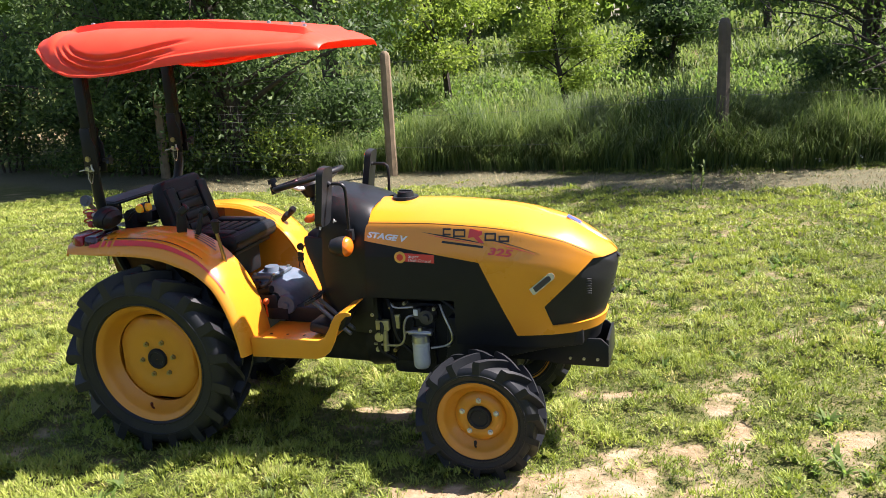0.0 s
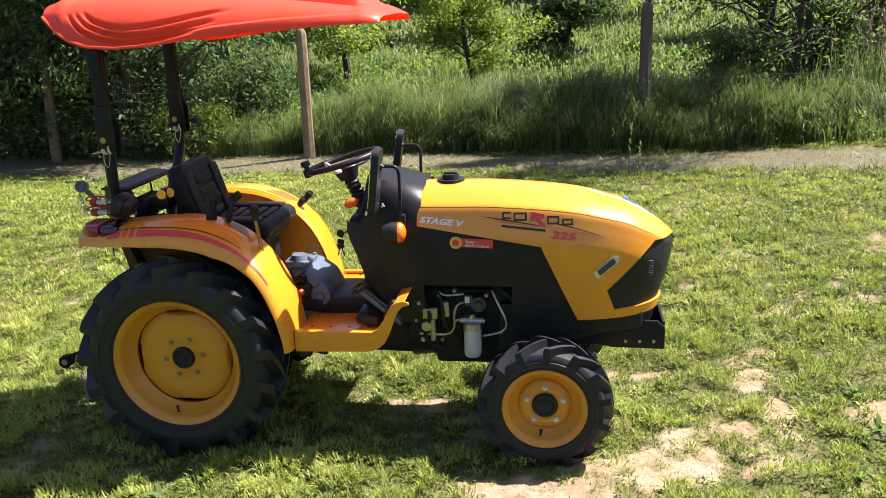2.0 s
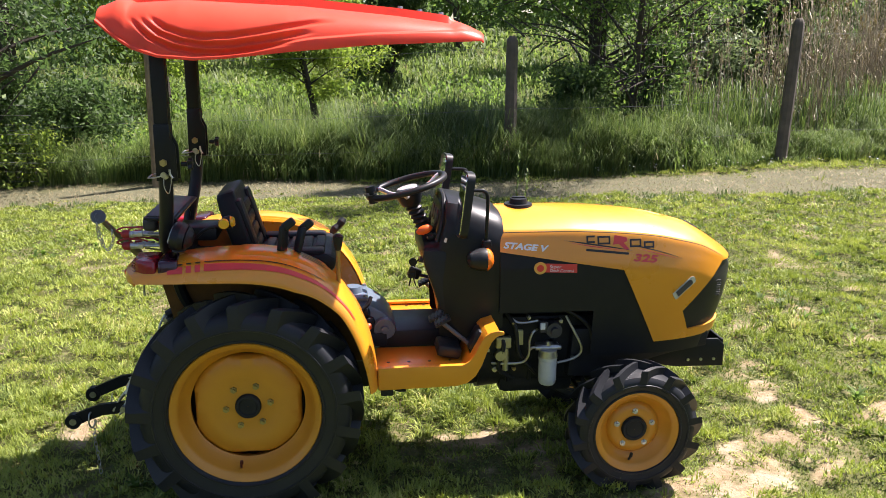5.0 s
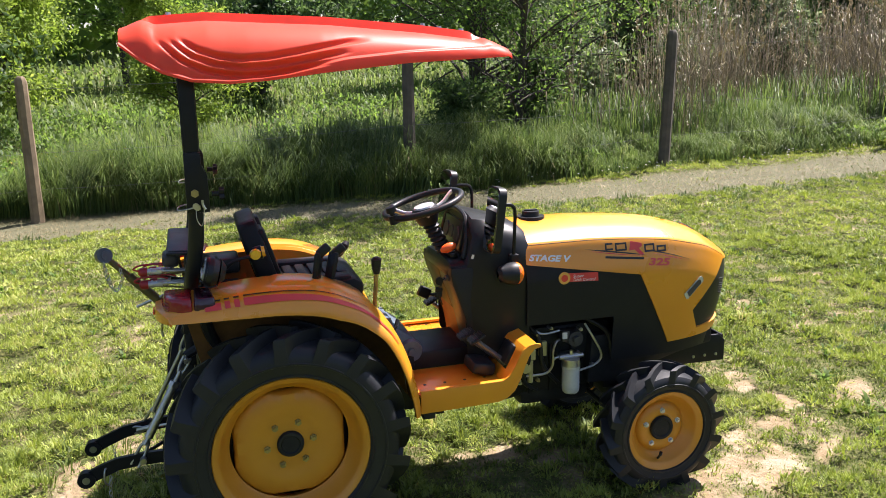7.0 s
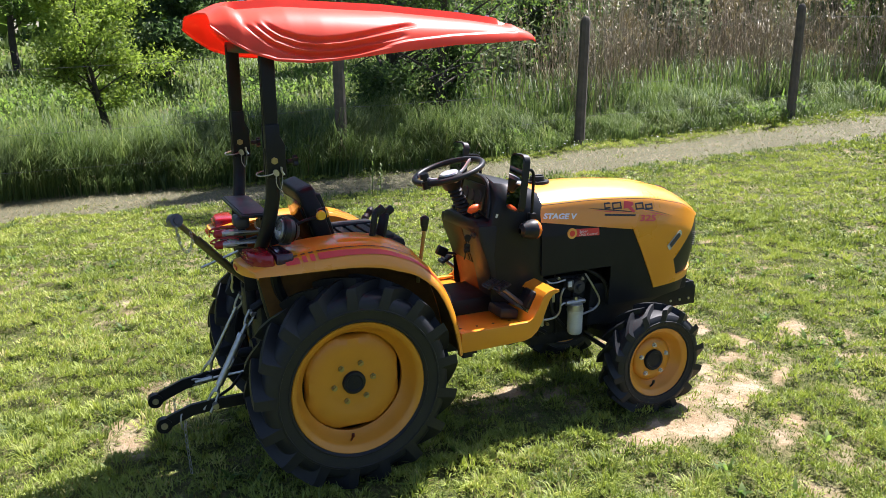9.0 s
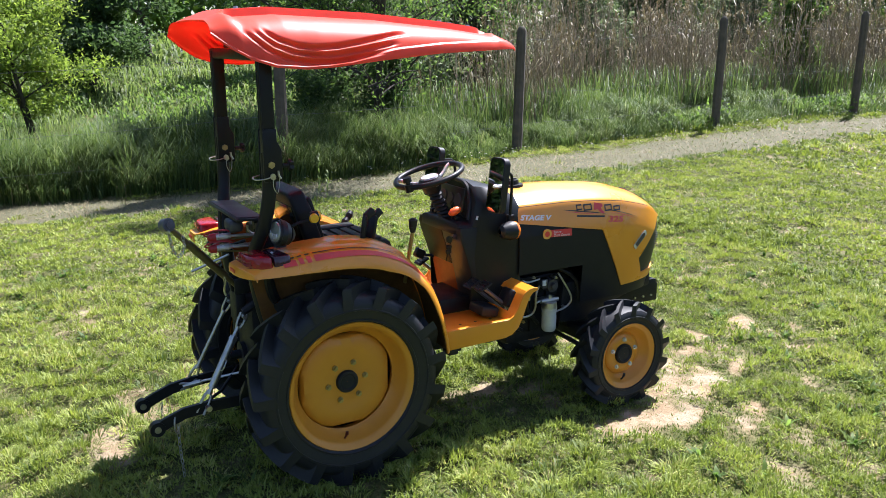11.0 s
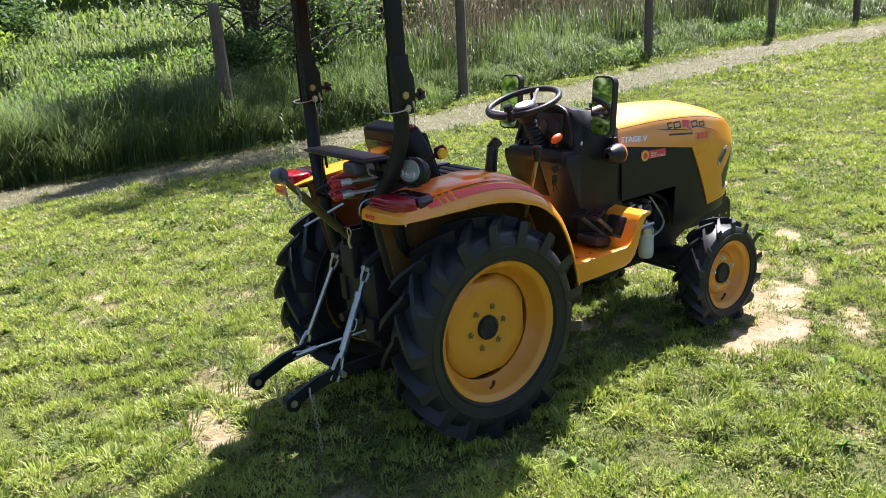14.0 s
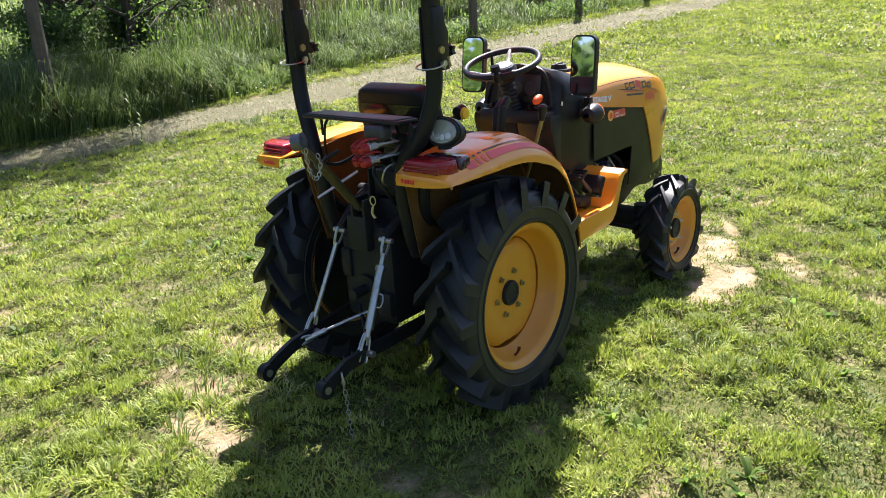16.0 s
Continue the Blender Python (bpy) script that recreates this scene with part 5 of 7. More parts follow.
# footplates ------------------------------------------------------
for s in (-1, 1):
    bm = bm_new()
    out = [(0.505, 0.466), (0.820, 0.472), (0.860, 0.483), (0.893, 0.510), (0.918, 0.556), (0.940, 0.616), (0.957, 0.653), (0.976, 0.674), (1.006, 0.682), (1.004, 0.694), (0.980, 0.699), (0.952, 0.693), (0.929, 0.678), (0.911, 0.650), (0.893, 0.612), (0.868, 0.575), (0.84, 0.560), (0.505, 0.560)]
    prism(bm, out, s * 0.430, s * 0.440, 0.003)
    foot = part("footplate", bm, M_YELLOW, tractor, "yellow steel footplate with a raised toe board")
    bm = bm_new()
    box(bm, (0.685, s * 0.295, 0.535), (0.36, 0.278, 0.010), None, 0.003)
    box(bm, (0.685, s * 0.424, 0.553), (0.36, 0.022, 0.012), None, 0.003)
    fl = part("foot_floor", bm, M_YELLOW, foot)
    bm = bm_new()
    line = [(0.855, 0.540), (0.880, 0.578), (0.903, 0.620), (0.926, 0.664), (0.942, 0.682), (0.985, 0.697)]
    ycut = [0.170, 0.215, 0.26, 0.37, 0.405, 0.434]
    vsx = [[bm.verts.new((x, s * y, z)) for y in ycut] for x, z in line]
    for i in range(len(line) - 1):
        for j in range(len(ycut) - 1):
            if 1 <= i <= 2 and 1 <= j <= 2:
                continue
            bm.faces.new((vsx[i][j], vsx[i][j + 1], vsx[i + 1][j + 1], vsx[i + 1][j]))
    tb = part("toe_board", bm, M_YELLOW, foot, "", 20)
    solid(tb, 0.006, 0)
    for k in range(7):
        bm = bm_new()
        px, py = 0.55 + 0.042 * k, s * (0.40 if k % 2 else 0.33)
        cyl(bm, (px, py, 0.5396), (px, py, 0.5412), 0.007, 0.007, 10)
        part("floor_hole", bm, M_DARKDECAL, fl)
    bm = bm_new()
    box(bm, (0.54, s * 0.40, 0.452), (0.05, 0.06, 0.03), None, 0.004)
    tube(bm, [(0.56, s * 0.34, 0.46), (0.58, s * 0.35, 0.43), (0.62, s * 0.36, 0.43)], 0.008, 6)
    part("foot_bracket", bm, M_IRON, foot)


def pedal(y, x=0.755, z=0.700):
    """A pad on top of a straight arm that runs down to its pivot behind the toe board."""
    bm = bm_new()
    tube(bm, [(x, y, z - 0.008), (x + 0.055, y, z - 0.055), (x + 0.155, y, z - 0.140), (x + 0.165, y * 0.96, z - 0.155)], 0.0095, 8, 3)
    p = part("pedal", bm, M_STEELBLUE, tractor, "grey steel foot pedal arm")
    tilt = Matrix.Rotation(radians(-28), 3, "Y")
    b2 = bm_new()
    box(b2, (x, y, z), (0.070, 0.064, 0.012), tilt, 0.004)
    for k in range(4):
        box(b2, Vector((x, y, z)) + tilt @ Vector((-0.024 + 0.016 * k, 0, 0.008)), (0.006, 0.058, 0.006), tilt)
    part("pedal_pad", b2, M_PLASTIC, p, "black ribbed pedal pad")


pedal(-0.235)
pedal(-0.315, 0.772, 0.705)
pedal(0.28)
bm = bm_new()
box(bm, (0.915, -0.315, 0.625), (0.05, 0.10, 0.09), Matrix.Rotation(radians(30), 3, "Y"), 0.012)
box(bm, (0.80, -0.275, 0.575), (0.10, 0.13, 0.05), Matrix.Rotation(radians(12), 3, "Y"), 0.014)
part("pedal_stop", bm, M_PLASTIC, tractor, "black plastic pedal housing")

# driveline, engine ------------------------------------------------
bm = bm_new()
prism(bm, [(0.30, 0.46), (0.30, 0.66), (0.36, 0.735), (0.48, 0.735), (0.56, 0.68), (0.60, 0.60), (0.60, 0.46)], -0.135, 0.135, 0.03)
gear_case = part("gear_housing", bm, M_TUNNEL, tractor, "grey-blue painted gear housing")
bm = bm_new()
box(bm, (0.415, -0.02, 0.742), (0.125, 0.19, 0.018), None, 0.006)
cyl(bm, (0.415, -0.02, 0.748), (0.415, -0.02, 0.775), 0.045, 0.034, 20)
part("housing_cover", bm, M_TUNNEL, gear_case, "bolted housing cover")
for bx, by in ((0.365, -0.10), (0.465, -0.10), (0.365, 0.06), (0.465, 0.06)):
    bm = bm_new()
    cyl(bm, (bx, by, 0.750), (bx, by, 0.759), 0.009, 0.009, 6)
    part("cover_bolt", bm, M_ZINC, gear_case)
bm = bm_new()
cyl(bm, (0.545, -0.136, 0.62), (0.545, -0.156, 0.62), 0.050, 0.044, 22)
cyl(bm, (0.545, -0.156, 0.62), (0.545, -0.170, 0.62), 0.018, 0.016, 10)
part("side_cover", bm, M_TUNNEL, gear_case, "round grey side cover")
bm = bm_new()
tube(bm, [(0.40, -0.145, 0.73), (0.44, -0.170, 0.715), (0.475, -0.165, 0.735), (0.49, -0.15, 0.765)], 0.008, 8)
box(bm, (0.40, -0.15, 0.72), (0.035, 0.03, 0.035), None, 0.008)
part("shift_arm", bm, M_IRON, gear_case, "black bent shift arm")
bm = bm_new()
box(bm, (0.44, -0.13, 0.63), (0.13, 0.06, 0.09), None, 0.02)
cyl(bm, (0.40, -0.14, 0.68), (0.48, -0.16, 0.70), 0.018, 0.018, 12)
box(bm, (0.50, -0.145, 0.575), (0.11, 0.035, 0.06), None, 0.01)
part("valve_block", bm, M_IRON, tractor)
bm = bm_new()
bmesh.ops.create_uvsphere(bm, u_segments=14, v_segments=8, radius=0.016, matrix=Matrix.Translation((0.475, -0.215, 0.655)))
tube(bm, [(0.475, -0.215, 0.655), (0.47, -0.21, 0.62), (0.46, -0.19, 0.57)], 0.005, 6)
part("range_knob", bm, M_ORANGE, tractor, "small red-orange knob")
bm = bm_new()
box(bm, (0.70, 0, 0.565), (0.36, 0.29, 0.09), None, 0.012)
part("floor_tunnel", bm, M_PLASTIC, tractor, "black rubber floor tunnel")
bm = bm_new()
box(bm, (0.50, 0, 0.42), (1.05, 0.23, 0.17), None, 0.03)
cyl(bm, (0.95, 0, 0.46), (1.05, 0, 0.46), 0.17, 0.16, 24)
cyl(bm, (0.30, 0, 0.33), (1.45, 0, 0.30), 0.022, 0.022, 10)
part("transmission", bm, M_IRON, tractor, "dark iron transmission housing")
bm = bm_new()
box(bm, (1.24, 0, 0.50), (0.46, 0.25, 0.30), None, 0.02)
box(bm, (1.24, 0, 0.68), (0.42, 0.20, 0.14), None, 0.015)
box(bm, (1.22, 0, 0.32), (0.34, 0.19, 0.09), None, 0.03)
for k in range(4):
    box(bm, (1.08 + 0.10 * k, -0.128, 0.46), (0.012, 0.02, 0.22), None, 0.004)
engine = part("engine", bm, M_IRON, tractor, "black diesel engine block with pipes")
bm = bm_new()
cyl(bm, (1.268, -0.15, 0.605), (1.268, -0.205, 0.605), 0.038, 0.034, 18)
cyl(bm, (1.268, -0.205, 0.605), (1.268, -0.222, 0.605), 0.018, 0.016, 12)
box(bm, (1.225, -0.175, 0.62), (0.035, 0.05, 0.05), None, 0.006)
part("fuel_pump", bm, M_GREY, engine)
bm = bm_new()
box(bm, (1.218, -0.196, 0.625), (0.022, 0.012, 0.03), None, 0.003)
part("white_tag", bm, M_WHITE, engine)
bm = bm_new()
box(bm, (1.118, -0.185, 0.575), (0.034, 0.02, 0.066), None, 0.003)
part("yellow_tag", bm, M_CREAM, engine)
bm = bm_new()
box(bm, (1.050, -0.185, 0.555), (0.066, 0.03, 0.050), None, 0.005)
cyl(bm, (1.035, -0.18, 0.50), (1.035, -0.210, 0.50), 0.022, 0.022, 16)
cyl(bm, (1.06, -0.19, 0.53), (1.06, -0.19, 0.43), 0.013, 0.013, 10)
part("solenoid", bm, M_CREAM, engine)
for pts in ([(1.20, -0.18, 0.605), (1.175, -0.20, 0.60), (1.160, -0.205, 0.56), (1.158, -0.205, 0.50), (1.13, -0.20, 0.465), (1.06, -0.195, 0.46), (1.00, -0.19, 0.462)],
            [(1.325, -0.17, 0.66), (1.35, -0.19, 0.61), (1.385, -0.205, 0.54), (1.385, -0.205, 0.50), (1.35, -0.205, 0.475), (1.285, -0.21, 0.462)],
            [(1.20, -0.213, 0.534), (1.175, -0.21, 0.535), (1.158, -0.205, 0.52)],
            [(1.08, -0.17, 0.66), (1.12, -0.185, 0.64), (1.20, -0.18, 0.645)]):
    bm = bm_new()
    tube(bm, pts, 0.0055, 8, 5)
    part("fuel_pipe", bm, M_ZINC, engine, "thin steel fuel pipe")
for pts in ([(1.05, -0.15, 0.70), (1.10, -0.19, 0.62), (1.12, -0.19, 0.50), (1.20, -0.17, 0.40)], [(1.30, -0.15, 0.70), (1.42, -0.19, 0.62), (1.45, -0.19, 0.50)], [(1.02, -0.16, 0.60), (1.05, -0.20, 0.55), (1.03, -0.19, 0.44), (1.10, -0.17, 0.38)]):
    bm = bm_new()
    tube(bm, pts, 0.010, 8, 5)
    part("rubber_hose", bm, M_PLASTIC, engine)
bm = bm_new()
c = Vector((1.240, -0.215, 0.094))
for r0, z0, r1, z1 in ((0.030, 0.276, 0.036, 0.284), (0.036, 0.284, 0.0385, 0.30), (0.0385, 0.30, 0.0385, 0.385), (0.0385, 0.385, 0.041, 0.392), (0.041, 0.392, 0.041, 0.402)):
    cyl(bm, c + Vector((0, 0, z0)), c + Vector((0, 0, z1)), r0, r1, 24)
part("fuel_filter", bm, M_FILTER, engine, "white-grey fuel filter canister")
bm = bm_new()
cyl(bm, c + Vector((0, 0, 0.402)), c + Vector((0, 0, 0.432)), 0.042, 0.038, 24)
box(bm, c + Vector((0, 0.02, 0.442)), (0.10, 0.05, 0.022), None, 0.006)
cyl(bm, c + Vector((-0.055, 0, 0.44)), c + Vector((0.055, 0, 0.44)), 0.011, 0.011, 10)
cyl(bm, c + Vector((0, 0, 0.45)), c + Vector((0, 0, 0.468)), 0.012, 0.010, 8)
part("filter_head", bm, M_ZINC, engine, "grey metal filter head")
for x, z, r, m in ((1.00, 0.60, 0.010, M_ZINC), (0.985, 0.52, 0.008, M_ZINC), (1.09, 0.64, 0.009, M_BRASS), (1.16, 0.66, 0.008, M_ZINC), (1.015, 0.43, 0.012, M_ZINC), (1.10, 0.43, 0.009, M_BRASS), (1.36, 0.47, 0.010, M_ZINC), (1.30, 0.64, 0.009, M_ZINC)):
    bm = bm_new()
    cyl(bm, (x, -0.150, z), (x, -0.186, z), r, r, 6)
    cyl(bm, (x, -0.184, z), (x, -0.196, z), r * 0.55, r * 0.5, 8)
    part("hex_fitting", bm, m, engine)
# front frame and bumper
bm = bm_new()
prism(bm, [(1.34, 0.38), (1.36, 0.60), (1.72, 0.60), (1.97, 0.575), (1.97, 0.50), (1.80, 0.47), (1.62, 0.42), (1.50, 0.37)], -0.175, 0.175, 0.012)
part("front_frame", bm, M_IRON, tractor, "black front frame")
bm = bm_new()
box(bm, (2.066, 0, 0.445), (0.012, 0.236, 0.125), None, 0.003)
box(bm, (1.96, 0, 0.392), (0.20, 0.236, 0.010), None, 0.003)
bumper = part("bumper", bm, M_BLACK, tractor, "black steel front bumper bracket")
for s in (-1, 1):
    bm = bm_new()
    prism(bm, [(1.62, 0.40), (1.62, 0.49), (1.72, 0.515), (2.04, 0.515), (2.072, 0.485), (2.072, 0.384), (1.85, 0.388), (1.78, 0.40)], s * 0.119, s * 0.131, 0.003)
    part("bumper_side", bm, M_BLACK, bumper)
    for x in (1.905, 1.965, 2.025):
        bm = bm_new()
        cyl(bm, (x, s * 0.130, 0.42), (x, s * 0.137, 0.42), 0.007, 0.007, 8)
        part("bumper_bolt", bm, M_ZINC, bumper)
# front axle
bm = bm_new()
box(bm, (1.56, 0, 0.285), (0.13, 0.50, 0.085), None, 0.02)
box(bm, (1.56, 0, 0.36), (0.20, 0.18, 0.12), None, 0.02)
axle = part("front_axle", bm, M_IRON, tractor, "black cast front axle")
for s in (-1, 1):
    bm = bm_new()
    cyl(bm, (1.56, s * 0.245, 0.265), (1.56, s * 0.335, 0.258), 0.075, 0.085, 20)
    cyl(bm, (1.56, s * 0.335, 0.255), (1.56, s * 0.41, 0.252), 0.060, 0.050, 20)
    cyl(bm, (1.56, s * 0.255, 0.20), (1.56, s * 0.255, 0.36), 0.055, 0.045, 16)
    box(bm, (1.46, s * 0.27, 0.27), (0.10, 0.03, 0.03), None, 0.006)
    part("axle_hub", bm, M_IRON, axle)
bm = bm_new()
tube(bm, [(1.42, -0.27, 0.268), (1.42, 0, 0.275), (1.42, 0.27, 0.268)], 0.012, 8, 2)
part("tie_rod", bm, M_IRON, axle)
# rear axle
bm = bm_new()
cyl(bm, (0, -0.40, 0.43), (0, 0.40, 0.43), 0.075, 0.075, 20)
for s in (-1, 1):
    cyl(bm, (0, s * 0.20, 0.43), (0, s * 0.27, 0.43), 0.12, 0.11, 24)
part("rear_axle", bm, M_IRON, tractor, "black rear axle tube")
bm = bm_new()
box(bm, (-0.13, 0, 0.53), (0.36, 0.27, 0.40), None, 0.03)
rear_case = part("rear_housing", bm, M_IRON, tractor, "black cast gearbox housing")
bm = bm_new()
box(bm, (-0.10, 0, 0.76), (0.26, 0.22, 0.12), None, 0.03)
part("lift_cover", bm, M_IRON, rear_case)
bm = bm_new()
cyl(bm, (-0.31, 0, 0.47), (-0.40, 0, 0.47), 0.022, 0.020, 12)
cyl(bm, (-0.30, 0, 0.47), (-0.33, 0, 0.47), 0.055, 0.055, 18)
part("drive_shaft", bm, M_IRON, rear_case)
for at, dim in (((-0.325, 0, 0.70), (0.05, 0.10, 0.14)), ((-0.30, 0.10, 0.56), (0.05, 0.05, 0.12)), ((-0.30, -0.09, 0.42), (0.06, 0.07, 0.10))):
    bm = bm_new()
    box(bm, at, dim, None, 0.012)
    part("bracket", bm, M_IRON, rear_case)

# three-point hitch ------------------------------------------------
cyl_m = bm_new()
cyl(cyl_m, (-0.13, -0.17, 0.80), (-0.13, 0.17, 0.80), 0.028, 0.028, 14)
for s, yy in ((1, 0.092), (-1, -0.148)):
    tube(cyl_m, [(-0.13, s * 0.14, 0.80), (-0.22, (yy + s * 0.14) / 2, 0.775), (-0.345, yy - s * 0.005, 0.712)], 0.022, 8, 4, 0.018)
part("lift_arm", cyl_m, M_IRON, tractor, "black hydraulic lift arms")


def fork(bm, p, d, size=0.018, length=0.055):
    """A U-shaped fork end at p, opening along d."""
    d = Vector(d).normalized()
    sd = Vector((0.3, 1, 0)).cross(d).normalized()
    a, b = p + sd * size * 0.75, p - sd * size * 0.75
    tube(bm, [a + d * length, a + d * length * 0.3, a * 0.5 + p * 0.5 - d * 0.012, p - d * 0.016, b * 0.5 + p * 0.5 - d * 0.012, b + d * length * 0.3, b + d * length], 0.0055, 6, 3)


def flat_link(bm, pts, h, w):
    """A flat bar on edge through points."""
    rows = []
    for i, p in enumerate(pts):
        p = Vector(p)
        d = (Vector(pts[min(i + 1, len(pts) - 1)]) - Vector(pts[max(i - 1, 0)])).normalized()
        sd = d.cross(Vector((0, 0, 1))).normalized()
        up = sd.cross(d)
        rows.append([p + sd * w + up * h, p - sd * w + up * h, p - sd * w - up * h, p + sd * w - up * h])
    vv = [[bm.verts.new(q) for q in r] for r in rows]
    for a, b in zip(vv, vv[1:]):
        for k in range(4):
            bm.faces.new((a[k], a[(k + 1) % 4], b[(k + 1) % 4], b[k]))
    bm.faces.new(vv[0][::-1])
    bm.faces.new(vv[-1])
    bmesh.ops.recalc_face_normals(bm, faces=bm.faces[:])


for s, top, low, end in ((1, Vector((-0.343, 0.092, 0.700)), Vector((-0.505, 0.110, 0.395)), Vector((-0.751, 0.127, 0.262))), (-1, Vector((-0.347, -0.148, 0.697)), Vector((-0.525, -0.182, 0.385)), Vector((-0.746, -0.174, 0.274)))):
    bm = bm_new()
    root = Vector((-0.08, s * 0.19, 0.335))
    mid = low + Vector((-0.01, 0.0, -0.055))
    flat_link(bm, [root, root.lerp(mid, 0.5), mid, mid.lerp(end, 0.45) + Vector((0, 0, 0.016)), mid.lerp(end, 0.8) + Vector((0, 0, 0.008)), end], 0.024, 0.009)
    ln = part("lower_link", bm, M_BLACK, tractor, "black curved lower lift link")
    bm = bm_new()
    cyl(bm, end + Vector((0, -0.017, 0)), end + Vector((0, 0.017, 0)), 0.032, 0.032, 20)
    part("link_eye", bm, M_BLACK, ln)
    bm = bm_new()
    cyl(bm, end + Vector((0, -0.021, 0)), end + Vector((0, 0.021, 0)), 0.014, 0.014, 14)
    part("link_ball", bm, M_ZINC, ln)
    bm = bm_new()
    d = (low - top).normalized()
    fork(bm, top + d * 0.045, -d)
    fork(bm, low + d * 0.005, d, 0.02, 0.085)
    fork(bm, low + d * 0.005 + Vector((0.004, 0.012, 0)), d, 0.02, 0.085)
    if s > 0:
        tube(bm, [top + d * 0.05, low], 0.0095, 10, 1)
    else:
        tube(bm, [top + d * 0.05, top + d * 0.12], 0.010, 10, 1)
        tube(bm, [top + d * 0.10, low - d * 0.03], 0.0165, 12, 1)
        cyl(bm, top + d * 0.095, top + d * 0.115, 0.020, 0.020, 6)
        tube(bm, [low - d * 0.03, low], 0.010, 8, 1)
        tube(bm, [top + d * 0.20, top + d * 0.20 + Vector((0.0, -0.035, 0.0)), top + d * 0.24 + Vector((0, -0.035, 0)), top + d * 0.25], 0.003, 6)
    lr = part("lift_rod", bm, M_ZINC, tractor, "zinc-plated lift rod with fork ends")
    bm = bm_new()
    cyl(bm, top + Vector((0.0, -0.03, 0)), top + Vector((0.0, 0.03, 0)), 0.010, 0.010, 10)
    part("clevis_pin", bm, M_ZINC, lr)
    bm = bm_new()
    q = mid
    cyl(bm, q + Vector((0, -0.035, 0)), q + Vector((0, 0.035, 0)), 0.013, 0.013, 10)
    part("clevis_pin", bm, M_ZINC, lr)

# check rod across, and clip
bm = bm_new()
tube(bm, [(-0.57, 0.105, 0.325), (-0.50, 0.06, 0.35)], 0.011, 8, 1)
tube(bm, [(-0.50, 0.06, 0.35), (-0.32, -0.055, 0.405)], 0.006, 8, 1)
fork(bm, Vector((-0.56, 0.095, 0.33)), Vector((-0.6, 0.35, -0.15)), 0.018, 0.05)
part("check_rod", bm, M_ZINC, tractor, "zinc-plated check rod")
bm = bm_new()
tube(bm, [(-0.58, -0.16, 0.315), (-0.45, -0.10, 0.355), (-0.34, 0.03, 0.40)], 0.007, 8, 1)
part("check_rod", bm, M_IRON, tractor)


def chain(pts, size, name, material, label):
    """Interlocked oval links along a path."""
    bm = bm_new()
    p = smooth_path(pts, 12)
    run, acc, k = [p[0]], 0.0, 0
    for a, b in zip(p, p[1:]):
        acc += (b - a).length
        if acc > size * 1.35:
            acc = 0.0
            run.append(b)
    for i in range(len(run) - 1):
        a, b = run[i], run[i + 1]
        d = (b - a).normalized()
        sd = d.orthogonal().normalized() if i % 2 else d.cross(d.orthogonal()).normalized()
        c = (a + b) / 2
        loop = []
        for j in range(8):
            t = 2 * math.pi * j / 8
            loop.append(c + d * math.cos(t) * size + sd * math.sin(t) * size * 0.55)
        tube(bm, loop + [loop[0]], size * 0.17, 4, 0)
    return part(name, bm, material, tractor, label)


chain([(-0.66, -0.178, 0.275), (-0.665, -0.192, 0.20), (-0.66, -0.190, 0.12), (-0.655, -0.19, 0.035)], 0.012, "hitch_chain", M_ZINC, "thin steel safety chain")
chain([(-0.67, 0.118, 0.26), (-0.672, 0.118, 0.20), (-0.668, 0.118, 0.13)], 0.010, "hitch_chain", M_ZINC, "thin steel safety chain")
bm = bm_new()
tube(bm, [(-0.66, -0.165, 0.30), (-0.675, -0.19, 0.31), (-0.68, -0.20, 0.27), (-0.67, -0.19, 0.245), (-0.655, -0.178, 0.27)], 0.004, 6)
part("link_clip", bm, M_ZINC, tractor, "steel wire clip")

# stowed top link
HB = Vector((-0.612, -0.033, 1.104))
TL = Vector((-0.335, -0.015, 0.800))
d = (TL - HB).normalized()
bm = bm_new()
tube(bm, [HB + d * 0.03, HB + d * 0.13], 0.012, 10, 1)
tube(bm, [HB + d * 0.12, TL - d * 0.06], 0.0175, 12, 1)
tube(bm, [TL - d * 0.07, TL], 0.012, 10, 1)
top_link = part("top_link", bm, M_OLIVE, tractor, "olive-zinc threaded top link, stowed upright")
bm = bm_new()
n0 = Vector((0.35, -0.9, 0.2)).normalized()
cyl(bm, HB - n0 * 0.018, HB + n0 * 0.018, 0.029, 0.029, 18)
cyl(bm, HB - n0 * 0.024, HB + n0 * 0.026, 0.017, 0.015, 12)
part("top_link_ball", bm, M_STEELBLUE, top_link)
bm = bm_new()
m = HB.lerp(TL, 0.62)
tube(bm, [m + Vector((-0.075, 0.03, -0.035)), m, m + Vector((0.075, -0.03, 0.035))], 0.0055, 8, 1)
part("tommy_bar", bm, M_ZINC, top_link)
bm = bm_new()
cyl(bm, TL + Vector((0, -0.035, 0)), TL + Vector((0, 0.035, 0)), 0.012, 0.012, 10)
box(bm, TL + Vector((0.03, 0.03, 0.0)), (0.09, 0.012, 0.07), None, 0.004)
box(bm, TL + Vector((0.03, -0.03, 0.0)), (0.09, 0.012, 0.07), None, 0.004)
part("top_link_bracket", bm, M_IRON, tractor)
chain([HB + Vector((0.0, -0.03, -0.02)), HB + Vector((0.008, -0.03, -0.09)), HB + Vector((0.035, -0.03, -0.135)), HB + Vector((0.06, -0.03, -0.09)), HB + Vector((0.055, -0.025, -0.05))], 0.011, "pin_chain", M_ZINC, "small steel pin chain")
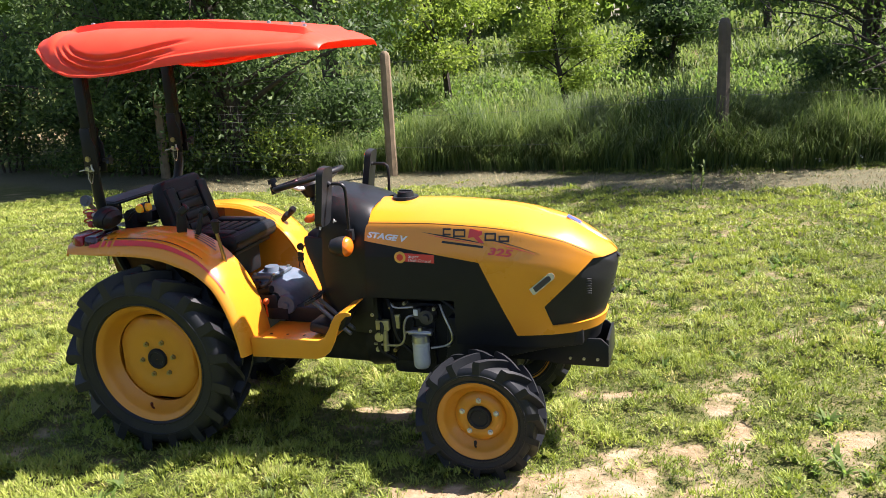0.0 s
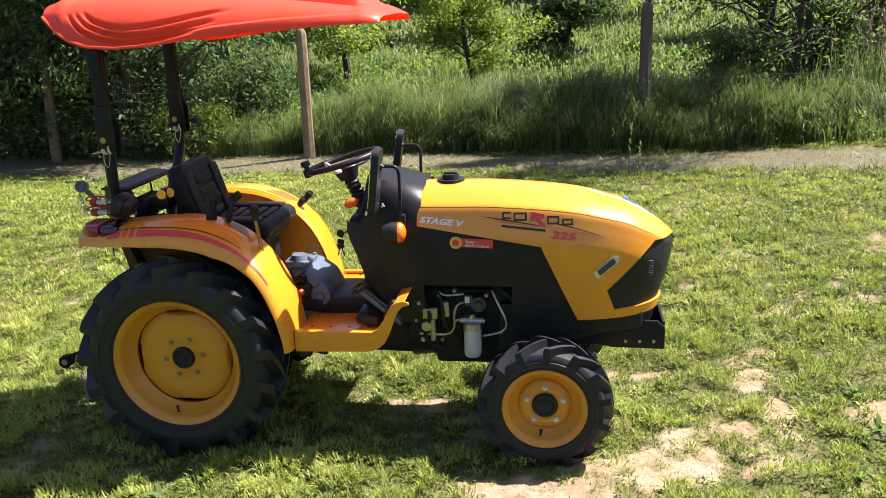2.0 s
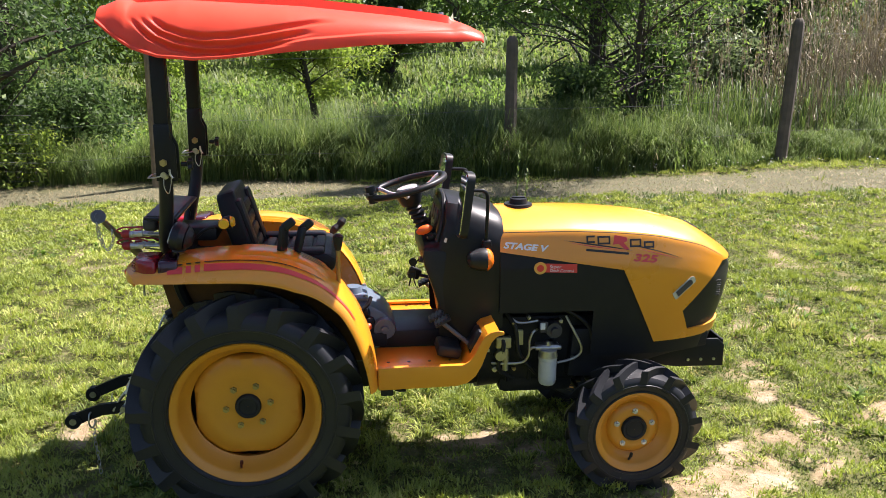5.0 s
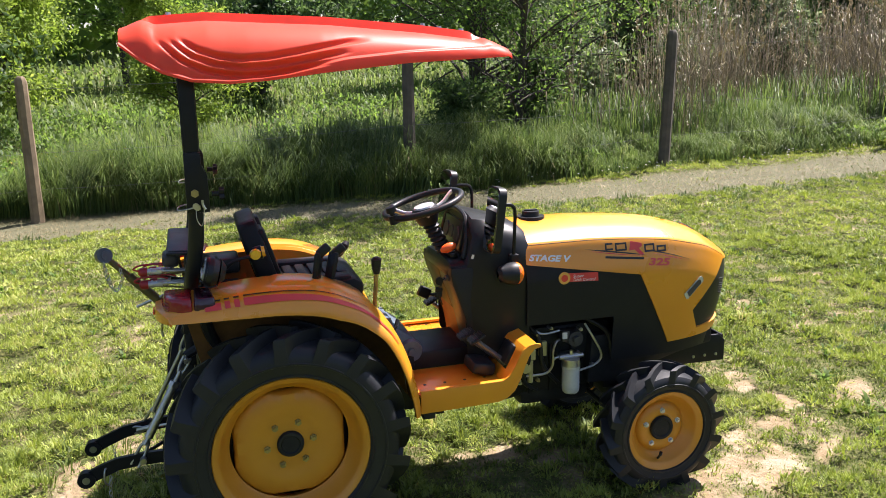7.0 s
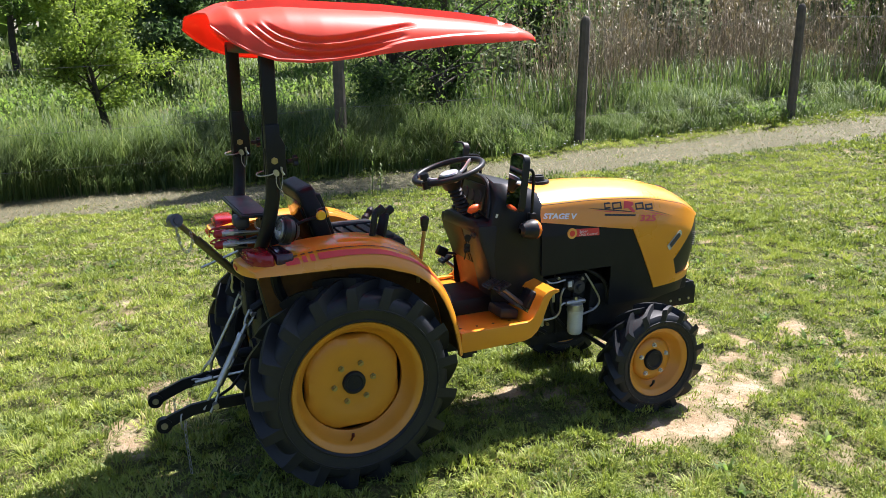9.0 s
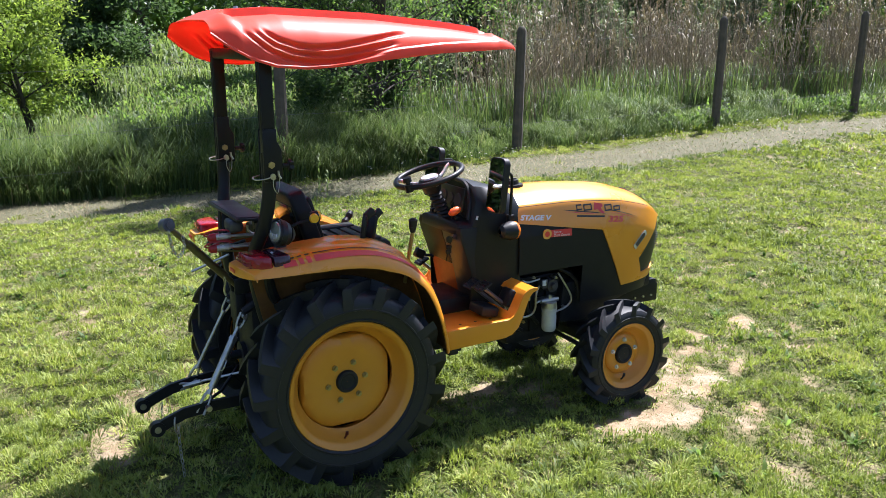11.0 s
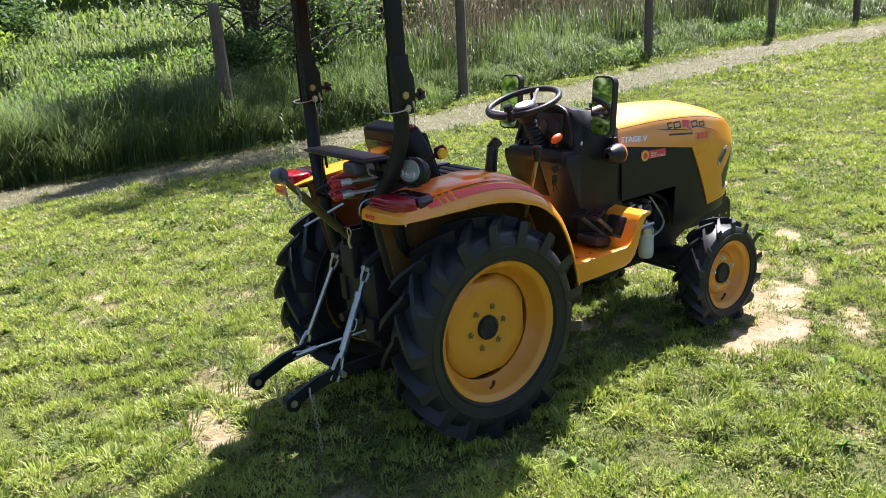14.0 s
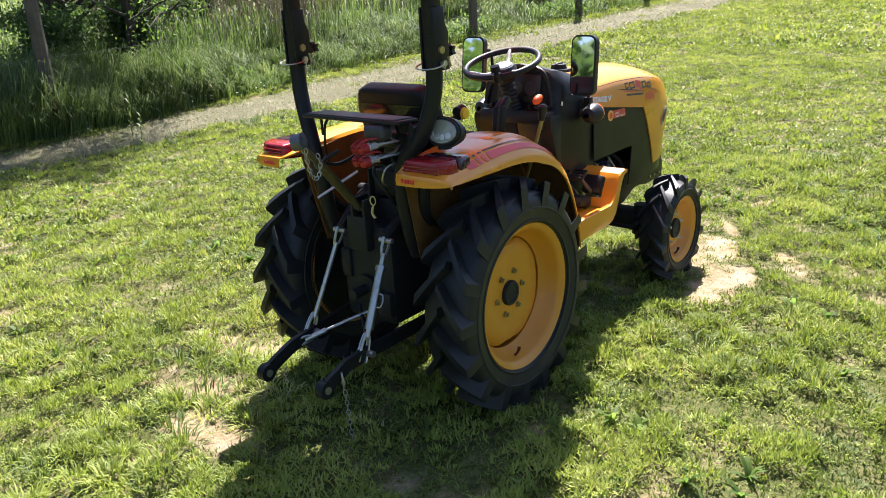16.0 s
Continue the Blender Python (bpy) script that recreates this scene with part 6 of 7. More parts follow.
chain([HB + Vector((-0.005, -0.02, -0.02)), HB + Vector((0.01, -0.02, -0.07)), HB + Vector((0.018, -0.02, -0.12))], 0.010, "pin_chain", M_ZINC, "small steel pin chain")

# plate carrier, couplers, lamps at the back -----------------------
bm = bm_new()
box(bm, (-0.318, -0.033, 1.136), (0.125, 0.46, 0.012), Matrix.Rotation(radians(3), 3, "Y"), 0.004)
carrier = part("plate_carrier", bm, M_PLASTIC, tractor, "flat black plate carrier between the roll bar posts")
bm = bm_new()
box(bm, (-0.319, -0.033, 1.1445), (0.105, 0.43, 0.005), Matrix.Rotation(radians(3), 3, "Y"), 0.002)
part("plate_back", bm, M_GREY, carrier, "bare grey metal plate")
bm = bm_new()
tube(bm, [(-0.34, 0.10, 1.13), (-0.345, 0.115, 1.10), (-0.345, 0.125, 1.02), (-0.33, 0.13, 0.96)], 0.005, 6)
part("carrier_bracket", bm, M_BLACK, carrier)
bm = bm_new()
tube(bm, [(-0.29, 0.19, 1.13), (-0.28, 0.20, 1.05)], 0.006, 6, 1)
part("carrier_bracket", bm, M_BLACK, carrier)
bm = bm_new()
tube(bm, [(-0.29, -0.18, 1.13), (-0.28, -0.20, 1.05)], 0.006, 6, 1)
part("carrier_bracket", bm, M_BLACK, carrier)
bm = bm_new()
box(bm, (-0.368, -0.170, 1.104), (0.060, 0.095, 0.052), None, 0.016, 3)
cyl(bm, (-0.345, -0.170, 1.115), (-0.325, -0.170, 1.132), 0.012, 0.012, 10)
part("plate_lamp", bm, M_GREY, tractor, "small grey plate lamp")
bm = bm_new()
box(bm, (-0.20, -0.10, 1.055), (0.16, 0.15, 0.06), None, 0.014)
cyl(bm, (-0.30, -0.225, 1.105), (-0.26, -0.225, 1.105), 0.017, 0.017, 14)
cyl(bm, (-0.30, -0.262, 1.105), (-0.26, -0.262, 1.105), 0.017, 0.017, 14)
part("valve_bank", bm, M_PLASTIC, tractor, "black hydraulic valve bank")
for y, z, tip in ((-0.190, 1.064, 0.0), (-0.193, 1.018, 0.0), (-0.130, 1.052, 0.03), (-0.130, 1.008, 0.03)):
    bm = bm_new()
    cyl(bm, (-0.24, y + 0.02, z - 0.012), (-0.415 + tip, y, z), 0.0050, 0.0050, 12)
    cyl(bm, (-0.404 + tip, y, z), (-0.420 + tip, y, z), 0.0130, 0.0130, 6)
    cyl(bm, (-0.420 + tip, y, z), (-0.455 + tip, y, z), 0.0120, 0.0120, 18)
    cyl(bm, (-0.436 + tip, y, z), (-0.442 + tip, y, z), 0.0140, 0.0140, 18)
    cp = part("hydraulic_coupler", bm, M_SILVER, tractor, "silver hydraulic coupler with a red cap")
    bm = bm_new()
    cyl(bm, (-0.453 + tip, y, z), (-0.478 + tip, y, z), 0.0180, 0.0165, 18)
    cyl(bm, (-0.478 + tip, y, z), (-0.484 + tip, y, z), 0.0140, 0.0100, 12)
    part("coupler_cap", bm, M_REDCAP, cp, "red plastic cap")
    bm = bm_new()
    tube(bm, [(-0.478 + tip, y, z + 0.004), (-0.500 + tip, y - 0.008, z + 0.016), (-0.470 + tip, y - 0.012, z + 0.030), (-0.410 + tip, y - 0.006, z + 0.026), (-0.385 + tip, y, z + 0.017)], 0.0035, 6)
    part("cap_strap", bm, M_REDCAP, cp)
for pts in ([(-0.26, 0.05, 0.98), (-0.34, 0.07, 0.96), (-0.42, 0.06, 0.99), (-0.37, 0.03, 1.02)], [(-0.22, -0.02, 0.97), (-0.31, -0.08, 0.93), (-0.29, -0.12, 0.86), (-0.24, -0.11, 0.80)], [(-0.22, -0.10, 1.02), (-0.29, -0.16, 0.99), (-0.27, -0.16, 0.92), (-0.20, -0.10, 0.86)]):
    bm = bm_new()
    tube(bm, pts, 0.0075, 7, 5)
    part("hydraulic_hose", bm, M_PLASTIC, tractor)
for pts, r, m in (([(-0.20, -0.15, 1.06), (-0.27, -0.165, 1.055), (-0.305, -0.17, 1.07), (-0.31, -0.17, 1.095)], 0.0045, M_ZINC), ([(-0.40, -0.17, 1.005), (-0.35, -0.18, 1.02), (-0.29, -0.175, 1.022), (-0.25, -0.17, 1.045)], 0.005, M_ZINC),
                  ([(-0.41, -0.12, 1.03), (-0.34, -0.14, 1.04), (-0.28, -0.16, 1.045)], 0.005, M_OLIVE), ([(-0.30, -0.20, 0.985), (-0.36, -0.19, 0.975), (-0.37, -0.175, 0.93), (-0.345, -0.165, 0.905)], 0.004, M_ZINC),
                  ([(-0.19, -0.20, 0.99), (-0.14, -0.225, 0.988), (-0.07, -0.25, 0.992)], 0.006, M_BLACK), ([(-0.42, -0.10, 0.985), (-0.33, -0.12, 0.975), (-0.26, -0.12, 0.95)], 0.004, M_OLIVE)):
    bm = bm_new()
    tube(bm, pts, r, 7, 4)
    part("hydraulic_pipe", bm, m, tractor, "thin bent hydraulic pipe")
bm = bm_new()
for q in range(14):
    a, b = 2 * math.pi * q / 14, 2 * math.pi * (q + 1) / 14
    cyl(bm, (-0.420, -0.168 + 0.013 * math.cos(a), 0.868 + 0.016 * math.sin(a)), (-0.420, -0.168 + 0.013 * math.cos(b), 0.868 + 0.016 * math.sin(b)), 0.0024, 0.0024, 6)
tube(bm, [(-0.420, -0.168, 0.852), (-0.424, -0.164, 0.825), (-0.420, -0.172, 0.805)], 0.005, 6)
part("hitch_pin_clip", bm, M_CREAM, tractor, "hanging zinc pin with a ring clip")
bm = bm_new()
box(bm, (-0.20, -0.08, 0.88), (0.10, 0.13, 0.10), None, 0.01)
box(bm, (-0.20, 0.0, 0.85), (0.12, 0.010, 0.16), None, 0.004)
box(bm, (-0.20, -0.15, 0.88), (0.14, 0.010, 0.24), None, 0.004)
box(bm, (-0.235, -0.150, 1.035), (0.05, 0.12, 0.09), None, 0.008)
part("rear_bracket", bm, M_IRON, tractor)
# work lamp
WL = Vector((-0.235, -0.360, 1.092))
wdir = Vector((-0.96, 0.02, 0.26)).normalized()
bm = bm_new()
q = turn_to(wdir).to_4x4()
for dd, r0, r1 in ((-0.045, 0.034, 0.060), (-0.02, 0.060, 0.072), (0.0, 0.072, 0.072), (0.008, 0.072, 0.065)):
    a = WL + wdir * dd
    bmesh.ops.create_cone(bm, cap_ends=True, segments=24, radius1=r0, radius2=r1, depth=0.02, matrix=Matrix.Translation(a) @ q @ Matrix.Diagonal((1.15, 0.74, 1, 1)))
cyl(bm, WL + Vector((0, 0, -0.05)), WL + Vector((0, 0, -0.035)), 0.012, 0.012, 10)
cyl(bm, (WL.x, WL.y, 1.035), (WL.x, WL.y, 1.055), 0.026, 0.018, 14)
wl_ob = part("work_lamp", bm, M_PLASTIC, tractor, "oval black work lamp on the fender")
bm = bm_new()
bmesh.ops.create_cone(bm, cap_ends=True, segments=24, radius1=0.060, radius2=0.055, depth=0.008, matrix=Matrix.Translation(WL + wdir * 0.019) @ q @ Matrix.Diagonal((1.15, 0.72, 1, 1)))
part("lamp_glass", bm, M_CLEARLENS, wl_ob, "clear lamp glass")
for k in range(4):
    bm = bm_new()
    p = WL + wdir * 0.0235 + Vector((-0.004, 0.024 * (k - 1.5), -0.022 + 0.006 * abs(k - 1.5)))
    cyl(bm, p, p + wdir * 0.004, 0.013, 0.011, 12)
    part("led_reflector", bm, M_SILVER, wl_ob)
bm = bm_new()
tube(bm, [(-0.19, -0.27, 1.06), (-0.14, -0.28, 1.10), (-0.06, -0.295, 1.118)], 0.007, 8)
cyl(bm, (-0.075, -0.297, 1.125), (-0.045, -0.299, 1.130), 0.024, 0.026, 16)
mk = part("marker_lamp", bm, M_PLASTIC, tractor, "round amber marker lamp on a black arm")
bm = bm_new()
cyl(bm, (-0.046, -0.299, 1.130), (-0.034, -0.300, 1.132), 0.0215, 0.018, 18)
part("marker_lens", bm, M_AMBERLENS, mk, "amber lens")
bm = bm_new()
cyl(bm, (-0.07, -0.322, 1.127), (-0.07, -0.333, 1.127), 0.0215, 0.018, 18)
part("marker_lens", bm, M_AMBERLENS, mk, "amber lens")

# seat and levers ---------------------------------------------------
bm = bm_new()
box(bm, (0.13, 0, 0.80), (0.30, 0.26, 0.16), None, 0.02)
box(bm, (0.15, 0, 0.875), (0.34, 0.34, 0.02), None, 0.006)
seat_base = part("seat_base", bm, M_PLASTIC, tractor, "black seat suspension")
bm = bm_new()
prism(bm, [(-0.02, 0.885), (-0.01, 0.955), (0.06, 0.962), (0.20, 0.960), (0.31, 0.972), (0.348, 0.955), (0.352, 0.915), (0.33, 0.885)], -0.205, 0.205, 0.022)
seat = part("seat", bm, M_VINYL, tractor, "black padded vinyl operator seat")
for k in range(5):
    bm = bm_new()
    box(bm, (0.075 + 0.052 * k, 0, 0.966 + 0.001 * k), (0.040, 0.19, 0.016), Matrix.Rotation(radians(-1), 3, "Y"), 0.007)
    part("cushion_rib", bm, M_VINYL, seat)
for s in (-1, 1):
    bm = bm_new()
    box(bm, (0.17, s * 0.150, 0.967), (0.27, 0.075, 0.030), None, 0.013)
    part("cushion_side", bm, M_VINYL, seat)
BR = Matrix.Rotation(radians(-17), 3, "Y")
bc = Vector((-0.045, 0.0, 1.075))
bm = bm_new()
pr = [(-0.192, -0.155), (-0.186, 0.06), (-0.158, 0.137), (-0.13, 0.147), (0.13, 0.147), (0.158, 0.137), (0.186, 0.06), (0.192, -0.155)]
a = [bm.verts.new(bc + BR @ Vector((-0.038, y, z))) for y, z in pr]
b = [bm.verts.new(bc + BR @ Vector((0.038, y, z))) for y, z in pr]
bm.faces.new(a)
bm.faces.new(b[::-1])
for k in range(8):
    bm.faces.new((a[(k + 1) % 8], a[k], b[k], b[(k + 1) % 8]))
bmesh.ops.recalc_face_normals(bm, faces=bm.faces[:])
bmesh.ops.bevel(bm, geom=bm.edges[:], offset=0.016, segments=3, affect="EDGES", profile=0.5)
back = part("backrest", bm, M_VINYL, seat, "black vinyl backrest")
for s in (-1, 1):
    bm = bm_new()
    box(bm, bc + BR @ Vector((0.040, s * 0.135, -0.02)), (0.03, 0.075, 0.25), BR, 0.013)
    part("backrest_bolster", bm, M_VINYL, back)
for k in range(4):
    bm = bm_new()
    box(bm, bc + BR @ Vector((0.038, 0, -0.11 + 0.055 * k)), (0.022, 0.17, 0.042), BR, 0.008)
    part("backrest_rib", bm, M_VINYL, back)
bm = bm_new()
box(bm, bc + BR @ Vector((-0.0395, 0, -0.02)), (0.004, 0.30, 0.22), BR, 0.0015)
part("backrest_film", bm, M_SEATMESH, back, "shiny plastic film on the backrest's rear")

for foot, tip in ((Vector((0.137, -0.325, 0.960)), Vector((0.158, -0.338, 1.118))), (Vector((0.188, -0.290, 0.955)), Vector((0.224, -0.272, 1.098)))):
    run = tip - foot
    bm = bm_new()
    tube(bm, [foot, foot + run * 0.6], 0.010, 8, 1, None, 0.6)
    lv = part("hydraulic_lever", bm, M_BLACK, tractor, "black paddle-shaped control lever")
    along = turn_to(run)
    bm = bm_new()
    box(bm, foot + run * 0.66, (0.048, 0.022, run.length * 0.72), along, 0.009)
    box(bm, tip + Vector((0.016, 0, 0.006)), (0.056, 0.026, 0.034), Matrix.Rotation(radians(-38), 3, "Y"), 0.009)
    part("lever_grip", bm, M_PLASTIC, lv)
bm = bm_new()
tube(bm, [(0.360, -0.300, 0.78), (0.359, -0.335, 0.88), (0.361, -0.382, 1.03)], 0.0085, 8)
lv = part("shift_lever", bm, M_BRASS, tractor, "zinc shift lever with a black knob")
bm = bm_new()
cyl(bm, (0.361, -0.382, 1.03), (0.361, -0.384, 1.055), 0.012, 0.017, 12)
cyl(bm, (0.361, -0.384, 1.055), (0.362, -0.386, 1.086), 0.017, 0.020, 12)
cyl(bm, (0.362, -0.386, 1.086), (0.362, -0.386, 1.094), 0.020, 0.010, 12)
part("lever_knob", bm, M_PLASTIC, lv)
for (a, b, c2) in (((0.17, 0.24, 0.73), (0.280, 0.296, 0.865), (0.375, 0.345, 0.985)), ((0.15, 0.25, 0.73), (0.255, 0.292, 0.850), (0.345, 0.33, 0.957))):
    bm = bm_new()
    tube(bm, [a, b, c2], 0.008, 8)
    lv = part("gear_lever", bm, M_ZINC, tractor, "bent steel gear lever with a black knob")
    bm = bm_new()
    dv = (Vector(c2) - Vector(b)).normalized()
    cyl(bm, Vector(c2) - dv * 0.05, Vector(c2) - dv * 0.005, 0.012, 0.019, 12)
    cyl(bm, Vector(c2) - dv * 0.005, Vector(c2) + dv * 0.014, 0.019, 0.012, 12)
    part("lever_knob", bm, M_PLASTIC, lv)
bm = bm_new()
box(bm, (0.70, 0.20, 0.765), (0.06, 0.03, 0.05), Matrix.Rotation(0.5, 3, "Y"), 0.01)
tube(bm, [(0.70, 0.20, 0.765), (0.73, 0.19, 0.755), (0.77, 0.17, 0.75)], 0.008, 8)
part("parking_brake", bm, M_PLASTIC, tractor, "black parking brake grip")

# ---- fence ----
fence = thing("wire_fence", "weathered post and wire fence along the tall grass", "fence")
POSTS = [(-7.2, 9.9, 1.95), (-2.36, 9.12, 1.98), (2.70, 8.20, 1.94), (6.62, 7.95, 2.02), (11.0, 7.78, 2.03), (15.1, 7.80, 2.12), (19.4, 8.15, 2.0), (23.8, 8.5, 2.0), (28.2, 8.9, 2.0)]
for k, (px, py, ph) in enumerate(POSTS):
    bm = bm_new()
    z0 = float(ground_z(px, py))
    lean = Vector((random.uniform(-0.015, 0.03), random.uniform(-0.015, 0.015), 0)) * (2 if k > 2 else 1)
    rows = []
    for f in (-0.06, 0.0, 0.12, 0.25, 0.4, 0.55, 0.7, 0.85, 0.96, 0.985, 1.0):
        w = 0.082 * (1.06 - 0.12 * f) * (1 if f < 0.97 else (0.8 if f < 0.99 else 0.45))
        c = Vector((px, py, z0 + ph * f)) + lean * ph * f
        rows.append([c + Vector((w * (math.cos(a) * (1.0 if abs(math.cos(a)) > 0.5 else 1.0)) * 1.05 + random.uniform(-0.003, 0.003), w * math.sin(a) * 0.95 + random.uniform(-0.003, 0.003), 0)) for a in [2 * math.pi * (j + 0.5) / 8 for j in range(8)]])
    vsr = [[bm.verts.new(p) for p in r] for r in rows]
    for a, b in zip(vsr, vsr[1:]):
        for j in range(8):
            bm.faces.new((a[j], a[(j + 1) % 8], b[(j + 1) % 8], b[j]))
    bm.faces.new(vsr[-1])
    part("fence_post", bm, M_POST if k < 2 else M_POSTDARK, fence, "square weathered fence post" if k < 2 else "dark weathered fence post", 30)
for h in (0.45, 0.95, 1.80):
    bm = bm_new()
    pts = []
    for (ax, ay, ah), (bx, by, bh) in zip(POSTS, POSTS[1:]):
        for f in np.linspace(0, 1, 7)[:-1]:
            x, y = ax + (bx - ax) * f, ay + (by - ay) * f + 0.085
            pts.append((x, y, float(ground_z(x, y)) + h - 0.05 * math.sin(math.pi * f)))
    tube(bm, pts, 0.0026, 5, 0)
    part("wire", bm, M_WIRE, fence, "sagging steel fence wire")
bm = bm_new()
for k in range(9):
    z = 0.12 + 0.14 * k
    tube(bm, [(-11.5, 10.75, z - 0.45), (-7.2, 10.0, z - 0.45), (-4.2, 9.55, z - 0.45)], 0.003, 3, 0)
for k in range(40):
    x = -10.5 + 0.15 * k
    tube(bm, [(x - 0.8, 10.07 - 0.17 * (x + 6.4), -0.40), (x - 0.8, 10.07 - 0.17 * (x + 6.4), 0.82)], 0.0025, 3, 0)
tagged(part("wire_mesh", bm, M_WIRE, fence, "woven wire netting"), kind="stuff")


# ---- plants ----
def blades(n, xs, ys, zs, length, width, lean, rng, bend=0.6, heading=None, arched=False):
    """Bent blades: five points and three triangles each; arched ones take seven points and five."""
    ang = rng.random(n) * 2 * math.pi if heading is None else heading
    d = np.stack([np.cos(ang), np.sin(ang), np.zeros(n)], 1)
    sd = np.stack([-np.sin(ang), np.cos(ang), np.zeros(n)], 1)
    base = np.stack([xs, ys, zs], 1)
    L, W, K = length[:, None], width[:, None], lean[:, None]
    up = np.array([0, 0, 1.0])
    if arched:
        m1 = base + d * (L * K * 0.16) + up * L * 0.50
        m2 = base + d * (L * K * 0.45) + up * L * (0.86 - 0.10 * K)
        tip = base + d * (L * K * 0.85) + up * L * (1.0 - 0.45 * K)
        v = np.stack([base - sd * W * 0.45, base + sd * W * 0.45, m1 + sd * W * 0.5, m1 - sd * W * 0.5, m2 + sd * W * 0.36, m2 - sd * W * 0.36, tip], 1).reshape(-1, 3)
        t = np.array([[0, 1, 2], [0, 2, 3], [3, 2, 4], [3, 4, 5], [5, 4, 6]]).ravel()
        return v, ((np.arange(n) * 7)[:, None] + t[None]).reshape(-1, 3)
    rise = np.sqrt(np.maximum(0.05, 1 - K ** 2))
    mid = base + d * (L * K * 0.42) + up * L * rise * 0.62
    tip = base + d * (L * K * (0.85 + bend * 0.3)) + up * L * rise * (1.0 - 0.45 * bend * K)
    v = np.stack([base - sd * W * 0.5, base + sd * W * 0.5, mid + sd * W * 0.45, mid - sd * W * 0.45, tip], 1).reshape(-1, 3)
    t = np.array([[0, 1, 2], [0, 2, 3], [3, 2, 4]]).ravel()
    return v, ((np.arange(n) * 5)[:, None] + t[None]).reshape(-1, 3)


def spikes(n, xs, ys, zs, length, width, lean, rng):
    """Short straight blades of one triangle each."""
    ang = rng.random(n) * 2 * math.pi
    turn = ang + rng.normal(0, 0.5, n)
    d = np.stack([np.cos(ang) * lean, np.sin(ang) * lean, np.sqrt(1 - lean ** 2)], 1)
    sd = np.stack([-np.sin(turn), np.cos(turn), np.zeros(n)], 1) * (width * 0.5)[:, None]
    base = np.stack([xs, ys, zs], 1)
    v = np.stack([base - sd, base + sd, base + d * length[:, None]], 1).reshape(-1, 3)
    return v, np.arange(n * 3).reshape(-1, 3)


def growing(rng, x, y, hard=0.98):
    """Which places carry grass: few on worn ground and on the path."""
    return (rng.random(len(x)) > bareness(x, y) * hard) & (rng.random(len(x)) > pathness(x, y) * 0.92)


def mounds(x, y):
    """0 in the hollows between the tussocks of the lawn, 1 on top of them; none on worn ground."""
    return smoothstep(0.40, 0.62, fbm(x + 5, y + 40, 8.5, 3)) * (1 - np.clip(bareness(x, y) * 2, 0, 1)) * (1 - pathness(x, y))


def lawn(name, zones, seed, label):
    rng = np.random.default_rng(seed)
    vs, fs, tones, o = [], [], [], 0
    for x0, x1, y0, y1, clumps, each, radius, size, width, fill in zones:
        area = (x1 - x0) * (y1 - y0)
        # low sward: short in the hollows with shade in its tone, lighter on the tussocks
        n = int(area * fill)
        x, y = x0 + rng.random(n) * (x1 - x0), y0 + rng.random(n) * (y1 - y0)
        k = growing(rng, x, y, 0.93) & (rng.random(n) < 0.68 + 0.9 * smoothstep(0.36, 0.58, fbm(x + 21, y + 2, 4.5, 3)))
        x, y = x[k], y[k]
        n = len(x)
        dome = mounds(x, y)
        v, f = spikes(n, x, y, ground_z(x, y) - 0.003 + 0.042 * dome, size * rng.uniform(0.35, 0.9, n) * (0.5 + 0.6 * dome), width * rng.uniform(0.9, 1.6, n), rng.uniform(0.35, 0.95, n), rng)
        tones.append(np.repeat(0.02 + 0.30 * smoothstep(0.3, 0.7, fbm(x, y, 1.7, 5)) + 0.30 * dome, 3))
        vs.append(v)
        fs.append(f + o)
        o += len(v)
        # tufts that spread outwards from their middle
        n = int(area * clumps)
        cx, cy = x0 + rng.random(n) * (x1 - x0), y0 + rng.random(n) * (y1 - y0)
        lush = fbm(cx + 3, cy + 11, 1.3, 4)
        k = growing(rng, cx, cy, 0.86) & (rng.random(n) < 0.30 + 1.4 * smoothstep(0.3, 0.7, lush))
        cx, cy, lush = cx[k], cy[k], lush[k]
        m = len(cx)
        big = rng.random(m) ** 2.0
        cr = radius * (0.45 + 1.35 * big)
        ch = size * (0.55 + 0.75 * big) * rng.uniform(0.8, 1.15, m) * (0.6 + 0.75 * smoothstep(0.4, 0.75, lush))
        # most tufts fresh green, some deep green, a few straw-yellow
        ct = np.clip(rng.normal(0.36, 0.19, m), 0.0, 0.62) + np.where(rng.random(m) < 0.05, 0.28, 0.0) + 0.20 * (0.5 - lush)
        count = np.maximum(6, (each * (0.45 + 1.1 * big)).astype(int))
        cx, cy, cr, ch, ct = [np.repeat(q, count) for q in (cx, cy, cr, ch, ct)]
        n = len(cx)
        a = rng.random(n) * 2 * math.pi
        d = np.sqrt(rng.random(n))
        # blades in the middle of a tuft stand up; rim blades hang low, shade toned in
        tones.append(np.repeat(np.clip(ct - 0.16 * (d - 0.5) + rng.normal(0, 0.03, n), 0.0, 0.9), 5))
        x, y = cx + np.cos(a) * d * cr * 0.75, cy + np.sin(a) * d * cr * 0.75
        lean = np.clip(0.12 + 0.80 * d + rng.normal(0, 0.12, n), 0.05, 0.97)
        v, f = blades(n, x, y, ground_z(x, y) - 0.004 + 0.036 * mounds(x, y), ch * rng.uniform(0.6, 1.25, n), width * rng.uniform(0.6, 1.25, n), lean, rng, 0.9, a + rng.normal(0, 0.45, n))
        vs.append(v)
        fs.append(f + o)
        o += len(v)
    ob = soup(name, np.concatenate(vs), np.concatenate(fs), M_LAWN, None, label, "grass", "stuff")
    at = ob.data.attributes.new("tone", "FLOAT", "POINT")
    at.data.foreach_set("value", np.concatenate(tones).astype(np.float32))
    return ob


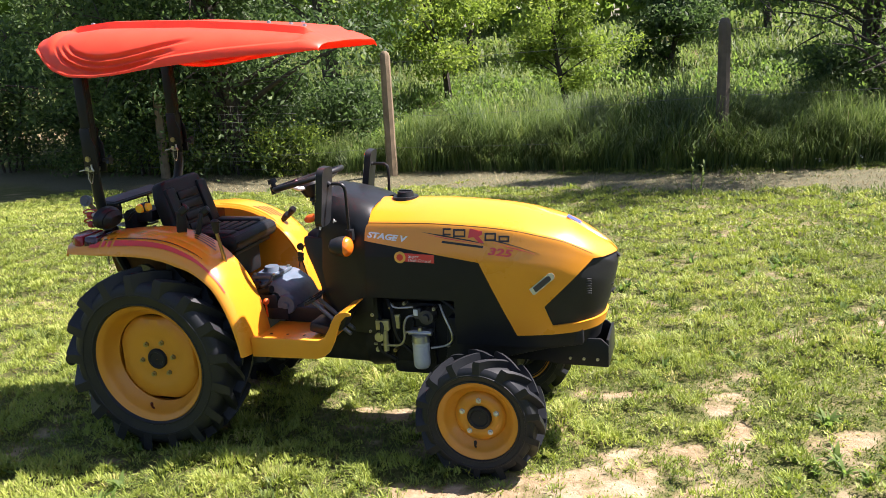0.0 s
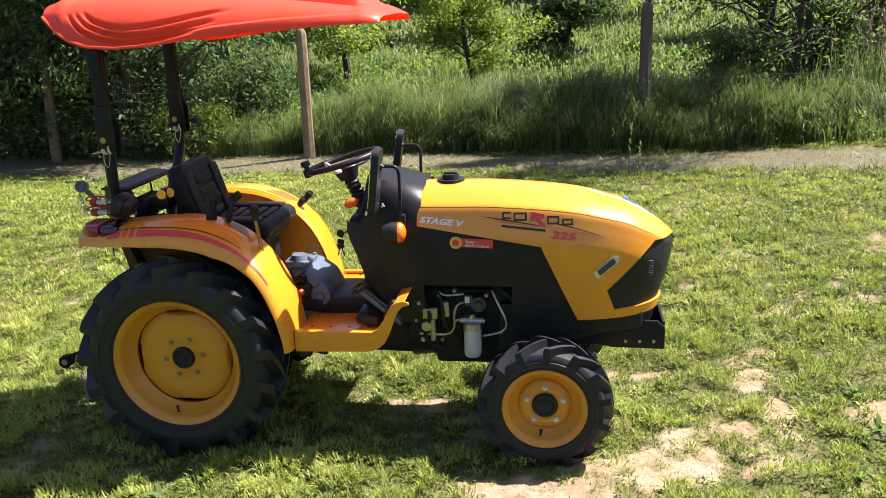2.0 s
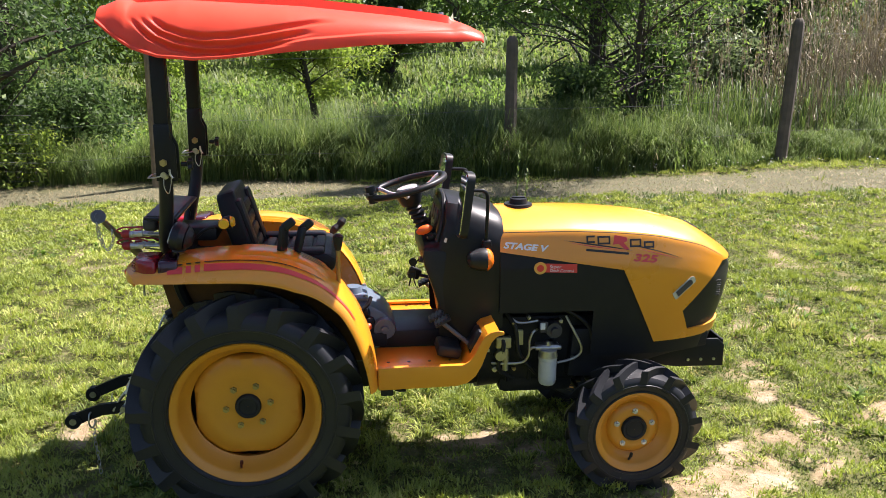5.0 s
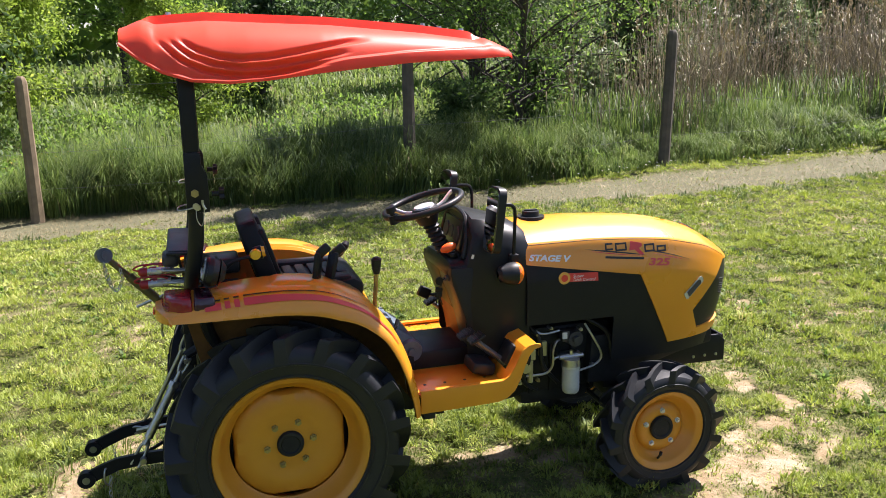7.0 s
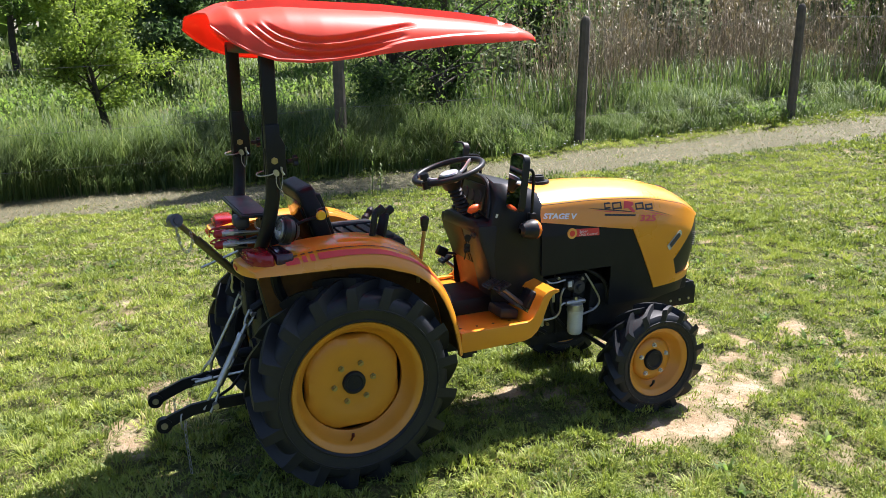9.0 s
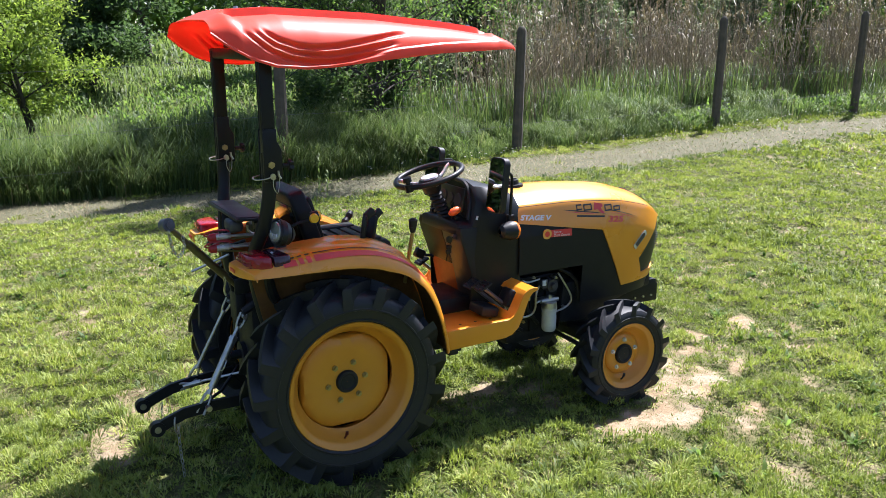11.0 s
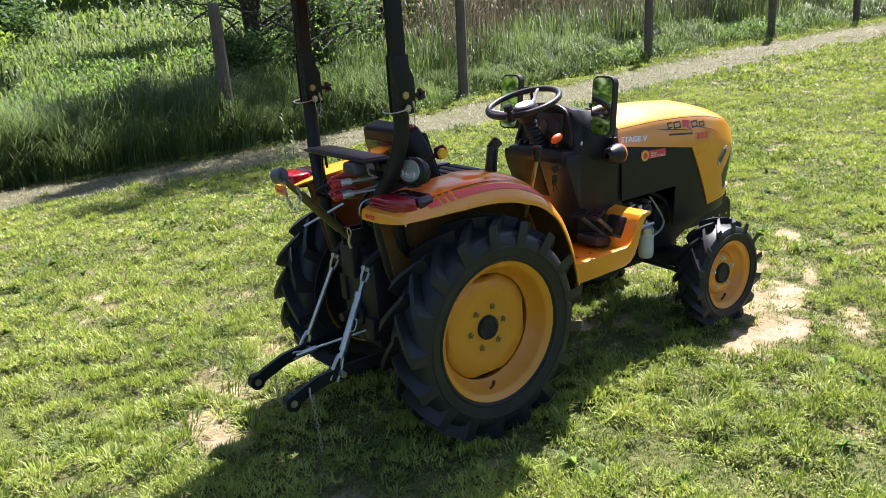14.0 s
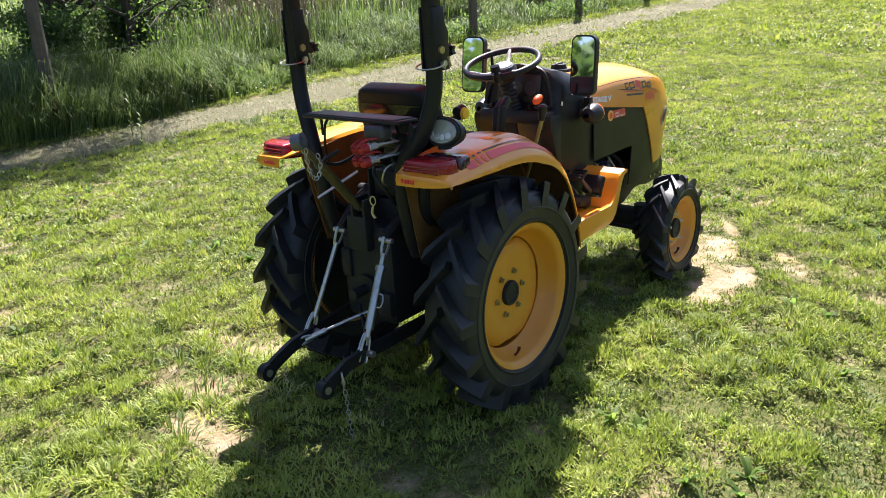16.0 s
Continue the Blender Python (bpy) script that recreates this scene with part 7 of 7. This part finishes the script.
lawn("lawn_grass", [(-1.8, 2.6, -1.95, 1.4, 200, 44, 0.062, 0.050, 0.0057, 13000), (2.6, 4.6, -2.6, 1.4, 135, 36, 0.070, 0.052, 0.0074, 8500), (-3.2, -1.8, 0.2, 1.4, 140, 40, 0.070, 0.052, 0.0064, 9000), (0.2, 2.6, -2.9, -1.95, 140, 40, 0.070, 0.052, 0.0066, 9000),
                    (-4.8, 5.5, 1.4, 3.6, 120, 32, 0.074, 0.052, 0.0080, 6400), (-8, 9, 3.6, 8.4, 27, 20, 0.095, 0.052, 0.0145, 3300), (4.6, 12, -3.2, 3.6, 28, 20, 0.095, 0.054, 0.0150, 2800), (9, 27, 3.6, 8.4, 18, 16, 0.13, 0.085, 0.027, 800),
                    (12, 36, -2.5, 3.6, 11, 14, 0.17, 0.09, 0.038, 460), (-10, -4.8, -2.9, 3.6, 24, 18, 0.10, 0.060, 0.020, 1500), (-4.8, -3.2, -2.9, 1.4, 45, 22, 0.09, 0.056, 0.014, 3000), (-3.2, -1.8, -2.9, 0.2, 90, 30, 0.075, 0.052, 0.0095, 5200), (-1.8, 0.2, -2.9, -1.95, 90, 30, 0.075, 0.052, 0.0095, 5200), (-8, 4.6, -8, -2.9, 17, 18, 0.10, 0.058, 0.021, 1400), (4.6, 14, -8, -3.2, 12, 16, 0.12, 0.065, 0.027, 800)], 11, "short uneven clumpy sunlit lawn grass")

# broad-leaved weeds among the grass
rng = np.random.default_rng(14)
n = 900
cx, cy = rng.uniform(-3.2, 5, n), rng.uniform(-1.6, 5.5, n)
k = (bareness(cx, cy) < 0.6) & (fbm(cx + 50, cy + 8, 1.1, 3) > 0.52)
cx, cy = cx[k], cy[k]
rep = 9
x, y = np.repeat(cx, rep), np.repeat(cy, rep)
n = len(x)
v, f = blades(n, x, y, ground_z(x, y), rng.uniform(0.04, 0.11, n), rng.uniform(0.010, 0.024, n), rng.uniform(0.6, 0.95, n), rng, 0.6)
soup("lawn_weeds", v, f, M_LEAF, None, "flat broad-leaved weeds in the lawn", "weeds", "stuff")

rng = np.random.default_rng(5)
n = 20000
x = rng.uniform(-7, 22, n)
ne, fa = path_edges(x)
y = rng.uniform(0, 1, n) * (fa - ne + 0.5) + ne - 0.25
v, f = blades(n, x, y, ground_z(x, y) + 0.004, rng.uniform(0.03, 0.12, n), rng.uniform(0.004, 0.009, n), rng.uniform(0.85, 0.97, n), rng)
soup("dry_clippings", v, f, M_STRAW, None, "dry straw clippings scattered over the path", "straw", "stuff")


# ragged tufts along the near edge of the path
rng = np.random.default_rng(19)
cx = rng.uniform(-6, 14, 240)
cy = path_edges(cx)[0] + rng.normal(-0.05, 0.16, 240)
rep = 26
x, y = np.repeat(cx, rep) + rng.normal(0, 0.05, 240 * rep), np.repeat(cy, rep) + rng.normal(0, 0.05, 240 * rep)
size = np.repeat(rng.uniform(0.04, 0.12, 240), rep)
v, f = blades(240 * rep, x, y, ground_z(x, y) - 0.004, size * rng.uniform(0.6, 1.1, 240 * rep), rng.uniform(0.007, 0.013, 240 * rep), rng.uniform(0.2, 0.85, 240 * rep), rng, 0.8)
soup("path_tufts", v, f, M_TALL, None, "ragged green tufts along the path", "grass", "stuff")


def tall(name, zones, seed, material, label, category="grass", arched=True):
    r = np.random.default_rng(seed)
    vs, fs, o = [], [], 0
    for x0, x1, y0, y1, per, size, width in zones:
        n = int((x1 - x0) * (y1 - y0) * per)
        x, y = r.uniform(x0, x1, n), r.uniform(y0, y1, n)
        front = np.maximum(path_edges(x)[1], fence_line(x) - 0.25 - 0.4 * (1 - smoothstep(4.5, 6.5, x)))
        dens = fbm(x, y, 0.55, 4)
        keep = (y > front + 0.05 + 0.25 * r.random(n)) & (r.random(n) < 0.35 + 1.3 * dens)
        x, y, dens, front = x[keep], y[keep], dens[keep], front[keep]
        n = len(x)
        edge = (0.40 + 0.60 * smoothstep(0.0, 0.8, y - front)) * (0.25 + 1.5 * fbm(x + 30, y, 0.9, 4) ** 1.2)
        edge = edge * (1 - 0.42 * smoothstep(3.6, 6.2, x) * (1 - smoothstep(10.5, 12.0, y)))
        L = size * (0.55 + 0.6 * r.random(n)) * edge * (0.55 + 0.9 * dens)
        flow = None
        if arched:      # tufts: neighbours lean one way
            flow = 2 * math.pi * 1.6 * fbm(x + 70, y + 9, 1.7, 3) + r.normal(0, 0.75, n)
        v, f = blades(n, x, y, ground_z(x, y) - 0.01, L, width * (0.7 + 0.6 * r.random(n)), 0.25 + 0.75 * r.random(n), r, 1.5, flow, arched)
        vs.append(v)
        fs.append(f + o)
        o += len(v)
    return soup(name, np.concatenate(vs), np.concatenate(fs), material, None, label, category, "stuff")


tall("tall_grass", [(-10, 13, 7.0, 10.3, 1650, 1.02, 0.0092), (13, 32, 7.4, 11.5, 260, 1.05, 0.022)], 21, M_TALL, "tall uncut green grass along the fence")
tall("meadow_grass", [(-12, 16, 9.9, 16, 330, 0.55, 0.016), (-18, 24, 16, 25, 110, 0.5, 0.034), (-26, 36, 25, 48, 24, 0.6, 0.09)], 23, M_MEADOW, "bright uncut meadow grass on the bank behind the fence", "grass", False)
tall("dry_grass", [(-9, 14, 7.3, 11, 38, 0.80, 0.008), (14, 30, 8, 12, 16, 0.9, 0.013)], 22, M_STRAW, "dry pale stems among the tall grass")

# leafy herbs in the meadow and along the fence
rng = np.random.default_rng(61)
n = 84000
x, y = rng.uniform(-12, 16, n), 7.7 + rng.random(n) ** 1.2 * 12
keep = (y > path_edges(x)[1] + 0.3) & (fbm(x + 11, y + 5, 0.7, 4) > 0.47)
x, y = x[keep], y[keep]
n = len(x)
v, f = blades(n, x, y, ground_z(x, y) + rng.random(n) ** 0.7 * 0.5 * fbm(x, y, 0.9, 3) * 1.3, rng.uniform(0.05, 0.13, n) * (1 + 0.04 * (y - 8)), rng.uniform(0.018, 0.036, n) * (1 + 0.05 * (y - 8)), rng.uniform(0.5, 0.95, n), rng, 0.8)
soup("meadow_herbs", v, f, M_LEAF, None, "leafy green herbs among the meadow grass", "weeds", "stuff")

# small flowers: white by the path, yellow in the meadow
for nm, count, x0, x1, far, spread, up, m, lb in (("white_flowers", 150, 2.5, 16, 0.0, 0.35, 0.14, M_FLOWERWHITE, "tiny white flowers along the path"), ("yellow_flowers", 90, -4.6, -1.2, 2.4, 1.6, 0.55, M_FLOWER, "small yellow flowers in the meadow")):
    x = rng.uniform(x0, x1, count)
    y = path_edges(x)[1] + far + rng.uniform(0, spread, count)
    z = ground_z(x, y) + up * rng.uniform(0.5, 1.2, count)
    rep = 6
    v, f = blades(count * rep, np.repeat(x, rep), np.repeat(y, rep), np.repeat(z, rep), rng.uniform(0.018, 0.03, count * rep), rng.uniform(0.010, 0.016, count * rep), rng.uniform(0.7, 0.95, count * rep), rng, 0.3)
    soup(nm, v, f, m, None, lb, "flowers", "stuff")

# one tall weed by the edge of the path
weed = thing("weed_stalk", "single thin weed standing by the path", "weed", at=(2.34, 5.92, float(ground_z(2.34, 5.92))))
for dx, hh in ((0.0, 0.62), (0.10, 0.40)):
    bm = bm_new()
    tube(bm, [(dx, 0, -0.02), (dx + 0.01, 0.0, hh * 0.5), (dx + 0.03, 0.01, hh)], 0.005, 5, 3, 0.002)
    part("stem", bm, M_TALL, weed)
    k = 16
    zz = rng.uniform(0.25, 1.0, k) * hh
    v, f = blades(k, dx + 0.03 * zz / hh, np.zeros(k), zz, rng.uniform(0.05, 0.11, k), rng.uniform(0.010, 0.018, k), rng.uniform(0.4, 0.85, k), rng, 0.6)
    soup("leaves", v, f, M_TALL, weed)

# reeds: thin leaning stalks with feathery heads and dry hanging leaves
rng = np.random.default_rng(31)
n = 9000
x = rng.uniform(5.6, 29, n)
y = 8.9 + rng.random(n) ** 1.2 * 4.8 + 0.05 * np.maximum(x - 12, 0)
keep = rng.random(n) < smoothstep(0.44, 0.66, fbm(x, y, 0.9, 3) + 0.014 * (x - 9))
x, y = x[keep], y[keep]
n = len(x)
z = ground_z(x, y)
L = rng.uniform(1.3, 2.9, n) * (0.75 + 0.5 * fbm(x + 12, y, 0.6, 3))
bent = rng.random(n) < 0.06
dx, dy = rng.normal(0, 0.12, n) + np.where(bent, rng.normal(0, 0.6, n), 0), rng.normal(0, 0.09, n)
L = np.where(bent, L * 0.7, L)
r0 = rng.uniform(0.0030, 0.0062, n)
rings = []
for k in range(3):
    a = 2 * math.pi * k / 3
    b = np.stack([x + r0 * math.cos(a), y + r0 * math.sin(a), z], 1)
    m = np.stack([x + dx * L * 0.35 + r0 * math.cos(a), y + dy * L * 0.35 + r0 * math.sin(a), z + L * 0.5], 1)
    t = np.stack([x + dx * L + 0.4 * r0 * math.cos(a), y + dy * L + 0.4 * r0 * math.sin(a), z + L], 1)
    rings.append(np.stack([b, m, t], 1))
allv = np.stack(rings, 1).reshape(n, 9, 3)
idx = (np.arange(n) * 9)[:, None]
fl = []
for k in range(3):
    j = (k + 1) % 3
    for lv in range(2):
        fl.append(idx + np.array([[k * 3 + lv, j * 3 + lv, j * 3 + lv + 1, k * 3 + lv + 1]]))
soup("reeds", allv.reshape(-1, 3), np.concatenate(fl, 1).reshape(-1, 4), M_REED, None, "dense stand of dry tan reeds behind the fence", "reeds", "stuff")
# dry leaves along the stalks
rep = 3
h = rng.uniform(0.15, 0.85, n * rep)
px, py, pl = [np.repeat(q, rep) for q in (x, y, L)]
v, f = blades(n * rep, px + np.repeat(dx, rep) * pl * h * h, py + np.repeat(dy, rep) * pl * h * h, np.repeat(z, rep) + pl * h, rng.uniform(0.16, 0.42, n * rep), rng.uniform(0.006, 0.013, n * rep), rng.uniform(0.3, 0.95, n * rep), rng, 1.6)
soup("reed_leaves", v, f, M_STRAW, None, "dry bent leaves on the reed stalks", "reeds", "stuff")
pick = (rng.random(n) < 0.20) & ~bent
hx, hy, hz = (x + dx * L)[pick], (y + dy * L)[pick], (z + L)[pick]
rep = 16
v, f = blades(len(hx) * rep, np.repeat(hx, rep) + rng.normal(0, 0.018, len(hx) * rep), np.repeat(hy, rep) + rng.normal(0, 0.018, len(hx) * rep), np.repeat(hz, rep) - rng.uniform(0.0, 0.20, len(hx) * rep), rng.uniform(0.05, 0.12, len(hx) * rep), np.full(len(hx) * rep, 0.020), rng.uniform(0.3, 0.9, len(hx) * rep), rng)
soup("reed_plumes", v, f, M_STRAW, None, "pale feathery reed plumes", "reeds", "stuff")
# young green shoots between the dry stalks
n = 9000
x = rng.uniform(5.2, 29, n)
y = 8.6 + rng.random(n) * 3.6 + 0.05 * np.maximum(x - 12, 0)
v, f = blades(n, x, y, ground_z(x, y), rng.uniform(0.6, 1.25, n), rng.uniform(0.010, 0.020, n), rng.uniform(0.1, 0.6, n), rng, 1.2, None, True)
soup("reed_shoots", v, f, M_TALL, None, "young green reed shoots among the dry stalks", "reeds", "stuff")


def tree(name, x, y, height, trunk_r, spread, first, leaves, leaf, material, seed, label, category="tree", stems=1, limbs=12, droop=0.0, dense=0.5, tilt=(0, 0), crown=0.0, group=""):
    """A tapered trunk with limbs and twigs, and leaves set round the twigs."""
    r = random.Random(seed)
    g = np.random.default_rng(seed)
    z0 = float(ground_z(x, y)) - 0.05
    t = thing(name, label, category, group, at=(x, y, z0))
    bm = bm_new()
    tips = []
    for sN in range(stems):
        lean = Vector((r.uniform(-0.18, 0.18), r.uniform(-0.18, 0.18), 0)) * (1.0 if stems == 1 else 1.2) + Vector((*tilt, 0))
        off = Vector((r.uniform(-0.1, 0.1), r.uniform(-0.1, 0.1), 0)) * (stems > 1) * 2
        h = height * r.uniform(0.8, 0.95)
        p = [off + Vector((lean.x * h * f + r.uniform(-0.04, 0.04) * h * 0.3, lean.y * h * f + r.uniform(-0.04, 0.04) * h * 0.3, h * f)) for f in (0, 0.2, 0.4, 0.6, 0.8, 1.0)]
        p[0] = off
        tube(bm, p, trunk_r, 7, 3, trunk_r * 0.18)
        tips.append((p[-1], 0.3))
        for k in range(limbs):
            f = first + (1 - first) * (k + r.random() * 0.8) / limbs
            f = min(f, 0.97)
            i = min(int(f * 5), 4)
            a = p[i].lerp(p[i + 1], f * 5 - i)
            ang = r.uniform(0, 2 * math.pi)
            ln = spread * r.uniform(0.55, 1.1) * (1.15 - 0.75 * (f - first) / (1 - first + 0.01))
            up = r.uniform(0.25, 0.75) - droop * r.random()
            d = Vector((math.cos(ang), math.sin(ang), up))
            e = a + d * ln
            mid = a.lerp(e, 0.5) + Vector((r.uniform(-0.1, 0.1), r.uniform(-0.1, 0.1), 0.1 - droop * 0.05)) * ln
            tube(bm, [a, mid, e], trunk_r * 0.38 * (1.1 - 0.7 * f), 5, 3, 0.006)
            tips += [(e, 0.30 * ln + 0.12), (mid, 0.28 * ln + 0.12), (mid.lerp(e, 0.5), 0.28 * ln + 0.1)]
            for q in range(3):
                b = a.lerp(e, r.uniform(0.35, 0.95))
                w = b + Vector((r.uniform(-1, 1), r.uniform(-1, 1), r.uniform(-0.35 - droop, 0.6))) * ln * 0.5
                tube(bm, [b, b.lerp(w, 0.5) + Vector((0, 0, 0.03)), w], 0.010 * height / 4, 4, 2, 0.003)
                tips.append((w, 0.22 * ln + 0.08))
    part("trunk", bm, M_BARK, t, "dark rough bark")
    c = np.array([list(q) for q, s in tips])
    sz = np.array([s for q, s in tips])
    share = np.maximum(c[:, 2], 0.2) ** crown
    pick = g.choice(len(c), leaves, p=share / share.sum())
    pos = c[pick] + g.normal(0, 1, (leaves, 3)) * (sz[pick] * dense)[:, None] * np.array([1, 1, 0.8])
    pos[:, 2] = np.maximum(pos[:, 2], 0.1)
    d1 = g.normal(0, 1, (leaves, 3))
    d1 /= np.linalg.norm(d1, axis=1)[:, None]
    d2 = np.cross(d1, g.normal(0, 1, (leaves, 3)))
    d2 /= np.linalg.norm(d2, axis=1)[:, None] + 1e-9
    ll = (leaf * g.uniform(0.6, 1.3, leaves))[:, None]
    nrm = np.cross(d1, d2)
    v = np.stack([pos - d1 * ll, pos + d2 * ll * 0.42 + nrm * ll * 0.12, pos + d1 * ll, pos - d2 * ll * 0.42 + nrm * ll * 0.12], 1).reshape(-1, 3)
    o = (np.arange(leaves) * 4)[:, None]
    f = np.concatenate([o + np.array([[0, 1, 2]]), o + np.array([[0, 2, 3]])], 1).reshape(-1, 3)
    cr = soup("crown", v, f, material, t)
    cr["label"] = "loose leafy crown"
    return t


tree("young_tree", -0.3, 13.9, 4.1, 0.055, 1.10, 0.20, 25000, 0.040, M_LEAFBRIGHT, 1, "slender young tree with fresh bright green leaves", stems=2, limbs=15, dense=0.42)
tree("round_bush", 1.6, 19.4, 3.6, 0.08, 1.25, 0.08, 16000, 0.070, M_LEAFDARK, 2, "dark green rounded bush tree in the meadow", limbs=16)
tree("old_willow", -8.9, 21.7, 8.0, 0.32, 3.0, 0.2, 22000, 0.085, M_LEAFSILVER, 3, "old willow with silvery leaves", limbs=16, droop=0.3)
tree("thin_tree", -3.8, 17.5, 6.0, 0.10, 1.9, 0.12, 24000, 0.062, M_LEAFBRIGHT, 4, "meadow tree with a loose yellow-green crown", limbs=18)
tree("fence_tree", 5.36, 10.4, 7.6, 0.070, 2.1, 0.08, 42000, 0.038, M_LEAF, 5, "slim dark-stemmed tree leafy down to the grass", stems=2, limbs=20, tilt=(-0.13, -0.19), crown=1.3)
tree("spreading_tree", 5.1, 12.3, 7.6, 0.11, 2.5, 0.12, 40000, 0.043, M_LEAFDARK, 6, "spreading dark tree with several limbs", stems=3, limbs=14, tilt=(-0.13, -0.22), crown=1.4)
tree("shade_willow", -5.7, 10.6, 7.0, 0.17, 2.4, 0.16, 46000, 0.058, M_LEAFDARK, 7, "dark shady willow with low branches", group="willows by the fence", stems=2, limbs=20, droop=0.4, crown=0.6)
tree("shade_willow", -8.5, 11.6, 7.0, 0.15, 2.6, 0.14, 44000, 0.060, M_LEAFDARK, 8, "dark shady willow with low branches", group="willows by the fence", stems=3, limbs=17, droop=0.4, crown=0.6)
tree("shade_willow", -11.5, 13.0, 7.0, 0.18, 2.6, 0.1, 13000, 0.08, M_LEAFDARK, 9, "dark shady willow with low branches", group="willows by the fence", stems=2, limbs=14, droop=0.4)
tree("reed_bush", 16.4, 10.6, 3.2, 0.05, 0.85, 0.12, 8000, 0.06, M_LEAF, 10, "green bush growing among the reeds", "bush", stems=2, limbs=10)
tree("bank_tree", 12.0, 17.5, 6.5, 0.12, 1.9, 0.25, 8000, 0.09, M_LEAFDARK, 12, "dark green tree beyond the reeds", group="trees beyond the reeds", stems=2, limbs=12)
tree("bank_tree", 18.5, 17.0, 6.5, 0.12, 1.9, 0.2, 8000, 0.09, M_LEAFSILVER, 13, "silvery-leaved tree beyond the reeds", group="trees beyond the reeds", stems=2, limbs=12)
tree("bank_tree", 9.0, 20.0, 7.0, 0.13, 2.2, 0.25, 8000, 0.10, M_LEAFDARK, 14, "dark green tree beyond the reeds", group="trees beyond the reeds", stems=2, limbs=12)
tree("bank_tree", 25.0, 18.0, 7.0, 0.13, 2.4, 0.2, 8000, 0.10, M_LEAFSILVER, 15, "silvery-leaved tree beyond the reeds", group="trees beyond the reeds", stems=2, limbs=12)
tree("bank_tree", 33.0, 15.0, 7.0, 0.13, 2.4, 0.2, 7000, 0.11, M_LEAFBRIGHT, 16, "fresh green tree beyond the reeds", group="trees beyond the reeds", stems=2, limbs=12)
tree("meadow_tree", -2.0, 25.0, 6.0, 0.12, 1.9, 0.2, 7500, 0.10, M_LEAF, 17, "mid-green leafy tree at the back of the meadow", group="trees at the back of the meadow", limbs=14)
tree("meadow_tree", 4.5, 27.0, 7.0, 0.14, 2.2, 0.2, 7500, 0.11, M_LEAFDARK, 18, "dark leafy tree at the back of the meadow", group="trees at the back of the meadow", limbs=14)
tree("meadow_tree", -6.0, 28.0, 7.0, 0.14, 2.2, 0.2, 7500, 0.11, M_LEAFBRIGHT, 19, "bright green leafy tree at the back of the meadow", group="trees at the back of the meadow", limbs=14)

for k, (bx, by, bh, wide) in enumerate(((-5.0, 10.6, 1.9, 0.95), (-6.4, 10.9, 2.3, 0.95), (-4.1, 11.6, 1.5, 0.9), (-7.8, 10.3, 2.2, 0.85), (-9.4, 10.5, 2.4, 0.85), (-11.6, 10.8, 2.6, 0.85), (4.5, 11.4, 1.4, 0.7), (5.6, 10.9, 1.8, 0.5))):
    tree("dark_shrub", bx, by, bh, 0.030, wide, 0.05, 8000, 0.048, M_LEAFDARK, 40 + k, "dense dark green shrub by the fence", "shrub", group="shrubs by the fence", stems=4, limbs=9, dense=0.75)
for k, (bx, by, bh) in enumerate(((-7.2, 10.6, 1.3), (-4.6, 10.2, 0.9))):
    tree("flowering_shrub", bx, by, bh, 0.020, 0.6, 0.05, 3200, 0.040, M_LEAFBRIGHT, 60 + k, "low yellow-green flowering shrub by the fence", "shrub", stems=4, limbs=8, dense=0.7)
for k, (bx, by, bh) in enumerate(((7.6, 14.6, 3.2), (10.4, 15.2, 3.8), (13.4, 14.9, 3.4), (16.6, 15.6, 4.0), (20.0, 15.2, 3.6), (23.6, 16.0, 4.2))):
    tree("bank_bush", bx, by, bh, 0.05, 1.35, 0.06, 12000, 0.072, M_LEAFDARK if k % 2 else M_LEAFSILVER, 70 + k, "shady dark green bush behind the reeds" if k % 2 else "silvery green bush behind the reeds", "bush", group="bushes behind the reeds", stems=3, limbs=11, dense=0.65)

# the far wood, and the trees behind the lawn
def wood(name, n, a0, a1, r0, r1, big, material, seed, label):
    rng = np.random.default_rng(seed)
    ang = rng.uniform(radians(a0), radians(a1), n)
    rad = rng.uniform(r0, r1, n)
    x, y = 2 + rad * np.cos(ang) * 1.25, rad * np.sin(ang)
    h = rng.random(n) ** 0.8 * (6 + 6 * fbm(x, y, 0.12, 3))
    pos = np.stack([x, y, ground_z(x, y) + h], 1)
    d1 = rng.normal(0, 1, (n, 3))
    d1 /= np.linalg.norm(d1, axis=1)[:, None]
    d2 = np.cross(d1, rng.normal(0, 1, (n, 3)))
    d2 /= np.linalg.norm(d2, axis=1)[:, None]
    ll = (big * rng.uniform(0.36, 1.0, n))[:, None]
    v = np.stack([pos - d1 * ll, pos + d2 * ll * 0.6, pos + d1 * ll, pos - d2 * ll * 0.6], 1).reshape(-1, 3)
    o = (np.arange(n) * 4)[:, None]
    f = np.concatenate([o + np.array([[0, 1, 2]]), o + np.array([[0, 2, 3]])], 1).reshape(-1, 3)
    soup(name, v, f, material, None, label, "woods", "stuff")


wood("far_wood", 40000, -20, 152, 36, 60, 0.78, M_LEAF, 77, "dense dark wood in the distance")
wood("near_wood", 16000, 152, 340, 52, 70, 1.5, M_LEAFDARK, 78, "dark wood across the lawn, seen in the mirrors")
